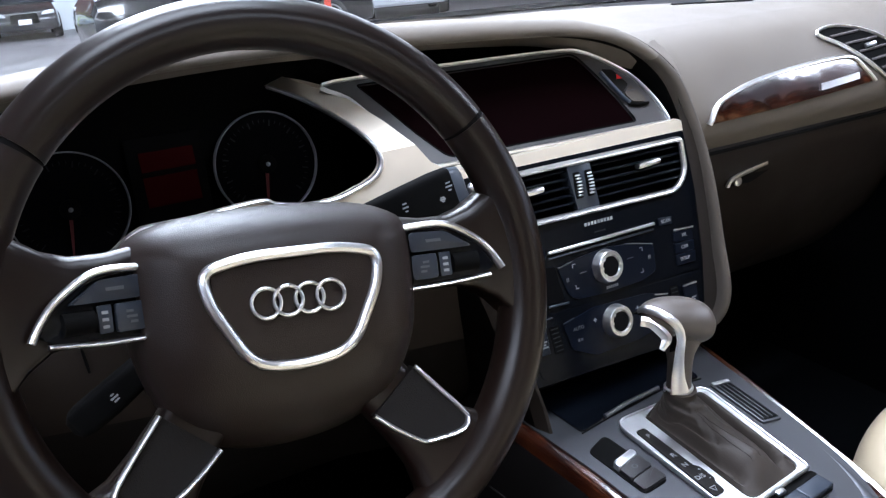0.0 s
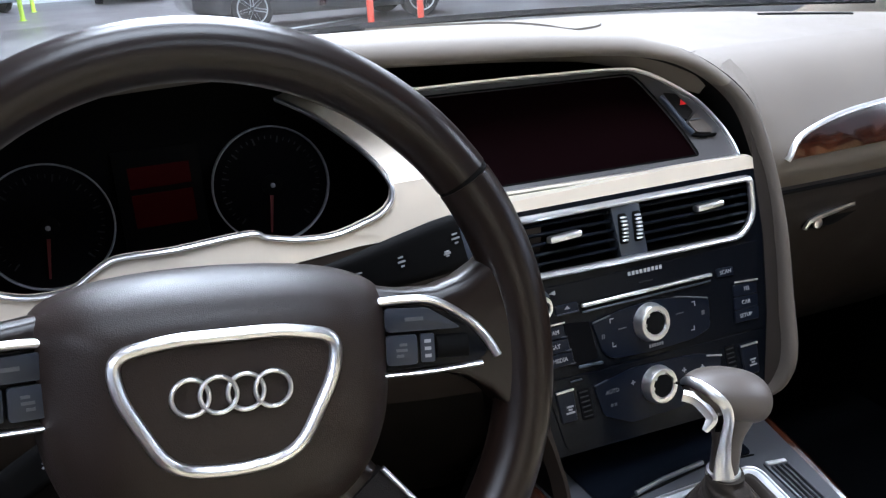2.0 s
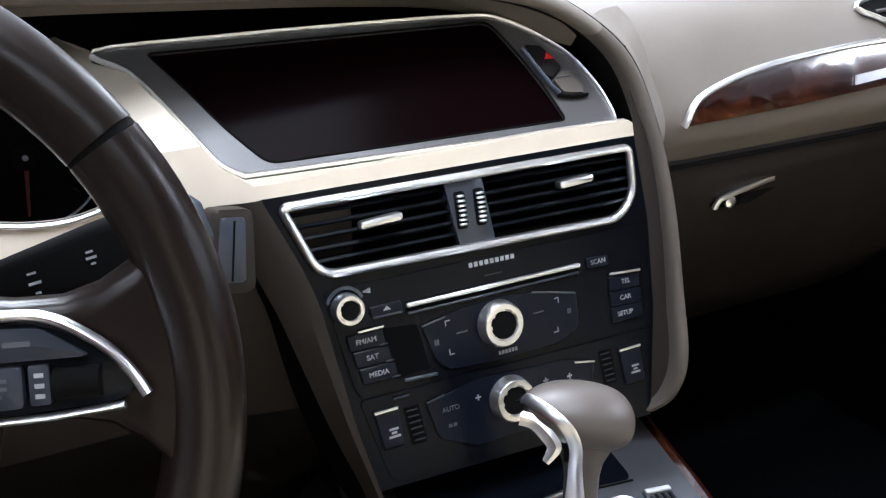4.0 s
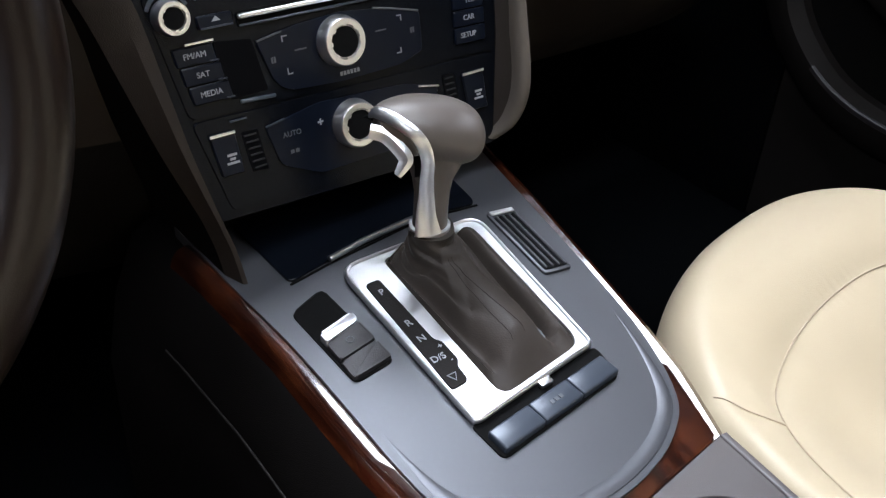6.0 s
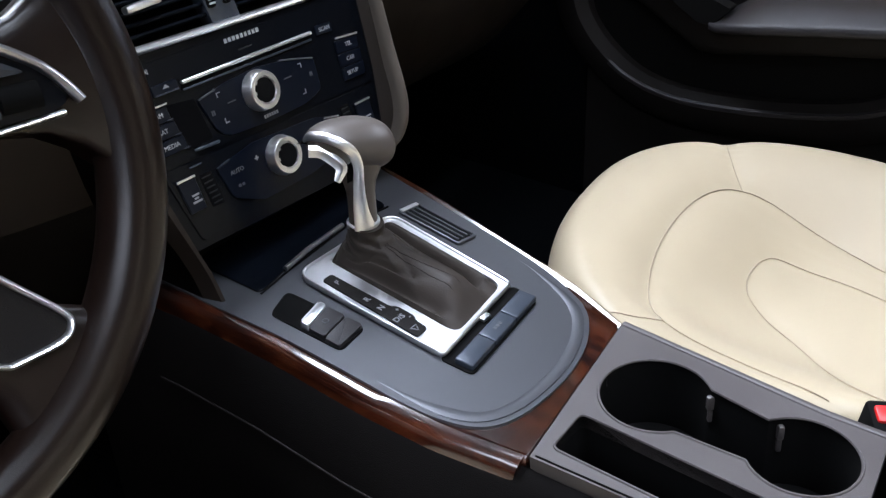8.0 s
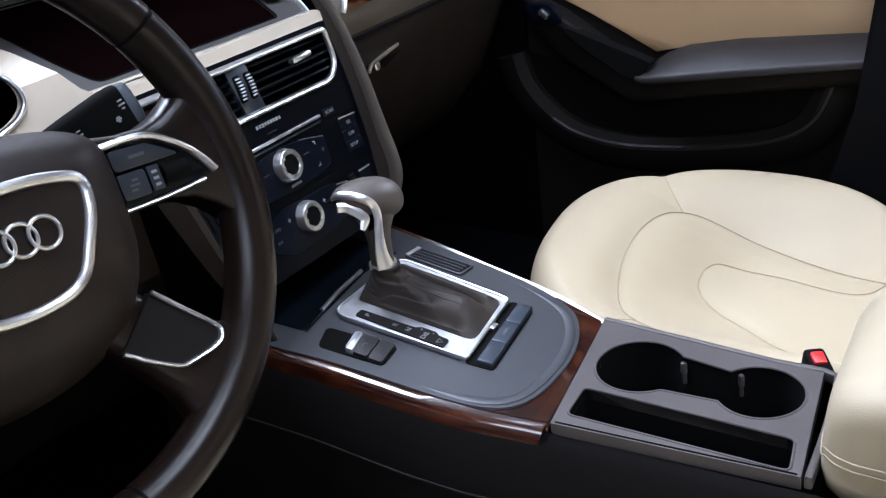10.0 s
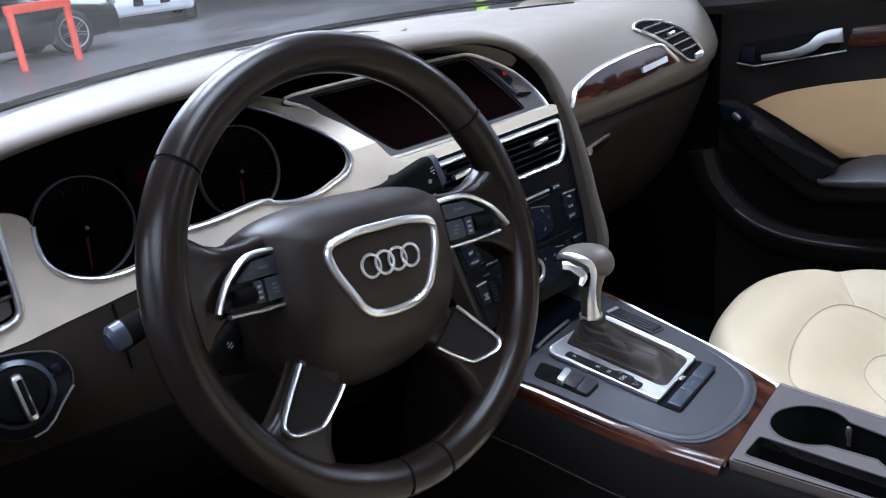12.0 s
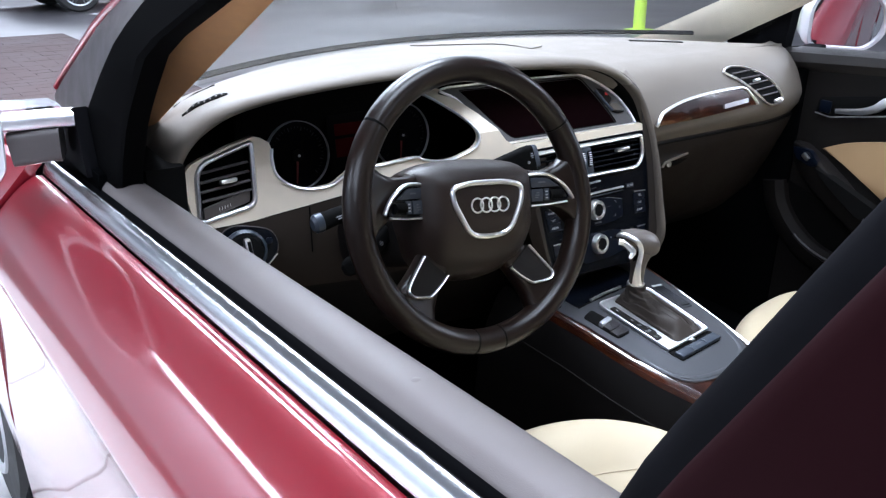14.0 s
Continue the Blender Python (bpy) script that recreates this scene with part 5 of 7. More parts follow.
# wood surround: left flank, rear band and right strip
rings = []
for k in range(28):
    y = -0.318 + 0.345 * k / 27
    l = left_edge(y)
    drop = np.interp(y, [-0.318, -0.25, -0.1, 0.03], [0.548, 0.552, 0.562, 0.58])
    rings.append([Vector((l + 0.014, y, ZC - 0.004)), Vector((l + 0.004, y, ZC)), Vector((l - 0.003, y, ZC - 0.002)), Vector((l - 0.0075, y, ZC - 0.008)), Vector((l - 0.013, y, ZC - 0.03)), Vector((l - 0.019, y, drop)), Vector((l - 0.015, y, drop - 0.004)), Vector((l + 0.0, y, 0.590))])
console_wood = sloped(thing("console_wood_trim", "glossy burl walnut trim wrapped round the console", "trim"), CT)
part("left_flank", loft(rings), M_WOOD, console_wood)
rings = []
for k in range(20):
    y = -0.300 + 0.335 * k / 19
    r = right_edge(y)
    rings.append([Vector((r - 0.012, y, ZC - 0.004)), Vector((r - 0.003, y, ZC)), Vector((r + 0.003, y, ZC - 0.004)), Vector((r + 0.008, y, ZC - 0.03)), Vector((r, y, 0.588))])
part("right_strip", loft(rings), M_WOOD, console_wood)
PANEL_O = [Vector((p.x, p.y)) for p in catmull([(-0.124, 0.05, 0), (-0.116, -0.025, 0), (-0.106, -0.10, 0), (-0.1015, -0.16, 0), (-0.0985, -0.215, 0), (-0.093, -0.252, 0), (-0.079, -0.281, 0), (-0.052, -0.2955, 0), (-0.009, -0.300, 0), (0.027, -0.2965, 0),
                                                 (0.060, -0.285, 0), (0.086, -0.263, 0), (0.106, -0.212, 0), (0.119, -0.143, 0), (0.130, -0.064, 0), (0.145, 0.05, 0)], 5)]
BAND = [Vector((left_edge(-0.320) + 0.002, -0.320)), Vector((right_edge(-0.30) - 0.002, -0.300)), Vector((0.104, -0.240)), Vector((0.075, -0.20)), Vector((-0.08, -0.20)), Vector((-0.095, -0.215))]
part("rear_band", prism(BAND, 0.598, ZC - 0.001, bevel=0.003), M_WOOD, console_wood)
part("panel", prism(PANEL_O, 0.600, ZC + 0.0015, CT, 0.0015), M_GREYPANEL, console, "grey metallic panel", False)
RAISE = [Vector((p.x * 0.93 + 0.0, (p.y + 0.15) * 0.94 - 0.15, 0)) for p in PANEL_O if p.y < -0.185]
part("raised_lip", sweep([CT @ Vector((p.x, p.y, ZC + 0.0015)) for p in RAISE], strip_profile(0.010, 0.0012), (0, 0, 1), scale=[max(0.05, min(1, k / 8, (len(RAISE) - 1 - k) / 8)) for k in range(len(RAISE))]), M_GREYPANEL, console, "softly raised rim of the panel")

seam = [Vector((left_edge(y) - 0.0365, y, deck(y) - 0.0625)) for y in [0.0 - 0.31 * k / 16 for k in range(17)]] + [Vector((-0.120, -0.335, 0.534)), Vector((-0.116, -0.36, 0.545)), Vector((-0.112, -0.42, 0.552)), Vector((-0.110, -0.54, 0.557))]
part("side_seam", sweep(seam, circle(0.0010, 6), (0, 0, 1)), M_LOWER, console, "thin seam along the side")

# storage lid ahead of the lever
lid = sloped(thing("ashtray_lid", "dark storage lid with a chrome grip edge", "lid"), CT)
part("lid", prism(rounded([(-0.080, -0.048), (-0.046, -0.041), (0.04, -0.031), (0.091, -0.038), (0.095, 0.03), (-0.088, 0.03)], 0.006), ZC, ZC + 0.0032, bevel=0.001), M_PIANO, lid, "glossy black lid", False)
part("gap", sweep([Vector((x, y, ZC + 0.0020)) for x, y in ((-0.080, -0.0495), (-0.046, -0.0435), (0.040, -0.0335), (0.091, -0.0400))], circle(0.0010, 6), (0, 0, 1)), M_BLACK, lid)
part("grip_edge", sweep([Vector((-0.0450, -0.0420, ZC + 0.005)), Vector((-0.013, -0.0370, ZC + 0.006)), Vector((0.036, -0.0320, ZC + 0.005))], strip_profile(0.0045, 0.0028), (0, -0.5, 0.86)), M_CHROME, lid, "chrome grip edge")

# gear selector
gear = sloped(thing("gear_selector", "automatic gear selector with leather boot on a brushed metal plate", "gear lever"), CT)
PL = rounded([(-0.045, -0.056), (0.078, -0.055), (0.0645, -0.2035), (-0.043, -0.2165)], [0.016, 0.016, 0.006, 0.006], 5)
BO = rounded([(-0.013, -0.062), (0.068, -0.064), (0.0590, -0.1985), (-0.016, -0.2085)], [0.008, 0.010, 0.012, 0.012], 5)
plate = part("plate", sheet(PL, [BO], lambda a, b: Vector((a, b, ZC + 0.006)), (0, 0, -0.005)), M_ALU, gear, "brushed metal plate", False)
part("plate_edge", sweep([Vector((p.x, p.y, ZC + 0.0062)) for p in PL], strip_profile(0.0026, 0.0018), (0, 0, 1), closed=True), M_CHROME, gear)
boot_rings = []
BOF = []
for i in range(len(BO)):
    p, q = Vector(BO[i]), Vector(BO[(i + 1) % len(BO)])
    k = max(1, int((q - p).length / 0.004))
    BOF += [p.lerp(q, j / k) for j in range(k)]
NECK = Vector((0.0105, -0.087))
for i in range(41):
    t = i / 40
    z = np.interp(t, [0, 0.05, 0.14, 0.30, 0.5, 0.68, 0.80, 0.9, 0.97, 1.0], [0.003, 0.012, 0.016, 0.018, 0.021, 0.025, 0.030, 0.036, 0.041, 0.045]) + ZC
    ring = []
    for p in BOF:
        d = p - NECK
        a = math.atan2(d.y, d.x)
        c = NECK + Vector((0.0160 * math.cos(a), 0.0150 * math.sin(a)))
        q = p.lerp(c, min(1.0, t * 1.10) ** 0.72)
        xc = 0.0185 + 0.05 * (q.y + 0.13)
        lat = (q.x - xc) / 0.037
        mask = min(1, t * 8) * max(0.0, 1 - t * 1.05)
        crease = 1.6 * (0.0085 * math.exp(-(lat / 0.4) ** 2) - 0.0135 * math.exp(-((lat - 0.72) / 0.14) ** 2) - 0.0075 * math.exp(-((lat + 0.72 + 0.25 * (q.y + 0.13) * 6) / 0.15) ** 2))
        wrinkle = 0.0011 * math.sin(4 * a + 38 * t) * math.exp(-((t - 0.85) / 0.14) ** 2)
        # slack folds running from the neck into the sides
        fold = -0.0030 * math.exp(-((t - 0.55) / 0.26) ** 2) * (max(0.0, math.sin(7.5 * lat + 9 * t + 0.6)) ** 3 + 0.6 * max(0.0, math.sin(13 * lat - 14 * t)) ** 4) * min(1, abs(lat) * 2.5)
        ring.append(Vector((q.x, q.y, z + crease * mask + wrinkle + fold)) + Vector((math.cos(a), math.sin(a), 0)) * wrinkle)
    boot_rings.append(ring)
boot = part("boot", loft(boot_rings, False, True), M_BOOT, gear, "soft creased leather boot")
for x0 in (0.007, 0.021):
    j = min(range(len(BOF)), key=lambda k: abs(BOF[k].x - x0) + (1 if BOF[k].y > -0.19 else 0))
    part("boot_stitch", sweep([boot_rings[i][j] + Vector((0, 0, 0.0002)) for i in range(4, 34)], circle(0.0003, 6), (0, 0, 1)), M_UNDER, boot, "dark seam")


def upright(b):
    """Lever parts, drawn upright in the car, brought into the sloping plate's own frame."""
    b.transform(CT.inverted())
    return b


# leather handle: stem and knob flow into one another
rings = []
for z, cx, cy, rx, ry in ((0.652, 0.0105, -0.0885, 0.0125, 0.0125), (0.668, 0.0110, -0.0885, 0.0120, 0.0120), (0.684, 0.0120, -0.088, 0.0122, 0.0122), (0.694, 0.0130, -0.087, 0.0140, 0.0140), (0.702, 0.0155, -0.0855, 0.0185, 0.0165), (0.710, 0.0180, -0.084, 0.0235, 0.0190), (0.718, 0.0190, -0.083, 0.0260, 0.0205)):
    rings.append([Vector((cx + rx * math.cos(a), cy + ry * math.sin(a), z)) for a in [2 * math.pi * k / 24 for k in range(24)]])
part("stem", upright(loft(rings)), M_KNOB, gear, "leather-wrapped stem")
KM = axes(Vector((0.024, -0.083, 0.725)), Vector((0.955, -0.25, -0.16)).normalized(), Vector((0.25, 0.968, 0.0)).normalized(), Vector((0.155, -0.04, 0.987)).normalized())
knob_line = catmull([(-0.0485, 0.009, 0.006), (-0.046, 0.0125, 0.0095), (-0.039, 0.0185, 0.0135), (-0.029, 0.0240, 0.0175), (-0.016, 0.0268, 0.0205), (-0.002, 0.0262, 0.0218), (0.010, 0.0240, 0.0210), (0.019, 0.0200, 0.0180), (0.0245, 0.0145, 0.0130), (0.0272, 0.0080, 0.0072), (0.0280, 0.0015, 0.0015)], 4)
rings = []
for p in knob_line:
    dz = float(np.interp(p.x, [-0.0485, -0.03, 0.0, 0.028], [0.006, 0.003, -0.001, -0.005]))
    rings.append([KM @ Vector((p.x, p.y * math.cos(a), dz + p.z * math.sin(a))) for a in [2 * math.pi * k / 32 for k in range(32)]])
part("knob", upright(loft(rings)), M_KNOB, gear, "smooth rounded grey-brown knob")
FR = catmull([(-0.0205, -0.064, 0.740), (-0.0215, -0.074, 0.7452), (-0.017, -0.091, 0.7445), (-0.0095, -0.1035, 0.736), (-0.0042, -0.1050, 0.721), (-0.0020, -0.1015, 0.703), (0.0000, -0.0985, 0.687), (0.0005, -0.0980, 0.672), (0.0015, -0.0995, 0.658)], 6)
part("front_shield", upright(sweep(FR, [(-0.0036, -0.0016), (0.0036, -0.0016), (0.0041, 0.0), (0.0028, 0.0010), (0, 0.0014), (-0.0028, 0.0010), (-0.0041, 0.0)], [Vector((-0.5, -0.45, 0.75)).lerp(Vector((-0.45, -0.9, 0.0)), min(1, k / 26)) for k in range(len(FR))], scale=[float(np.interp(k, [0, 6, 18, 26, 34, 42, 48], [0.8, 1.0, 1.05, 1.05, 1.25, 1.7, 2.3])) for k in range(len(FR))])), M_CHROME, gear, "curved chrome front shield")
part("stem_ring", upright(lathe([(0.0128, 0.0), (0.0145, 0.0006), (0.0145, 0.0065), (0.0128, 0.0072)], Matrix.Translation((0.0105, -0.0885, 0.651)), 28)), M_CHROME, gear, "chrome ring at the foot of the stem")
part("trigger_well", upright(loft([[FR[k] + Vector((0.0015, 0.0015, -0.002)), FR[k] + Vector((-0.0005, 0.014, -0.010)), FR[k] + Vector((0.012, 0.014, -0.006))] for k in range(4, 30, 3)])), M_BLACK, gear, "black hollow behind the trigger")
TRG = catmull([(-0.03, -0.078, 0.736), (-0.023, -0.084, 0.734), (-0.019, -0.091, 0.729), (-0.016, -0.098, 0.722), (-0.019, -0.099, 0.717), (-0.023, -0.099, 0.712)], 5)
part("release_button", upright(sweep(TRG, [(-0.0046, -0.0014), (0.0046, -0.0014), (0.0048, 0.0004), (0.0006, 0.0012), (-0.0010, 0.0022), (-0.0048, 0.0012)], (-0.45, -0.7, 0.5), scale=[float(np.interp(k, [0, 15, 20, 25], [1.0, 1.0, 0.8, 0.5])) for k in range(len(TRG))])), M_CHROME, gear, "chrome release trigger")
GATE = rounded([(-0.0380, -0.080), (-0.0268, -0.080), (-0.0262, -0.147), (-0.0225, -0.151), (-0.0225, -0.170), (-0.0262, -0.174), (-0.0270, -0.187), (-0.0405, -0.188), (-0.0395, -0.15)], 0.003, 3)
gate = part("gate_strip", prism(GATE, ZC + 0.005, ZC + 0.0075), M_LOWER, gear, "dark strip with gear letters", False)
GM = axes(Vector((0, 0, ZC + 0.0077)), (1, 0, 0), (0, 1, 0), (0, 0, 1))
for word, x, y, size in (("P", -0.0322, -0.0925, 0.0078), ("R", -0.0325, -0.1268, 0.0078), ("N", -0.0328, -0.1428, 0.0078), ("D/S", -0.0332, -0.1625, 0.0074), ("+", -0.0262, -0.1545, 0.006), ("-", -0.0262, -0.1675, 0.006)):
    part("gear_letter", text_mesh(word, size, GM @ Matrix.Translation((x, y, 0))), M_WHITE, gate, "", False)
part("gear_arrow", sweep([GM @ Vector((a, b, 0.0002)) for a, b in ((-0.0372, -0.1778), (-0.0306, -0.1778), (-0.0339, -0.1838))], circle(0.0004, 6), (0, 0, 1), closed=True), M_WHITE, gate, "hollow white arrow", False)

# parking brake switch
pbs = sloped(thing("parking_brake_switch", "electric parking brake switch in a black well", "switch"), CT)
part("well", prism(rounded([(-0.0935, -0.0755), (-0.0635, -0.0635), (-0.0555, -0.1460), (-0.0875, -0.1500)], 0.006), ZC, ZC + 0.0026, bevel=0.001), M_BLACK, pbs)
part("lever_edge", prism(rounded([(-0.0885, -0.1060), (-0.0605, -0.0990), (-0.0600, -0.1075), (-0.0880, -0.1150)], 0.002), ZC + 0.002, ZC + 0.009, bevel=0.002), M_ALU, pbs, "bright front edge")
part("button", prism(rounded([(-0.0880, -0.1145), (-0.0595, -0.1070), (-0.0580, -0.1260), (-0.0875, -0.1315)], 0.002), ZC + 0.002, ZC + 0.007, bevel=0.0015), M_ARM, pbs)
part("button", prism(rounded([(-0.0875, -0.1325), (-0.0580, -0.1270), (-0.0565, -0.1440), (-0.0870, -0.1480)], 0.002), ZC + 0.002, ZC + 0.006, bevel=0.0015), M_ARM, pbs)
part("symbol", sweep([Vector((-0.0735 + 0.0026 * math.cos(2 * math.pi * q / 16), -0.1195 + 0.0026 * math.sin(2 * math.pi * q / 16), ZC + 0.0072)) for q in range(16)], circle(0.0004, 6), (0, 0, 1), closed=True), M_DIMWHITE, pbs)

# stop button strip behind the plate
strip = sloped(thing("button_strip", "dark blue-grey button strip behind the gear plate", "switch"), CT)
part("well", prism(rounded([(-0.045, -0.214), (0.0675, -0.204), (0.0635, -0.2325), (-0.0425, -0.2445)], 0.005), ZC, ZC + 0.0028, bevel=0.001), M_BLACK, strip)
SBM = axes(Vector((0.0110, -0.2285, ZC + 0.004)), Vector((0.9945, 0.1045, 0)), Vector((-0.1045, 0.9945, 0)), (0, 0, 1))
for k in (-1, 0, 1):
    part("button", box(0.0346 * k, 0, 0, 0.0344, 0.0165, 0.008, SBM, 0.0016, 3), M_BLUEKEY, strip)
part("print", join(*[box(0.004 * q - 0.004, 0, 0.0042, 0.0026, 0.003, 0.0003, SBM) for q in range(3)]), M_DIMWHITE, strip, "", False)
part("chrome_tab", box(0.0155, -0.2125, ZC + 0.005, 0.010, 0.006, 0.004, bevel=0.001), M_CHROME, strip)

# air grille beside the plate
grille = sloped(thing("console_grille", "small slotted grille in a metal frame", "grille"), CT)
GRM = axes(Vector((0.0985, -0.0945, ZC + 0.002)), Vector((0.985, -0.17, 0)), Vector((0.06, 0.998, 0)), (0, 0, 1))
part("frame", prism(rounded([(-0.0120, -0.0395), (0.0120, -0.0395), (0.0120, 0.0395), (-0.0120, 0.0395)], 0.004), -0.002, 0.002, GRM, 0.001), M_GREYPANEL, grille)
part("opening", prism(rounded([(-0.0098, -0.0365), (0.0098, -0.0365), (0.0098, 0.0315), (-0.0098, 0.0315)], 0.002), 0.0015, 0.0024, GRM), M_BLACK, grille)
for k in range(4):
    part("bar", box(-0.0081 + 0.0054 * k, -0.0025, 0.003, 0.0024, 0.066, 0.003, GRM, 0.0008, 1), M_GREYPANEL, grille)
part("grille_edge", box(0, 0.0355, 0.003, 0.021, 0.005, 0.002, GRM, 0.0008, 1), M_ALU, grille)

# cup holder tray
tray = sloped(thing("cup_holder_tray", "grey-brown console tray with two cup wells and a card slot", "cup holder"), TT)
TR = [Vector((-0.0810, -0.3215)), Vector((0.0885, -0.2990)), Vector((0.0750, -0.400)), Vector((0.0640, -0.512)), Vector((-0.0745, -0.524)), Vector((-0.078, -0.42))]
C1, R1, C2, R2 = Vector((0.0225, -0.3625)), 0.0412, Vector((0.0180, -0.4700)), 0.0370
WELL = [C1 + R1 * Vector((math.cos(a), math.sin(a))) for a in [radians(-50 + 275 * k / 30) for k in range(31)]]
WELL += [C2 + R2 * Vector((math.cos(a), math.sin(a))) for a in [radians(131 + 283 * k / 30) for k in range(31)]]
SLOT = rounded([(-0.0655, -0.3290), (-0.0240, -0.3275), (-0.0330, -0.5110), (-0.0715, -0.5155)], 0.007, 4)
part("deck", sheet(TR, [WELL, SLOT], lambda a, b: Vector((a, b, ZC)), (0, 0, -0.012)), M_TRAY, tray, "", False)
part("cup_well", loft([[Vector((p.x, p.y, ZC - 0.001)) for p in WELL], [Vector((0.02 + (p.x - 0.02) * 0.96, p.y, 0.55)) for p in WELL]], False, True), M_BLACK, tray, "black cup wells")
part("card_slot", loft([[Vector((p.x, p.y, ZC - 0.001)) for p in SLOT], [Vector((p.x, p.y, 0.56)) for p in SLOT]], False, True), M_BLACK, tray, "black card slot")
for loop in (WELL, SLOT):
    part("well_edge", sweep([Vector((p.x, p.y, ZC)) for p in loop], circle(0.0012, 6), (0, 0, 1), closed=True), M_TRAY, tray, "softly rounded edge")
part("side_rim", sweep([Vector((x, y, ZC - 0.0015)) for x, y in ((0.0890, -0.300), (0.0760, -0.400), (0.0665, -0.470), (0.0650, -0.512), (0.060, -0.5235), (0.030, -0.5270), (-0.030, -0.5290), (-0.0745, -0.5290))], rounded([(-0.003, -0.008), (0.003, -0.008), (0.003, 0.003), (-0.003, 0.003)], 0.002, 3), (0, 0, 1)), M_TRAY, tray, "raised outer rim")
part("rim_gap", sweep([Vector((x, y, ZC + 0.0003)) for x, y in ((-0.0785, -0.325), (-0.0760, -0.42), (-0.0725, -0.521))], circle(0.0008, 6), (0, 0, 1)), M_BLACK, tray)
for x, y, turn in ((-0.0120, -0.3440, 30), (0.0490, -0.3945, -40), (0.0460, -0.4460, 45), (0.0140, -0.5055, 5)):
    cm = Matrix.Translation((x, y, ZC - 0.012)) @ Matrix.Rotation(radians(turn), 4, "Z")
    part("clip", join(box(0, 0, 0, 0.008, 0.005, 0.013, cm, 0.002), box(0, 0.0, -0.012, 0.005, 0.004, 0.012, cm, 0.0015)), M_TRAY, tray, "small grey cup clip")

armrest = thing("armrest_box", "cream leather armrest box with a double-stitched edge", "armrest")
rings = []
for y, s, z0, z1 in ((-0.5300, 0.62, 0.592, 0.640), (-0.5325, 0.80, 0.582, 0.655), (-0.539, 0.91, 0.576, 0.666), (-0.551, 0.975, 0.572, 0.676), (-0.575, 1.0, 0.57, 0.684), (-0.65, 1.0, 0.57, 0.69), (-0.85, 1.0, 0.57, 0.70), (-0.87, 0.8, 0.6, 0.68)):
    c = rounded([(0.025 - 0.095 * s, z0), (0.025 + 0.085 * s, z0), (0.025 + 0.085 * s, z1), (0.025 - 0.095 * s, z1)], 0.026, 6)
    rings.append([Vector((p.x, y, p.y)) for p in c])
part("pad", loft(rings), M_CREAMARM, armrest)
for dz in (0.0, 0.007):
    rail = catmull([(-0.0715, -0.80, 0.622 + dz), (-0.0715, -0.585, 0.617 + dz), (-0.0685, -0.552, 0.615 + dz), (-0.0595, -0.5375, 0.614 + dz), (-0.045, -0.5310, 0.613 + dz), (0.03, -0.5295, 0.613 + dz), (0.07, -0.5310, 0.613 + dz)], 6)
    part("stitching", sweep(rail, circle(0.0007, 6), (0, 0, 1)), M_SEAM, armrest, "stitched seam")


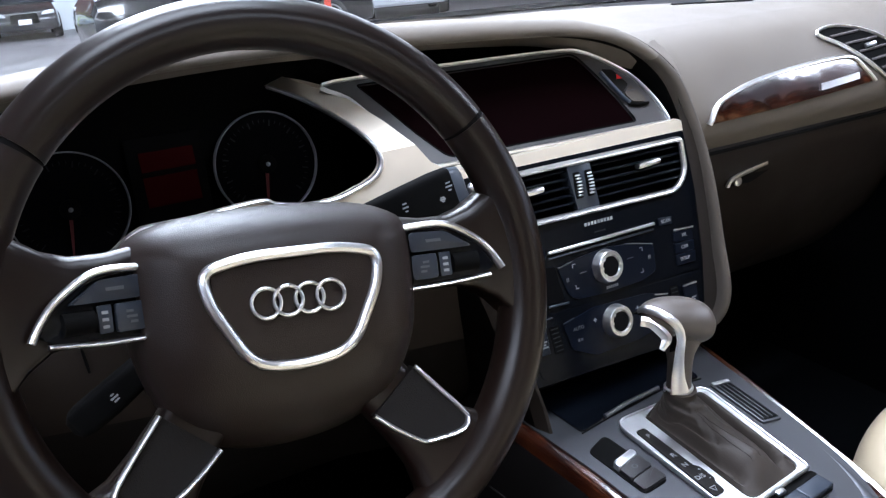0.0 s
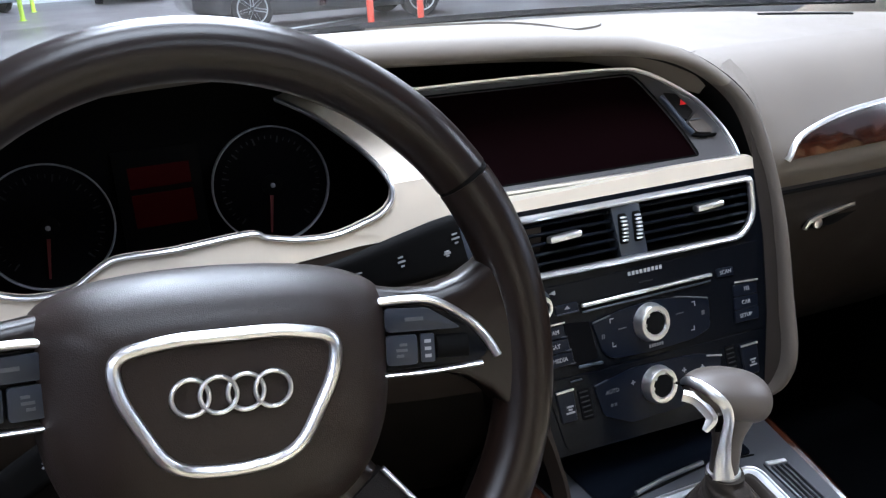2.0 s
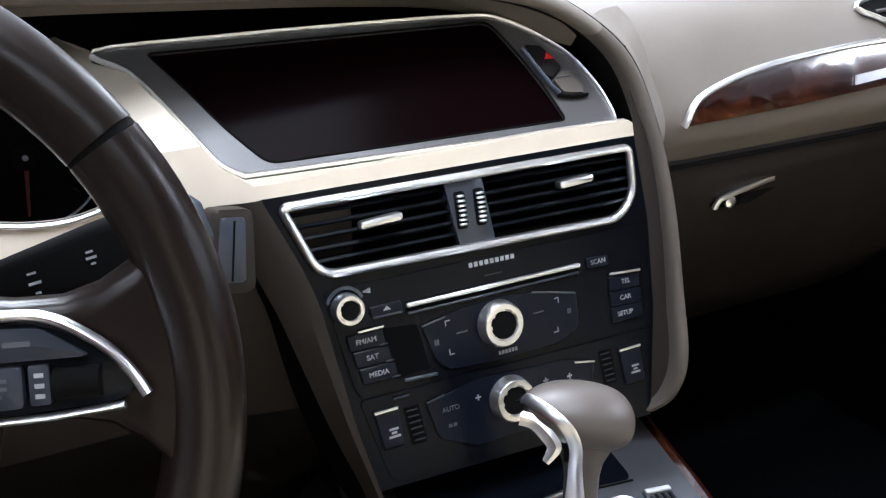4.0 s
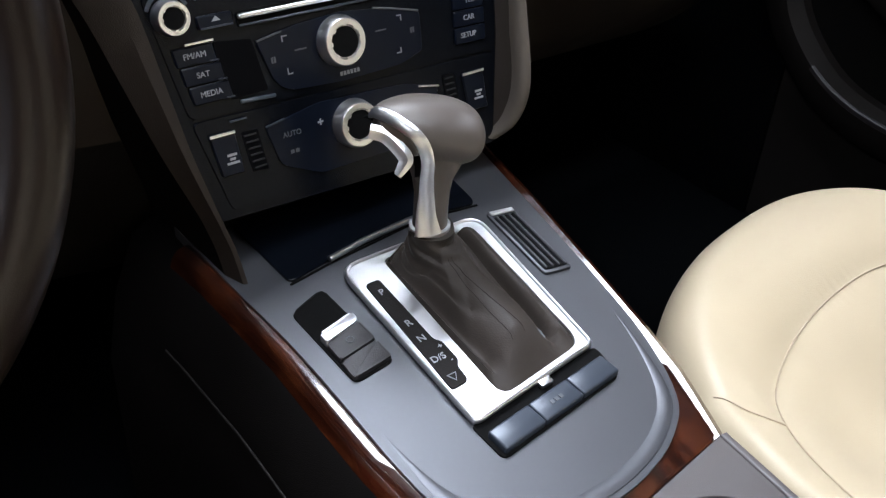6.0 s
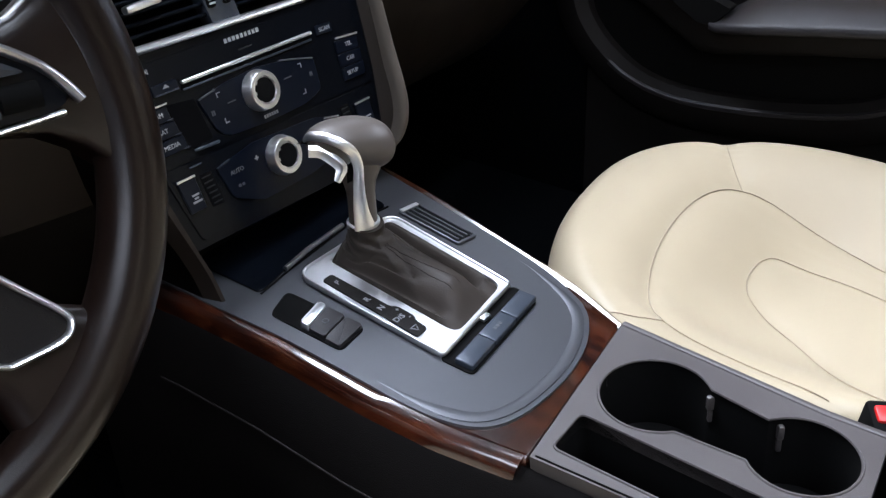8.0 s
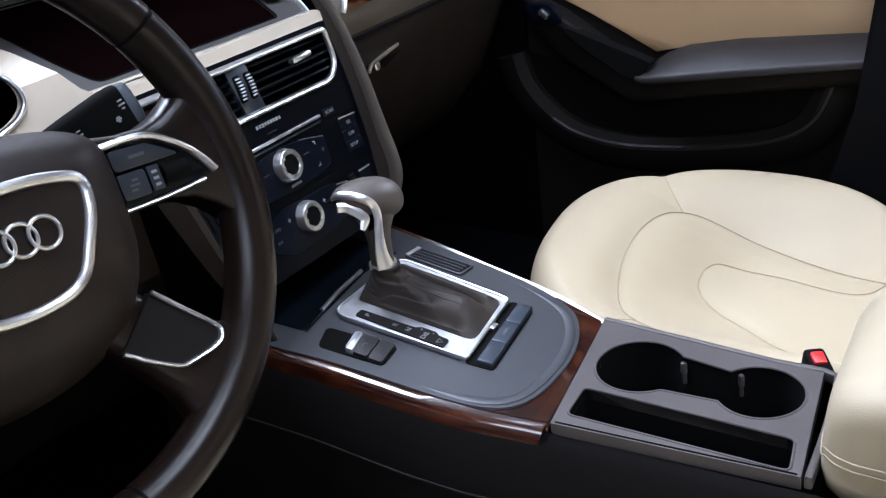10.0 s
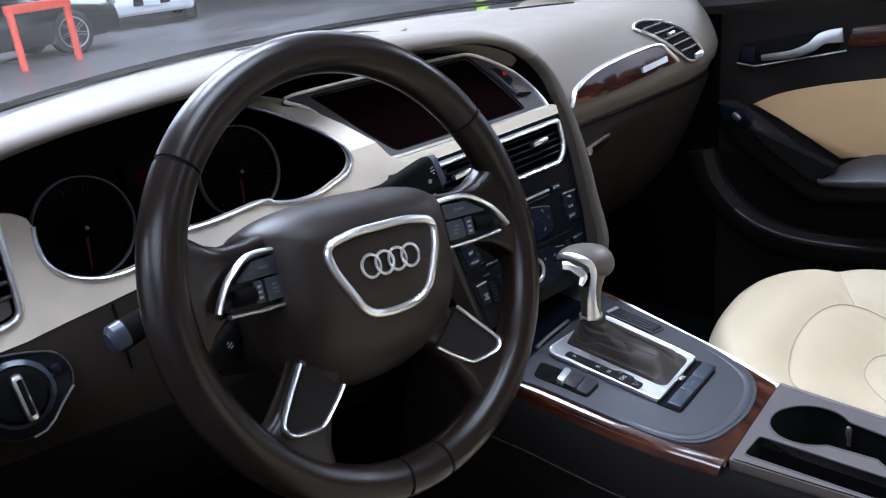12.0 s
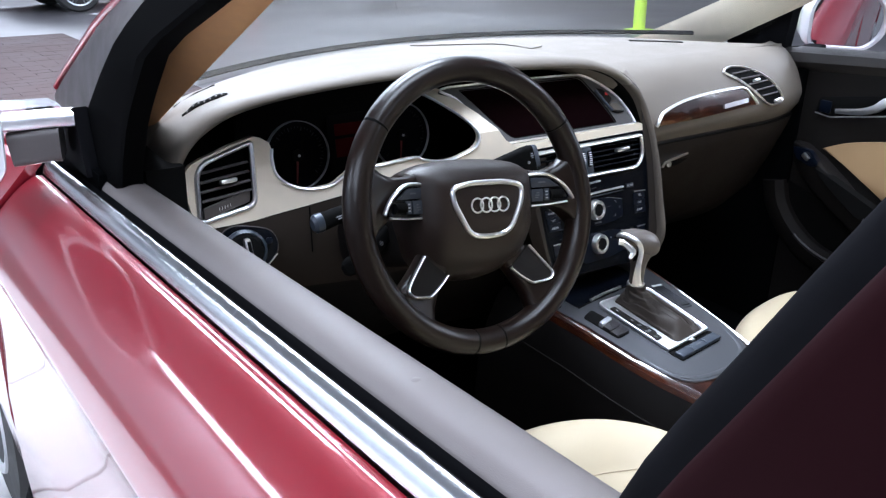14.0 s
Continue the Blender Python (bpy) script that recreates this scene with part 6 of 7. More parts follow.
# ---- seats ----
def seat(name, label, cx, base_z, s, dy=0.0, skew=0.0):
    """A leather seat; s mirrors it. The cushion is a padded top with seams pressed in."""
    t = thing(name, label, "car seat", "front seats")
    hw, y0, y1 = 0.259, -0.0728, -0.62

    arch = [(-0.212, -0.45), (-0.210, -0.382), (-0.196, -0.312), (-0.173, -0.267), (-0.145, -0.243), (-0.096, -0.222), (-0.033, -0.210), (0.042, -0.209), (0.101, -0.221), (0.126, -0.244), (0.133, -0.279), (0.123, -0.342), (0.102, -0.423), (0.088, -0.494), (0.082, -0.62)]
    pad2 = [(-0.125, -0.50), (-0.112, -0.443), (-0.076, -0.382), (-0.048, -0.333), (-0.025, -0.309), (0.005, -0.301), (0.041, -0.304), (0.058, -0.323), (0.058, -0.39), (0.046, -0.461), (0.054, -0.495), (0.083, -0.512)]
    lines = [catmull([(a, b, 0) for a, b in arch], 8), catmull([(a, b, 0) for a, b in pad2], 8)]
    lines += [catmull([(0.127, -0.244, 0), (0.150, -0.226, 0), (0.185, -0.205, 0), (0.225, -0.186, 0)], 4), catmull([(-0.222, -0.205, 0), (-0.210, -0.224, 0), (-0.202, -0.254, 0), (-0.181, -0.279, 0)], 4)]
    pts = np.array([(p.x, p.y) for l in lines for p in l])

    def ease(v):
        v = max(0.0, min(1.0, v))
        return v * v * (3 - 2 * v)

    def top(x, y):
        d = np.min(np.hypot(pts[:, 0] - x, pts[:, 1] - y))
        z = 0.014 - 0.066 * (1 - ease((abs(x) - 0.09) / 0.14)) * (1 - ease((y + 0.36) / 0.22))
        z -= 0.0022 * math.exp(-(d / 0.010) ** 2) + 0.0042 * math.exp(-(d / 0.026) ** 2)
        Y = (y + (bow(x) if y > (y0 + y1) / 2 else 0) - (y0 + y1) / 2) / ((y0 - y1) / 2)
        r = min(1.0, (abs(x / hw) ** 2.326 + min(1, abs(Y)) ** 1.777) ** 0.56)
        e = max(0, (r - 0.84) / 0.16)
        return z - 0.076 * (1 - math.sqrt(max(0, 1 - e * e)))

    def bow(x):
        return (-0.0125 if x < 0 else -0.0223) * abs(x / hw) ** 1.615

    def slant(x, y):
        return skew * x * max(0.0, (y - (y0 + y1) / 2) / ((y0 - y1) / 2))

    b = bmesh.new()
    nu, nv = 150, 130
    yc, hy = (y0 + y1) / 2, (y0 - y1) / 2
    rows = []
    for j in range(nv + 1):
        Y = -math.cos(math.pi * j / nv)
        w = hw * max(0.0, 1 - abs(Y) ** 1.777) ** 0.43
        w = max(w, hw * 0.12)
        row = []
        for i in range(nu + 1):
            u = math.sin(0.5 * math.pi * (-1 + 2 * i / nu)) * 0.5 + 0.5 * (-1 + 2 * i / nu)
            x = w * u
            y = yc + hy * Y
            if Y > 0:
                y -= bow(x)
            row.append(b.verts.new((cx + s * x, y + slant(x, y), base_z + top(x, y))))
        rows.append(row)
    for r0, r1 in zip(rows, rows[1:]):
        for k in range(nu):
            b.faces.new((r0[k], r0[k + 1], r1[k + 1], r1[k]))
    rim = [rows[0][k] for k in range(nu)] + [rows[j][nu] for j in range(nv)] + [rows[nv][k] for k in range(nu, 0, -1)] + [rows[j][0] for j in range(nv, 0, -1)]
    last = rim
    for drop, sc in ((0.07, 0.995), (0.12, 0.96), (0.16, 0.90)):
        nxt = [b.verts.new((cx + (v.co.x - cx) * sc, yc + (v.co.y - yc) * sc, base_z - drop)) for v in rim]
        for k in range(len(rim)):
            b.faces.new((last[k], last[(k + 1) % len(rim)], nxt[(k + 1) % len(rim)], nxt[k]))
        last = nxt
    part("cushion", b, M_CREAM, t, "padded cream leather cushion")
    for l in lines:
        part("seam", sweep([Vector((cx + s * p.x, p.y + slant(p.x, p.y), base_z + top(p.x, p.y) + 0.0010)) for p in l if abs(p.x) < hw * 0.82 and p.y > y1 + 0.03], circle(0.0007, 6), (0, 0, 1)), M_SEAM, t, "pressed seam")
    # backrest
    rings = []
    for z, y, w, d in ((0.50, -0.56, 0.235, 0.07), (0.58, -0.60, 0.25, 0.075), (0.75, -0.665, 0.255, 0.075), (0.95, -0.735, 0.24, 0.065), (1.10, -0.79, 0.20, 0.05), (1.14, -0.81, 0.15, 0.03)):
        c = rounded([(-w, -d), (w, -d), (w, d), (w * 0.55, d * 0.55), (-w * 0.55, d * 0.55), (-w, d)], [0.05, 0.05, 0.04, 0.05, 0.05, 0.04], 5)
        rings.append([Vector((cx + p.x, y - 0.09 + p.y, z)) for p in c])
    part("backrest", loft(rings), M_CREAM, t, "cream leather backrest")
    part("base", box(cx, -0.36, base_z - 0.21, 0.44, 0.42, 0.12, bevel=0.02), M_LOWER, t, "dark plastic seat base")
    t.location.y = dy
    return t


seat("passenger_seat", "cream leather passenger seat with pressed seams", 0.383, 0.521, 1, skew=0.157)
seat("driver_seat", "cream leather driver seat with pressed seams", -0.358, 0.55, -1, -0.11)

buckle = thing("seat_belt_buckle", "black seat belt buckle with a red button", "buckle")
BM = axes(Vector((0.106, -0.500, 0.576)), (0.8, 0.5, 0.2), (-0.5, 0.85, 0), (-0.17, -0.1, 0.98))
part("housing", box(0, 0, -0.03, 0.036, 0.020, 0.072, BM, 0.004), M_BLACK, buckle)
part("button", box(0.003, 0, 0.005, 0.015, 0.012, 0.008, BM, 0.002), M_BUCKLE, buckle, "red release button")

# ---- passenger door ----
XD = 0.742
pdoor = thing("passenger_door", "passenger door with tan leather insert and dark armrest", "car door")
DM = axes(Vector((XD, 0, 0)), (0, -1, 0), (0, 0, 1), (-1, 0, 0))   # a: back along the car, b: up, w: towards the cabin


def dp(a, b, w=0.0):
    return DM @ Vector((a, b, w))


INS = catmull([(-0.052, 0.752, 0), (0.00, 0.776, 0), (0.08, 0.797, 0), (0.18, 0.815, 0), (0.30, 0.832, 0), (0.45, 0.848, 0), (0.62, 0.86, 0)], 5)
INSL = [(p.x, p.y) for p in INS] + [(0.66, 0.71), (0.42, 0.700), (0.26, 0.692), (0.16, 0.678), (0.115, 0.668), (0.06, 0.700), (0.0, 0.735)]
part("panel", prism([(-0.22, 0.26), (-0.22, 0.925), (0.0, 0.950), (0.3, 0.985), (0.8, 1.02), (0.8, 0.26)], -0.05, 0.0, DM), M_LOWER, pdoor, "dark taupe door panel", False)
part("shoulder", loft([[dp(a, 0.905 + 0.09 * (a + 0.2), 0.0), dp(a, 0.925 + 0.09 * (a + 0.2), 0.02), dp(a, 0.945 + 0.08 * (a + 0.2), 0.018), dp(a, 0.952 + 0.08 * (a + 0.2), -0.01), dp(a, 0.95 + 0.08 * (a + 0.2), -0.06), dp(a, 0.90, -0.06)] for a in (-0.2, -0.1, 0.0, 0.2, 0.5, 0.8)]), M_DOORTOP, pdoor, "padded shoulder")
part("insert", prism(INSL, -0.004, 0.006, DM, 0.003), M_CREAMDOOR, pdoor, "tan leather insert")
ARM = []
for a, b0, b1, w in ((-0.122, 0.742, 0.750, 0.006), (-0.112, 0.722, 0.757, 0.022), (-0.085, 0.690, 0.757, 0.036), (-0.04, 0.655, 0.735, 0.044), (0.02, 0.622, 0.696, 0.048), (0.075, 0.592, 0.654, 0.052), (0.105, 0.592, 0.640, 0.056), (0.16, 0.602, 0.642, 0.060), (0.25, 0.617, 0.656, 0.062), (0.42, 0.640, 0.676, 0.062), (0.62, 0.655, 0.690, 0.06), (0.75, 0.66, 0.69, 0.05)):
    c = rounded([(b0, 0.0), (b1, 0.0), (b1, w), (b0, w * 0.75)], [0.003, 0.003, 0.010, 0.016], 4)
    ARM.append([dp(a, p.x, p.y) for p in c])
part("armrest", loft(ARM), M_LOWER, pdoor, "dark armrest bracket")
PADR = []
for a, b0, b1, w in ((0.098, 0.634, 0.640, 0.060), (0.112, 0.634, 0.655, 0.070), (0.135, 0.638, 0.670, 0.076), (0.17, 0.643, 0.684, 0.080), (0.25, 0.655, 0.696, 0.082), (0.42, 0.676, 0.709, 0.080), (0.62, 0.690, 0.713, 0.076), (0.75, 0.69, 0.71, 0.06)):
    c = rounded([(b0, 0.0), (b1, 0.0), (b1 - 0.006, w * 0.55), (b0 + 0.012, w), (b0, w)], [0.003, 0.006, 0.02, 0.010, 0.005], 4)
    PADR.append([dp(a, p.x, p.y) for p in c])
part("armrest_pad", loft(PADR), M_ARM, pdoor, "charcoal padded armrest top")
# black plate stands in for the shade in the grip's hollow
part("grip_shade_plate", prism(rounded([(-0.035, 0.722), (0.055, 0.690), (0.125, 0.664), (0.100, 0.640), (0.078, 0.640), (0.0, 0.690)], 0.006), 0.030, 0.0535, DM), M_BLACK, pdoor)
sw = part("switch_cap", prism(rounded([(-0.100, 0.752), (-0.055, 0.752), (-0.030, 0.727), (-0.045, 0.716), (-0.085, 0.727)], 0.008), 0.030, 0.0445, DM, 0.002), M_BUTTON, pdoor, "black switch surround")
part("window_switch", box(-0.062, 0.737, 0.047, 0.018, 0.011, 0.008, DM @ Matrix.Translation((-0.062, 0.737, 0)) @ Matrix.Rotation(radians(-35), 4, "Z") @ Matrix.Translation((0.062, -0.737, 0)), 0.002), M_CHROME, sw, "chrome window switch")
# no hollow here: a flat black sheet gives the pocket's inner shade
part("pocket", prism([(p.x, p.y) for p in catmull([(-0.12, 0.66, 0), (-0.10, 0.60, 0), (-0.045, 0.535, 0), (0.02, 0.515, 0), (0.10, 0.510, 0), (0.22, 0.522, 0), (0.32, 0.547, 0), (0.37, 0.59, 0)], 4)] + [(0.40, 0.64), (0.20, 0.61), (0.06, 0.61)], 0.0, 0.003, DM), M_BLACK, pdoor, "flat black sheet standing in for the shade inside the door pocket", False)
POCK = catmull([(-0.150, 0.655, 0), (-0.135, 0.605, 0), (-0.10, 0.56, 0), (-0.045, 0.520, 0), (0.02, 0.500, 0), (0.10, 0.497, 0), (0.22, 0.510, 0), (0.32, 0.535, 0), (0.37, 0.575, 0), (0.395, 0.65, 0)], 5)
part("pocket_rim", sweep([dp(p.x, p.y, 0.02) for p in POCK], [(-0.03, -0.03), (0.03, -0.03), (0.032, -0.008), (0.016, 0.006), (-0.012, 0.008), (-0.028, -0.004)], (-1, 0, 0)), M_LOWER, pdoor, "rounded rim of the door pocket")
part("pocket_edge", sweep([dp(p.x, p.y + 0.013, 0.0265) for p in POCK if p.x > -0.07], [(-0.004, -0.004), (0.004, -0.004), (0.0045, 0.0), (0.0025, 0.003), (-0.0025, 0.003), (-0.0045, 0.0)], (-1, 0, 0)), M_ARM, pdoor, "thin padded edge of the pocket")
DMH = DM @ Matrix.Translation((0, -0.008, 0))


def dph(a, b, w=0.0):
    return DMH @ Vector((a, b, w))


hb = part("handle_bowl", prism(rounded([(-0.085, 0.835), (-0.08, 0.870), (0.10, 0.905), (0.10, 0.868), (-0.05, 0.832)], 0.010), 0.0, 0.004, DMH, 0.001), M_BLACK, pdoor)
HP = catmull([(-0.035, 0.848, 0.010), (0.02, 0.858, 0.016), (0.055, 0.872, 0.018), (0.075, 0.888, 0.016), (0.105, 0.893, 0.010)], 5)
part("handle", sweep([dph(p.x, p.y, p.z) for p in HP], [(-0.009, -0.004), (0.009, -0.004), (0.009, 0.003), (0, 0.005), (-0.009, 0.003)], (-1, 0, 0), scale=[0.55 + 0.75 * k / 20 for k in range(21)]), M_ALU, hb, "brushed metal door handle")
part("lock_button", box(-0.062, 0.852, 0.006, 0.026, 0.026, 0.006, DMH, 0.002), M_BUTTON, hb)
part("bowl_edge", sweep([dph(p[0], p[1], 0.004) for p in [(-0.085, 0.835), (-0.05, 0.831), (0.03, 0.848), (0.11, 0.866)]], circle(0.0016, 8), (-1, 0, 0)), M_CHROME, hb)
part("wood_strip", prism(rounded([(0.112, 0.872), (0.118, 0.905), (0.5, 0.955), (0.7, 0.96), (0.7, 0.94)], 0.004), -0.002, 0.006, DMH, 0.003), M_WOOD, pdoor, "dark burl wood strip")
part("rear_edge", prism(rounded([(0.428, 0.62), (0.455, 0.98), (0.80, 1.02), (0.80, 0.26), (0.36, 0.26), (0.40, 0.50)], 0.02), -0.03, 0.088, DM, 0.02), M_RUBBER, pdoor, "black rear edge beside the centre pillar")

# ---- driver door: sill seen from inside and out ----
ddoor = thing("driver_door", "closed garnet red driver door with chrome window strip", "car door")
ys = [0.30 - 1.21 * k / 60 for k in range(61)]


def belt(y):
    return 0.912 - 0.062 * y


rings, red, chrome, seal = [], [], [], []
for y in ys:
    b = belt(y)
    rings.append(catmull([(-0.713, y, b - 0.30), (-0.714, y, b - 0.08), (-0.7170, y, b - 0.022), (-0.7235, y, b - 0.006), (-0.734, y, b + 0.002), (-0.749, y, b + 0.0045), (-0.763, y, b + 0.002), (-0.7705, y, b - 0.004), (-0.774, y, b - 0.014), (-0.7755, y, b - 0.06)], 3))
    seal.append([Vector((-0.7700, y, b - 0.0045)), Vector((-0.7760, y, b - 0.012)), Vector((-0.780, y, b - 0.024)), Vector((-0.7845, y, b - 0.022)), Vector((-0.787, y, b - 0.009)), Vector((-0.7895, y, b - 0.005)), Vector((-0.7915, y, b - 0.014))])
    chrome.append([Vector((-0.789, y, b - 0.016)), Vector((-0.789, y, b - 0.003)), Vector((-0.7935, y, b + 0.0005)), Vector((-0.7985, y, b - 0.001)), Vector((-0.804, y, b - 0.008)), Vector((-0.8065, y, b - 0.018))])
    red.append(catmull([(-0.808, y, b - 0.021), (-0.8125, y, b - 0.0205), (-0.820, y, b - 0.0215), (-0.835, y, b - 0.030), (-0.856, y, b - 0.048), (-0.875, y, b - 0.070), (-0.889, y, b - 0.092), (-0.8975, y, b - 0.112), (-0.9000, y, b - 0.1195), (-0.8990, y, b - 0.127), (-0.8955, y, b - 0.16), (-0.8965, y, b - 0.27), (-0.900, y, b - 0.40), (-0.88, y, b - 0.62), (-0.80, y, b - 0.66), (-0.77, y, b - 0.5)], 3))
rings = [r for r in rings if r[0].y < 0.20]
part("inner_sill", loft(rings, ring_closed=False), M_SILL, ddoor, "warm grey inner window sill")
part("window_seal", loft(seal, ring_closed=False), M_RUBBER, ddoor, "black rubber window seal")
part("window_strip", loft(chrome, ring_closed=False), M_POLISH, ddoor, "polished chrome strip")
part("outer_skin", loft(red, ring_closed=False), M_BODYRED, ddoor, "glossy garnet red skin")
part("lock_pin", lathe([(0.004, 0), (0.004, 0.0012), (0.002, 0.002)], Matrix.Translation((-0.750, -0.56, belt(-0.56) + 0.003)), 12), M_SILL, ddoor)
# window frame: rear upright of the door
FRM = catmull([(-0.757, -0.745, 0.90), (-0.757, -0.757, 0.98), (-0.752, -0.806, 1.08), (-0.735, -0.868, 1.2), (-0.68, -0.93, 1.33)], 4)
part("rear_frame", sweep([p + Vector((0, -0.034, 0)) for p in FRM], rounded([(-0.036, -0.02), (0.036, -0.02), (0.036, 0.02), (-0.036, 0.02)], 0.014, 4), (-1, 0, 0.2)), M_RUBBER, ddoor, "black rear window frame")
# red skin of the pillar; its shade is painted on by the dark material
part("rear_frame_skin", sweep([p + Vector((-0.030, -0.075, 0)) for p in FRM], rounded([(-0.05, -0.02), (0.05, -0.02), (0.05, 0.02), (-0.05, 0.02)], 0.014, 4), (-1, 0, 0.2)), M_SHADERED, ddoor, "red pillar panel with its shade painted in, near black")

# ---- car shell ----
shell = thing("saloon_car", "garnet red car body with beige lined pillars and roof", "car")


def pillar(s):
    """Windscreen pillar: cloth lining inside, black frame beside it, painted skin outside."""
    zs = [0.92 + 0.42 * k / 8 for k in range(9)]
    rings = []
    for z in zs:
        q = (z - 0.92) / 0.38
        a = Vector((-0.676 + 0.042 * q, 0.257 - 0.672 * q, z))
        b = Vector((-0.668 - 0.045 * q, 0.300 - 0.70 * q, z))
        n = Vector((0.58, -0.81, 0.0))
        mid = a.lerp(b, 0.5) + n * (0.006 + 0.012 * q)
        ring = [a, a.lerp(mid, 0.5) + n * 0.004, mid, mid.lerp(b, 0.5) + n * 0.004, b, b - n * 0.05, a - n * 0.035 + Vector((-0.012, 0, 0))]
        rings.append([Vector((-s * p.x, p.y, p.z)) if s > 0 else p for p in ring])
    if s > 0:
        # the passenger pillar's broad lining
        rings = []
        for z in [0.90 + 0.44 * k / 8 for k in range(9)]:
            a = Vector((0.665, 0.534 - (z - 0.942) * 2.08, z))
            b = Vector((0.705, 0.36 - (z - 0.93) * 1.85, z))
            n = Vector((-0.95, -0.25, 0.1))
            mid = a.lerp(b, 0.5) + n * 0.014
            rings.append([a, a.lerp(mid, 0.5) + n * 0.004, mid, mid.lerp(b, 0.5) + n * 0.004, b, b + Vector((0.03, 0.02, 0)), a + Vector((0.03, 0.01, 0))])
    # one cloth in two colours: shade painted in on the left, light on the right
    part("pillar_lining", loft(rings), M_PILLARSHADE if s < 0 else M_PILLARLIT, shell, "beige cloth pillar lining")
    if s < 0:
        # black window frame returning towards the lining, thin red edge and grey strip ahead of it
        rings, grey, red = [], [], []
        for k in range(19):
            z = 0.87 + 0.44 * k / 18
            yl = float(np.interp(z, [0.87, 0.90, 0.95, 1.0, 1.05, 1.1, 1.15, 1.2, 1.31], [0.34, 0.31, 0.23, 0.16, 0.09, 0.01, -0.06, -0.15, -0.36]))
            ya = float(np.interp(z, [0.87, 0.93, 1.0, 1.05, 1.1, 1.163, 1.31], [0.075, 0.064, 0.02, -0.03, -0.085, -0.215, -0.49]))
            yb = float(np.interp(z, [0.87, 0.95, 1.0, 1.05, 1.1, 1.15, 1.2, 1.31], [0.24, 0.20, 0.158, 0.108, 0.025, -0.10, -0.21, -0.43]))
            yr = float(np.interp(z, [0.87, 0.965, 1.0, 1.05, 1.1, 1.15, 1.24, 1.31], [0.56, 0.44, 0.37, 0.26, 0.15, 0.05, -0.15, -0.33]))
            lean = max(0.0, (z - 1.1) / 0.21)
            x = -0.764 + 0.07 * lean
            rings.append([Vector((x, yl, z)), Vector((x - 0.002, ya + 0.01, z)), Vector((x + 0.003, ya, z)), Vector((x + 0.030, ya + 0.006, z)), Vector((-0.694 + 0.015 * lean, yb, z)), Vector((-0.694 + 0.015 * lean, yb + 0.03, z)), Vector((x + 0.03, ya + 0.06, z)), Vector((x + 0.02, yl, z))])
            grey.append([Vector((x + 0.004, yl + 0.002, z)), Vector((x + 0.012, yl * 0.5 + yr * 0.5, z)), Vector((x + 0.020, yr, z))])
            red.append(Vector((x + 0.020, yr, z)))
        part("door_frame", loft(rings), M_FRAME, shell, "black front window frame")
        part("pillar_strip", loft([r for r in grey if r[0].z > 0.93], ring_closed=False), M_TRAY, shell, "grey strip along the pillar")
        part("pillar_skin", sweep([p for p in red if p.z > 0.95], circle(0.0058, 10), (s, 0.3, 0.3)), M_BODYRED, shell, "thin red painted pillar edge")
        return
    SAIL = [(0.34, 0.90), (0.34, 0.955), (0.22, 1.045), (0.16, 1.10), (-0.05, 1.205), (-0.30, 1.31), (-0.46, 1.31), (-0.10, 1.165), (0.10, 1.098), (0.170, 1.066), (0.180, 1.03), (0.190, 0.93), (0.190, 0.90)]
    RED = [(0.42, 0.955), (0.30, 1.025), (0.10, 1.13), (-0.08, 1.21), (-0.36, 1.32)]
    m = axes(Vector((s * 0.75, 0, 0)), (0, 1, 0), (0, 0, 1), (1, 0, 0))
    part("door_sail", prism([Vector(p) for p in SAIL], -0.014, 0.014, m, 0.004), M_RUBBER, shell, "black sail panel and window frame", False)
    part("pillar_skin", sweep(catmull([(s * (0.795 - 0.10 * k / 4), p[0], p[1]) for k, p in enumerate(RED)], 4), rounded([(-0.012, -0.012), (0.012, -0.012), (0.012, 0.012), (-0.012, 0.012)], 0.006, 3), (s, 0.3, 0.3)), M_BODYRED, shell, "red painted pillar")


pillar(-1)
pillar(1)
roof = []
for k in range(15):
    y = -0.28 - 1.45 * k / 14
    h = 1.335 + 0.05 * math.sin(math.pi * min(1, (k + 1) / 14)) - 0.04 * (k / 14) ** 2
    roof.append([Vector((x, y, h - 0.22 * (abs(x) / 0.62) ** 4 * 0.35)) for x in [-0.60 + 1.2 * j / 12 for j in range(13)]])


def roof_sheet(lift):
    """The roof with an unseen opening, added to let light in from above."""
    b = loft([[p + Vector((0, 0, lift)) for p in r] for r in roof], ring_closed=False)
    gone = [f for f in b.faces if abs(f.calc_center_median().x) < 0.40 and -0.90 < f.calc_center_median().y < -0.42]
    bmesh.ops.delete(b, geom=gone, context="FACES")
    return b


part("headliner", roof_sheet(0.0), M_HEADLINER, shell, "beige headliner")
part("roof_skin", roof_sheet(0.03), M_BODYRED, shell, "red roof skin")
# glass over the added opening; the roof itself is never in view
added_glass = part("added_roof_glass", loft([[Vector((-0.41 + 0.82 * j / 6, y, 1.405)) for j in range(7)] for y in (-0.40, -0.65, -0.92)], ring_closed=False), M_GLASS, shell, "unseen glass panel added to let light in from above")
added_glass.visible_shadow = False
part("floor_pan", box(0, -0.55, 0.27, 1.50, 2.4, 0.04), M_CARPET, shell, "black carpeted floor")
part("bulkhead", box(0, 0.50, 0.585, 1.46, 0.04, 0.63), M_CARPET, shell, "black bulkhead")
for s in (-1, 1):
    part("kick_panel", box(s * 0.755, 0.33, 0.585, 0.04, 0.42, 0.66), M_CARPET, shell, "black kick panel")
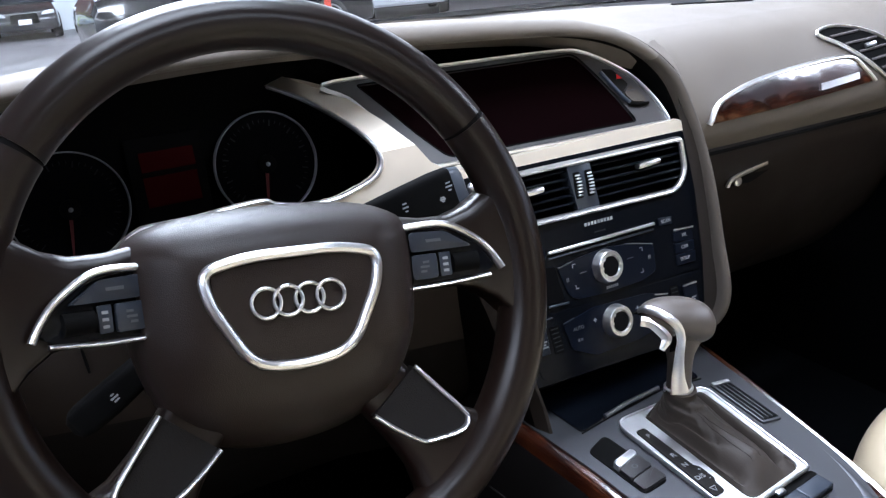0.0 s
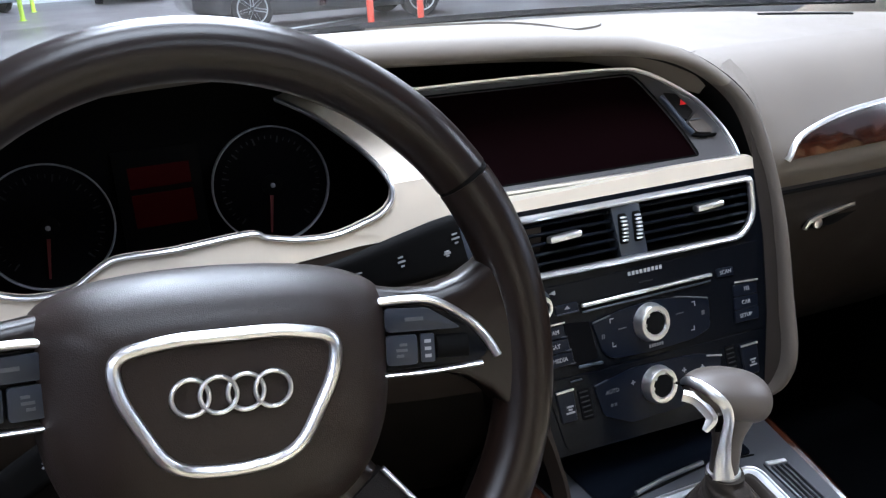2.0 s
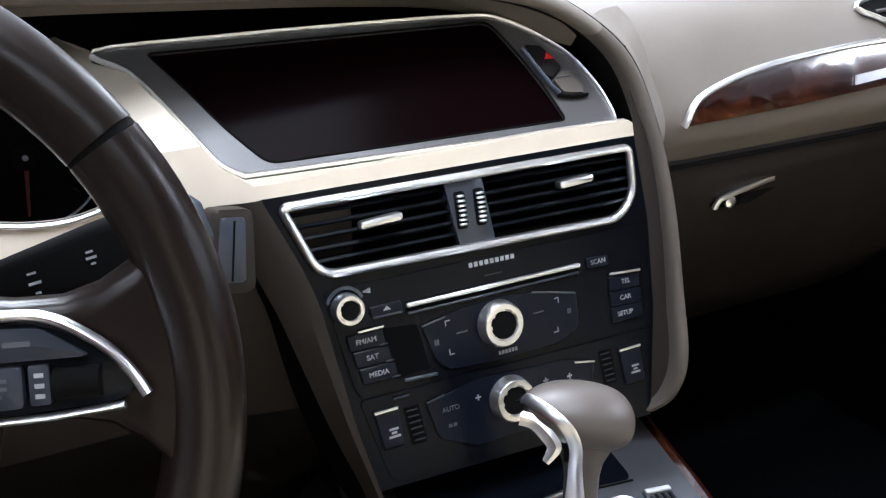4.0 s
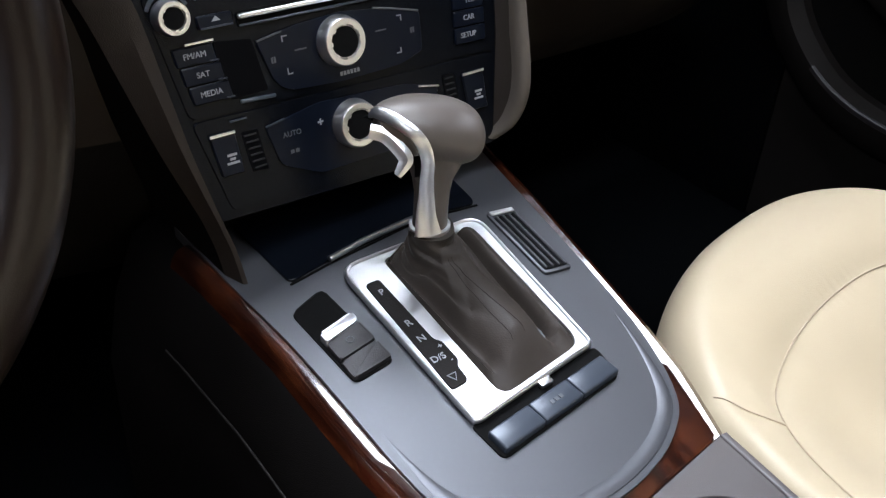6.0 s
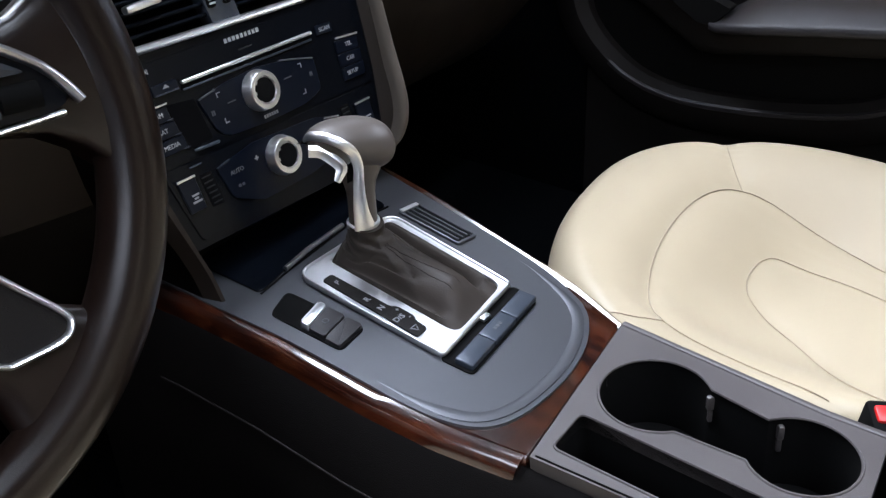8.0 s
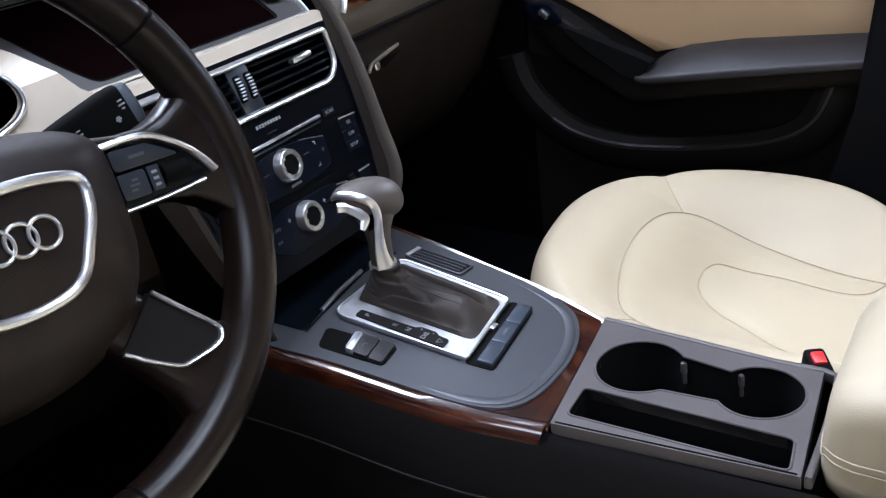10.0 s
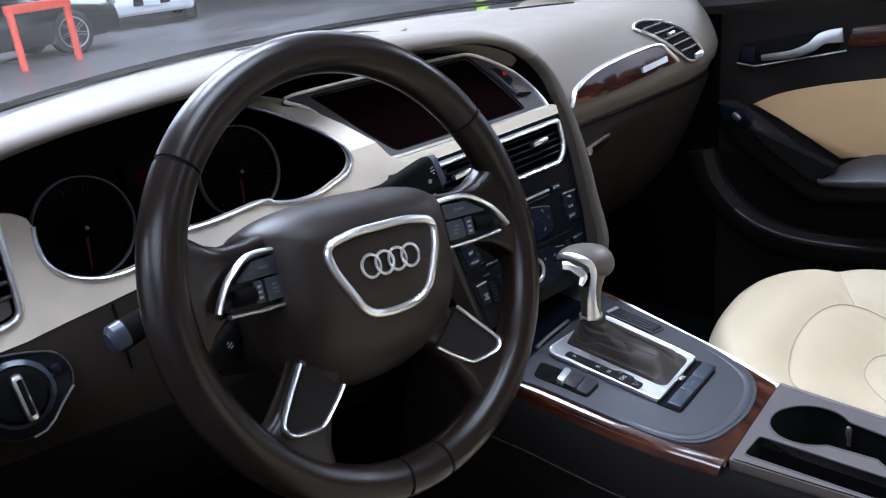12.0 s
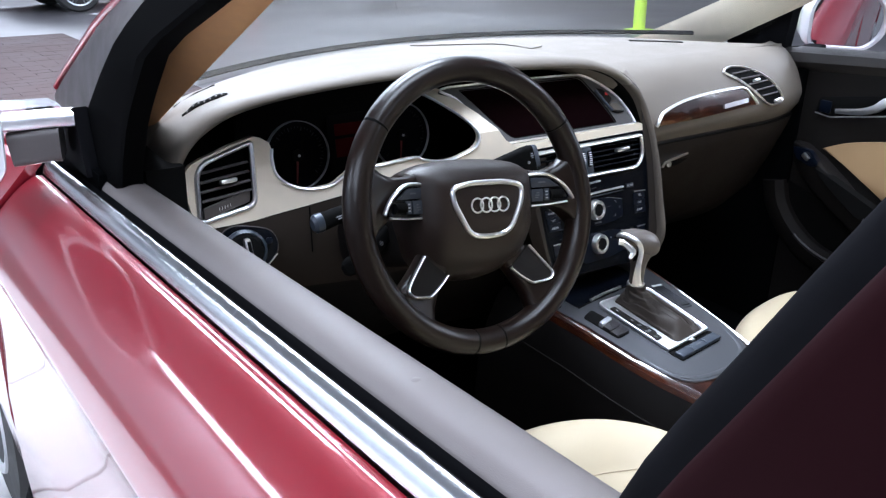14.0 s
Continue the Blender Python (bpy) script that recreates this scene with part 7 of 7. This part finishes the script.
part("rear_bench", box(0, -1.45, 0.62, 1.3, 0.5, 0.55, bevel=0.08, seg=4), M_CREAM, shell, "cream rear bench")
for s in (-1, 1):
    part("rear_side", box(s * 0.76, -1.50, 0.62, 0.06, 1.30, 0.70, bevel=0.02), M_LOWER, shell, "dark rear side panel")
    part("centre_pillar", sweep([Vector((s * 0.74, -0.97, 0.40)), Vector((s * 0.73, -0.98, 0.95)), Vector((s * 0.62, -0.99, 1.34))], rounded([(-0.06, -0.03), (0.06, -0.03), (0.06, 0.03), (-0.06, 0.03)], 0.015, 3), (s, 0, 0.1)), M_RUBBER, shell, "dark centre pillar")
part("rear_shelf", box(0, -2.05, 0.95, 1.3, 0.5, 0.03), M_LOWER, shell)
part("bonnet", loft([[Vector((x, y_base(x) + 0.22 + 0.83 * k / 8, 0.885 - 0.026 * k - 0.06 * (k / 8) ** 3 - 0.16 * (abs(x) / 0.8) ** 4 * (0.3 + k / 8))) for x in [-0.80 + 1.6 * j / 16 for j in range(17)]] for k in range(9)], ring_closed=False), M_BODYRED, shell, "red bonnet")
part("scuttle", loft([[Vector((x, y_base(x) + 0.0, 0.946)) for x in [-0.72 + 1.44 * j / 16 for j in range(17)]], [Vector((x, y_base(x) + 0.075, 0.922)) for x in [-0.74 + 1.48 * j / 16 for j in range(17)]]], ring_closed=False), M_RUBBER, shell, "black scuttle below the windscreen")

windscreen = tagged(part("window_1", loft([[Vector((x * (1 - 0.22 * k / 6), (y_base(x) + 0.004) * (1 - k / 6) + (-0.29 - 0.10 * x * x) * (k / 6), 0.962 + 0.375 * (k / 6) + 0.03 * math.sin(math.pi * k / 6))) for x in [-0.70 + 1.4 * j / 12 for j in range(13)]] for k in range(7)], ring_closed=False), M_GLASS), "clear curved windscreen", "windscreen", kind="structure")
windscreen.visible_shadow = False
band = [Vector((-0.60 + 1.20 * k / 40, y_base(-0.60 + 1.20 * k / 40) + 0.012, 0.974)) for k in range(41)]
part("screen_band", sweep(band, [(-0.005, -0.002), (0.005, -0.002), (0.005, 0.002), (-0.005, 0.002)], (0, -0.6, 0.8)), M_RUBBER, shell, "black band at the foot of the windscreen")


def wing_mirror(s):
    t = thing("wing_mirror", "silver wing mirror reflecting the red flank of the car" if s > 0 else "silver wing mirror on a bright metal arm", "mirror", "wing mirrors")
    cx, cy, cz = (0.925, 0.165, 1.002) if s > 0 else (-0.985, 0.20, 0.955)
    tn = 0.63 if s > 0 else 0.12
    out = Vector((-tn, -1, -0.07 if s > 0 else 0)).normalized()
    side = Vector((1, -tn, 0)).normalized()
    m = axes(Vector((cx, cy, cz)), side, out.cross(side), out)
    o = rounded([(-s * 0.115, -0.055), (s * 0.085, -0.062), (s * 0.135, -0.030), (s * 0.138, 0.02), (s * 0.09, 0.065), (-s * 0.09, 0.065), (-s * 0.12, 0.03)][::s], 0.03, 6)
    if s > 0:
        o = [Vector((p.x * 0.74, p.y * 1.08)) for p in o]
    part("housing", loft([[m @ Vector((p.x * q, p.y * q, w)) for p in o] for q, w in ((0.3, -0.115), (0.6, -0.105), (0.88, -0.075), (1.0, -0.03), (1.02, 0.0), (1.0, 0.006), (0.92, 0.006), (0.88, -0.004))]), M_CARWHITE, t, "silver-white shell")
    part("mirror_glass", prism([(p.x * 0.88, p.y * 0.88) for p in o], -0.006, 0.0, m), M_MIRROR, t, "mirror glass")
    if s < 0:
        part("arm", sweep([Vector((-0.779, 0.19, 0.976)), Vector((-0.80, 0.195, 0.976)), Vector((-0.86, 0.21, 0.974))], rounded([(-0.020, -0.009), (0.020, -0.009), (0.020, 0.009), (-0.020, 0.009)], 0.006, 4), (0, 0, 1)), M_ALU, t, "bright metal arm")
        part("arm_lower", sweep([Vector((-0.795, 0.20, 0.945)), Vector((-0.81, 0.205, 0.945)), Vector((-0.85, 0.22, 0.940))], rounded([(-0.030, -0.022), (0.030, -0.022), (0.030, 0.022), (-0.030, 0.022)], 0.010, 4), (0, 0, 1)), M_TRAY, t, "grey underside of the arm")
    else:
        part("arm", sweep([Vector((0.765, 0.17, 0.942)), Vector((0.81, 0.175, 0.942)), Vector((0.87, 0.19, 0.942))], rounded([(-0.02, -0.009), (0.02, -0.009), (0.02, 0.009), (-0.02, 0.009)], 0.005, 4), (0, 0, 1)), M_RUBBER, t)
    top = 0.99 if s < 0 else 0.955
    part("foot", prism([Vector((0.30, 0.905)), Vector((0.27, top - 0.03)), Vector((0.18, top)), Vector((0.15, 0.905))], -0.010, 0.010, axes(Vector((s * 0.772, 0, 0)), (0, 1, 0), (0, 0, 1), (1, 0, 0)), 0.004), M_RUBBER, t, "black triangular foot", False)
    return t


wing_mirror(-1)
wing_mirror(1)

# ---- hall: its floor falls away gently ahead of the car ----
HALL = Matrix.Rotation(math.atan(-0.038), 4, "X")


def slab(name, b, material, label, category):
    ob = tagged(part(name, b, material, None, "", False), label, category, kind="structure")
    ob.matrix_world = HALL
    return ob


slab("floor", box(4, 8, -0.05, 60, 60, 0.1), M_FLOORHALL, "dark wet-looking asphalt floor", "floor")
slab("wall_north", box(4, 30.2, 0.65, 60, 0.3, 1.3), M_WALL, "low unseen white wall added round the hall", "wall")
slab("wall_north_upper", box(4, 31.0, 3.3, 60, 0.3, 6.6), M_BRICKWALL, "dark red-brown upper wall", "wall")
# unseen walls, added to close the hall and bounce light
slab("wall_south", box(4, -16, 2.7, 60, 0.3, 6.0), M_WALL, "unseen white wall added round the hall", "wall")
# set near enough to reflect in the red door
slab("wall_west_reflector", box(-9.5, 8, 2.7, 0.3, 50, 6.0), M_WALL, "unseen white wall added round the hall", "wall")
slab("wall_east", box(26, 8, 2.7, 0.3, 50, 6.0), M_WALL, "unseen white wall added round the hall", "wall")
# added as a bright reflector for the passenger's wood inlay
slab("wall_east_reflector", box(10.5, -7.0, 2.7, 0.3, 17, 6.0), M_WALL, "unseen white wall added round the hall", "wall")
# unseen; added to keep the light from above in check
slab("ceiling", box(4, 8, 5.7, 60, 60, 0.2), M_CEIL, "unseen grey ceiling added over the hall", "ceiling")
# bodies for the added panels; no such lamps are in view
for lx, ly, sx, sy, watts in LAMPS:
    t = thing("added_light_panel", "unseen light panel added to light the car and the hall", "lamp", "ceiling lamps")
    part("frame", box(lx, ly, 4.66, sx + 0.1, sy + 0.1, 0.10, bevel=0.01), M_ALU, t, "metal frame")
    for px in (-0.4, 0.4):
        part("hanger", box(lx + px * sx, ly, 5.10, 0.03, 0.03, 0.85), M_ALU, t)

# pale tiles beside the car and reddish pavers ahead of it
tiles = slab("tile_bed", box(-3.6, 1.15, 0.002, 6.2, 6.8, 0.004), M_UNDER, "joints between pale floor tiles", "floor")
me_tile = box(0, 0, 0.008, 0.60, 0.60, 0.012, bevel=0.003, seg=1)
tile_mesh = bpy.data.meshes.new("tile")
me_tile.to_mesh(tile_mesh)
me_tile.free()
tile_mesh.materials.append(M_TILE)
for i in range(10):
    for j in range(11):
        ob = new("tile", tile_mesh)
        ob.parent = tiles
        ob.location = (-6.35 + 0.61 * i, -1.9 + 0.61 * j, 0)
pav = bmesh.new()
rnd = random.Random(5)
for j in range(34):
    for i in range(28):
        odd, last = j % 2, i == 27
        x, y = -7.0 + 0.305 * i + (0.1525 if odd else 0) - (0.076 if odd and last else 0), 4.9 + 0.155 * j
        bmesh.ops.create_cube(pav, size=1, matrix=Matrix.Translation((x, y, 0.006 + rnd.uniform(-0.001, 0.001))) @ Matrix.Diagonal((0.149 if odd and last else 0.301, 0.151, 0.012, 1)))
M_PAVER = mat("red_brown_paver", (0.044, 0.028, 0.027), 0.75, var=0.2, var_scale=1.3, spec=0.25)
pv = tagged(part("pavers", pav, M_PAVER, None, "", False), "reddish-brown rectangular pavers laid in rows", "paving", kind="stuff")
pv.matrix_world = HALL
stripe = slab("floor_stripe", join(box(3.4, 13.1, 0.003, 2.6, 0.16, 0.006, Matrix.Translation((3.4, 13.1, 0)) @ Matrix.Rotation(radians(35), 4, "Z") @ Matrix.Translation((-3.4, -13.1, 0)))), M_STRIPE, "white painted line on the floor", "floor marking")


def post(label, x, y, h, r=0.05):
    t = thing("green_post", label, "post", "green posts")
    part("tube", lathe([(r, 0), (r, h * 0.62)], Matrix.Translation((x, y, 0)), 20), M_POSTGREEN, t, "lime green lower half")
    part("upper_tube", lathe([(r, h * 0.62), (r, h - 0.02), (r * 0.7, h)], Matrix.Translation((x, y, 0)), 20), M_CARWHITE, t, "white upper half")
    part("foot_plate", box(x, y, 0.006, r * 3.4, r * 3.4, 0.012, bevel=0.004), M_POSTGREEN, t)
    t.matrix_world = HALL
    return t


barrier = thing("barrier", "orange-red tubular floor barrier", "barrier")
for x, y in ((3.76, 11.75), (4.62, 11.95)):
    part("upright", lathe([(0.05, 0), (0.05, 0.80)], Matrix.Translation((x, y, 0)), 18), M_POSTRED, barrier)
part("rail", sweep([Vector((3.70, 11.74, 0.80)), Vector((4.68, 11.96, 0.80))], rounded([(-0.03, -0.06), (0.03, -0.06), (0.03, 0.06), (-0.03, 0.06)], 0.01, 3), (0, 0, 1)), M_POSTRED, barrier, "flat top rail")
barrier.matrix_world = HALL
post("lime green steel post standing before the white wall", -1.04, 20.6, 2.4)
post("lime green steel post standing before the white wall", -0.86, 24.4, 2.4)
post("thick lime green steel post beside the car", 7.35, 6.6, 2.2, 0.075)
pole = thing("white_pole", "white painted steel pole", "post")
part("tube", lathe([(0.06, 0), (0.06, 2.4), (0.04, 2.42)], Matrix.Translation((-1.36, 16.0, 0)), 20), M_CARWHITE, pole)
pole.matrix_world = HALL


def parked_car(label, paint, x, y, yaw, lights=True):
    """A parked saloon, nose along its local -y."""
    t = thing("parked_car", label, "car", "parked cars")
    M = Matrix.Translation((x, y, 0)) @ Matrix.Rotation(radians(yaw), 4, "Z")
    prof = [(-2.25, 0.30, 0.55, 0.74), (-2.2, 0.25, 0.70, 0.80), (-1.9, 0.22, 0.82, 0.86), (-1.0, 0.20, 0.95, 0.90), (-0.2, 0.20, 0.98, 0.91), (1.0, 0.20, 1.0, 0.91), (1.8, 0.22, 1.02, 0.88), (2.15, 0.28, 0.95, 0.82), (2.22, 0.35, 0.80, 0.76)]
    rings = [[M @ Vector((p.x, yy, p.y)) for p in rounded([(-w, z0), (w, z0), (w, (z0 + z1) / 2 + 0.1), (w * 0.86, z1), (-w * 0.86, z1), (-w, (z0 + z1) / 2 + 0.1)], 0.10, 4)] for yy, z0, z1, w in prof]
    part("body", loft(rings), paint, t)
    cab = [(-1.05, 0.90, 0.94, 0.80), (-0.45, 0.92, 1.28, 0.68), (0.0, 0.92, 1.42, 0.62), (0.7, 0.92, 1.43, 0.62), (1.3, 0.92, 1.30, 0.66), (1.85, 0.95, 1.0, 0.76)]
    rings = [[M @ Vector((p.x, yy, p.y)) for p in rounded([(-w * 1.12, z0), (w * 1.12, z0), (w, z1), (-w, z1)], 0.08, 4)] for yy, z0, z1, w in cab]
    part("cabin", loft(rings), M_CARGLASS, t, "dark glazed cabin")
    rings = [[M @ Vector((p.x, yy, p.y)) for p in rounded([(-w, z1 - 0.05), (w, z1 - 0.05), (w * 0.97, z1 + 0.015), (-w * 0.97, z1 + 0.015)], 0.03, 3)] for yy, z0, z1, w in cab[2:4]]
    part("roof", loft(rings), paint, t)
    for sx in (-1, 1):
        for yy in (-1.38, 1.38):
            wm = M @ Matrix.Translation((sx * 0.80, yy, 0.325)) @ Matrix.Rotation(radians(90 * sx), 4, "Y")
            w = part("wheel", lathe([(0.325, -0.10), (0.325, 0.08), (0.30, 0.105), (0.24, 0.11)], wm, 32), M_TYRE, t, "black tyre")
            part("rim", lathe([(0.24, 0.10), (0.235, 0.115), (0.215, 0.112), (0.205, 0.07)], wm, 32), M_ALLOY, w, "silver alloy rim")
            part("spokes", join(*[box(0.115, o, 0.10, 0.20, 0.022, 0.02, wm @ Matrix.Rotation(2 * math.pi * q / 7, 4, "Z"), 0.004, 1) for q in range(7) for o in (-0.02, 0.02)]), M_ALLOY, w)
        if lights:
            part("headlight", prism(rounded([(sx * 0.42, 0.62), (sx * 0.76, 0.64), (sx * 0.76, 0.74), (sx * 0.5, 0.72)][::sx], 0.03), 2.16, 2.24, M @ axes(Vector((0, 0, 0)), (1, 0, 0), (0, 0, 1), (0, -1, 0)), 0.01), M_HEADLIGHT, t, "clear headlight")
        part("wing_mirror", box(sx * 0.97, -0.55, 1.0, 0.16, 0.10, 0.12, M, 0.03), paint, t)
    part("grille", prism(rounded([(-0.36, 0.42), (0.36, 0.42), (0.32, 0.68), (-0.32, 0.68)], 0.04), 2.15, 2.265, M @ axes(Vector((0, 0, 0)), (1, 0, 0), (0, 0, 1), (0, -1, 0)), 0.01), M_BLACK, t, "black grille")
    t.matrix_world = HALL
    part("number_plate", box(0, -2.275, 0.47, 0.32, 0.012, 0.13, M, 0.004), M_CARWHITE, t, "blank white plate")
    return t


parked_car("black saloon parked beyond the orange barrier", M_CARBLACK, 3.63, 13.75, 92)
parked_car("white saloon parked facing the car", M_CARWHITE, 8.95, 18.0, -24)
parked_car("black saloon parked against the white wall", M_CARBLACK, 1.70, 27.6, -4)
parked_car("dark grey saloon parked in a row", M_CARDARK, 4.1, 27.0, -16)
parked_car("black saloon parked in a row", M_CARBLACK, 6.8, 26.6, -18)
parked_car("pale blue-grey saloon parked by the wall", M_CARBLUE, -3.1, 26.4, 40)
parked_car("dark grey saloon parked in shade", M_CARDARK, 11.6, 23.5, -30)

# ---- the red car's outer shell ----
SIDE_Z = [0.26, 0.34, 0.50, 0.80, 0.82, 0.84, 0.865, 0.88, 0.90]
SIDE_X = [0.84, 0.885, 0.902, 0.898, 0.893, 0.880, 0.856, 0.836, 0.808]
FRONT_AXLE, REAR_AXLE = 0.86, -1.94


def side_x(y, z):
    nose = max(0.0, (y - 0.75) / 0.95)
    tail = max(0.0, (-1.7 - y) / 1.35)
    return np.interp(z, SIDE_Z, SIDE_X) * (1 - 0.16 * nose ** 2.2 - 0.13 * tail ** 2.2)


def arch(y, r=0.355, n=14):
    return [Vector((y + r * math.cos(math.pi * k / n), 0.31 + r * math.sin(math.pi * k / n))) for k in range(n + 1)]


def side_panel(name, outline, s, label):
    b = sheet(outline, [], lambda y, z: Vector((s * side_x(y, z), y, z)), (-s * 0.02, 0, 0), 0.08)
    return part(name, b, M_BODYRED, shell, label)


for s in (-1, 1):
    fa, ra = arch(FRONT_AXLE), arch(REAR_AXLE)
    side_panel("front_wing", [Vector((0.305, 0.28))] + [p for p in fa[::-1] if p.x > 0.31] + [Vector((1.58, 0.30)), Vector((1.66, 0.55)), Vector((1.58, 0.68)), Vector((1.30, 0.775)), Vector((0.95, 0.835)), Vector((0.60, 0.868)), Vector((0.305, 0.888))], s, "glossy red front wing")
    side_panel("rear_wing", [Vector((-1.56, 0.28)), Vector((-1.56, 0.895)), Vector((-2.0, 0.90)), Vector((-2.5, 0.90)), Vector((-2.95, 0.88)), Vector((-3.02, 0.60)), Vector((-2.95, 0.30))] + [p for p in ra if p.x < -1.57], s, "glossy red rear wing")
    rear_door = side_panel("rear_door", [Vector((-0.925, 0.27)), Vector((-0.925, 0.898)), Vector((-1.55, 0.896)), Vector((-1.55, 0.27))], s, "closed red rear door")
    part("door_handle", sweep([Vector((s * 0.905, -1.32, 0.80)), Vector((s * 0.925, -1.36, 0.802)), Vector((s * 0.925, -1.48, 0.806)), Vector((s * 0.905, -1.52, 0.808))], circle(0.011, 10), (0, 0, 1)), M_BODYRED, rear_door)
    part("sill_panel", box(s * 0.84, -0.55, 0.245, 0.10, 2.0, 0.09, bevel=0.02), M_RUBBER, shell, "dark side sill")
    part("roof_rail", sweep(catmull([(s * 0.62, -0.46, 1.325), (s * 0.615, -0.9, 1.335), (s * 0.612, -1.35, 1.325), (s * 0.618, -1.75, 1.28)], 5), rounded([(-0.03, -0.025), (0.03, -0.025), (0.03, 0.025), (-0.03, 0.025)], 0.012, 3), (0, 0, 1)), M_BODYRED, shell, "red roof rail")
    part("rear_pillar", loft([[Vector((s * x, y, z)) for x, y in pts] for z, pts in ((0.89, ((0.80, -1.80), (0.80, -2.34), (0.72, -2.34), (0.72, -1.80))), (1.08, ((0.72, -1.76), (0.71, -2.08), (0.65, -2.08), (0.66, -1.76))), (1.29, ((0.635, -1.66), (0.63, -1.80), (0.58, -1.80), (0.59, -1.66))))]), M_BODYRED, shell, "red rear pillar")
    pane = part("side_glass", loft([[Vector((s * 0.775, -1.02, 0.90)), Vector((s * 0.775, -1.80, 0.90))], [Vector((s * 0.635, -1.02, 1.31)), Vector((s * 0.635, -1.68, 1.29))]], ring_closed=False), M_GLASS, shell, "rear side window")
    pane.visible_shadow = False
    for y in (FRONT_AXLE, REAR_AXLE):
        wm = Matrix.Translation((s * 0.775, y, 0.322)) @ Matrix.Rotation(radians(90 * s), 4, "Y")
        w = part("wheel", lathe([(0.322, -0.10), (0.322, 0.08), (0.30, 0.105), (0.235, 0.11)], wm, 40), M_TYRE, shell, "black tyre")
        part("rim", lathe([(0.235, 0.10), (0.23, 0.115), (0.21, 0.112), (0.20, 0.06)], wm, 40), M_ALLOY, w, "silver alloy rim")
        part("spokes", join(*[box(0.115, 0, 0.095, 0.20, 0.05, 0.025, wm @ Matrix.Rotation(2 * math.pi * q / 5, 4, "Z"), 0.008, 1) for q in range(5)]), M_ALLOY, w)
        part("wheel_housing", lathe([(0.35, -0.02), (0.35, -0.22), (0.05, -0.23)], Matrix.Translation((s * 0.80, y, 0.31)) @ Matrix.Rotation(radians(90 * s), 4, "Y"), 24), M_RUBBER, shell)
    part("headlight", loft([[Vector((s * x, y, z)) for x, z in ((0.40, 0.60), (0.70, 0.62), (0.76, 0.70), (0.52, 0.69))] for y in (1.54, 1.66)]), M_HEADLIGHT, shell, "clear headlight")
    part("tail_light", loft([[Vector((s * x, y, z)) for x, z in ((0.45, 0.70), (0.76, 0.70), (0.77, 0.82), (0.47, 0.82))] for y in (-2.96, -3.045)]), M_BUCKLE, shell, "red tail light")

# passenger door's outer skin
part("outer_skin", loft([[Vector((-p.x, p.y, p.z)) for p in r] for r in red], ring_closed=False), M_BODYRED, pdoor, "glossy garnet red skin")


def bumper(name, y, d, label):
    """A wraparound bumper; d: +1 ahead, -1 behind."""
    rings = []
    for x in [-0.80 + 1.6 * k / 16 for k in range(17)]:
        yy = y - d * 0.20 * (abs(x) / 0.80) ** 2.6
        rings.append([Vector((x, yy - d * 0.10, 0.26)), Vector((x, yy, 0.30)), Vector((x, yy + d * 0.015, 0.45)), Vector((x, yy, 0.56)), Vector((x, yy - d * 0.06, 0.63)), Vector((x, yy - d * 0.12, 0.63))])
    return part(name, loft(rings), M_BODYRED, shell, label)


bumper("front_bumper", 1.76, 1, "red front bumper")
bumper("rear_bumper", -3.10, -1, "red rear bumper")
grl = part("grille", prism(rounded([(-0.33, 0.40), (0.33, 0.40), (0.30, 0.63), (-0.30, 0.63)], 0.05), 1.70, 1.79, axes(Vector((0, 0, 0)), (1, 0, 0), (0, 0, 1), (0, 1, 0)), 0.008), M_BLACK, shell, "black grille")
for k in range(5):
    part("bar", box(0, 1.792, 0.43 + 0.045 * k, 0.58, 0.008, 0.008), M_CHROME, grl, "chrome bar")
part("boot_lid", loft([[Vector((x, y, z - 0.05 * (abs(x) / 0.72) ** 4)) for x in [-0.72 + 1.44 * j / 12 for j in range(13)]] for y, z in ((-2.22, 0.955), (-2.5, 0.955), (-2.85, 0.945), (-2.99, 0.925), (-3.04, 0.86), (-3.05, 0.68))], ring_closed=False), M_BODYRED, shell, "red boot lid")
rear_glass = part("rear_glass", loft([[Vector((x * (1 - 0.14 * k / 5), -2.24 + 0.53 * k / 5, 0.955 + 0.335 * k / 5 + 0.03 * math.sin(math.pi * k / 5))) for x in [-0.68 + 1.36 * j / 10 for j in range(11)]] for k in range(6)], ring_closed=False), M_GLASS, shell, "curved rear window")
rear_glass.visible_shadow = False
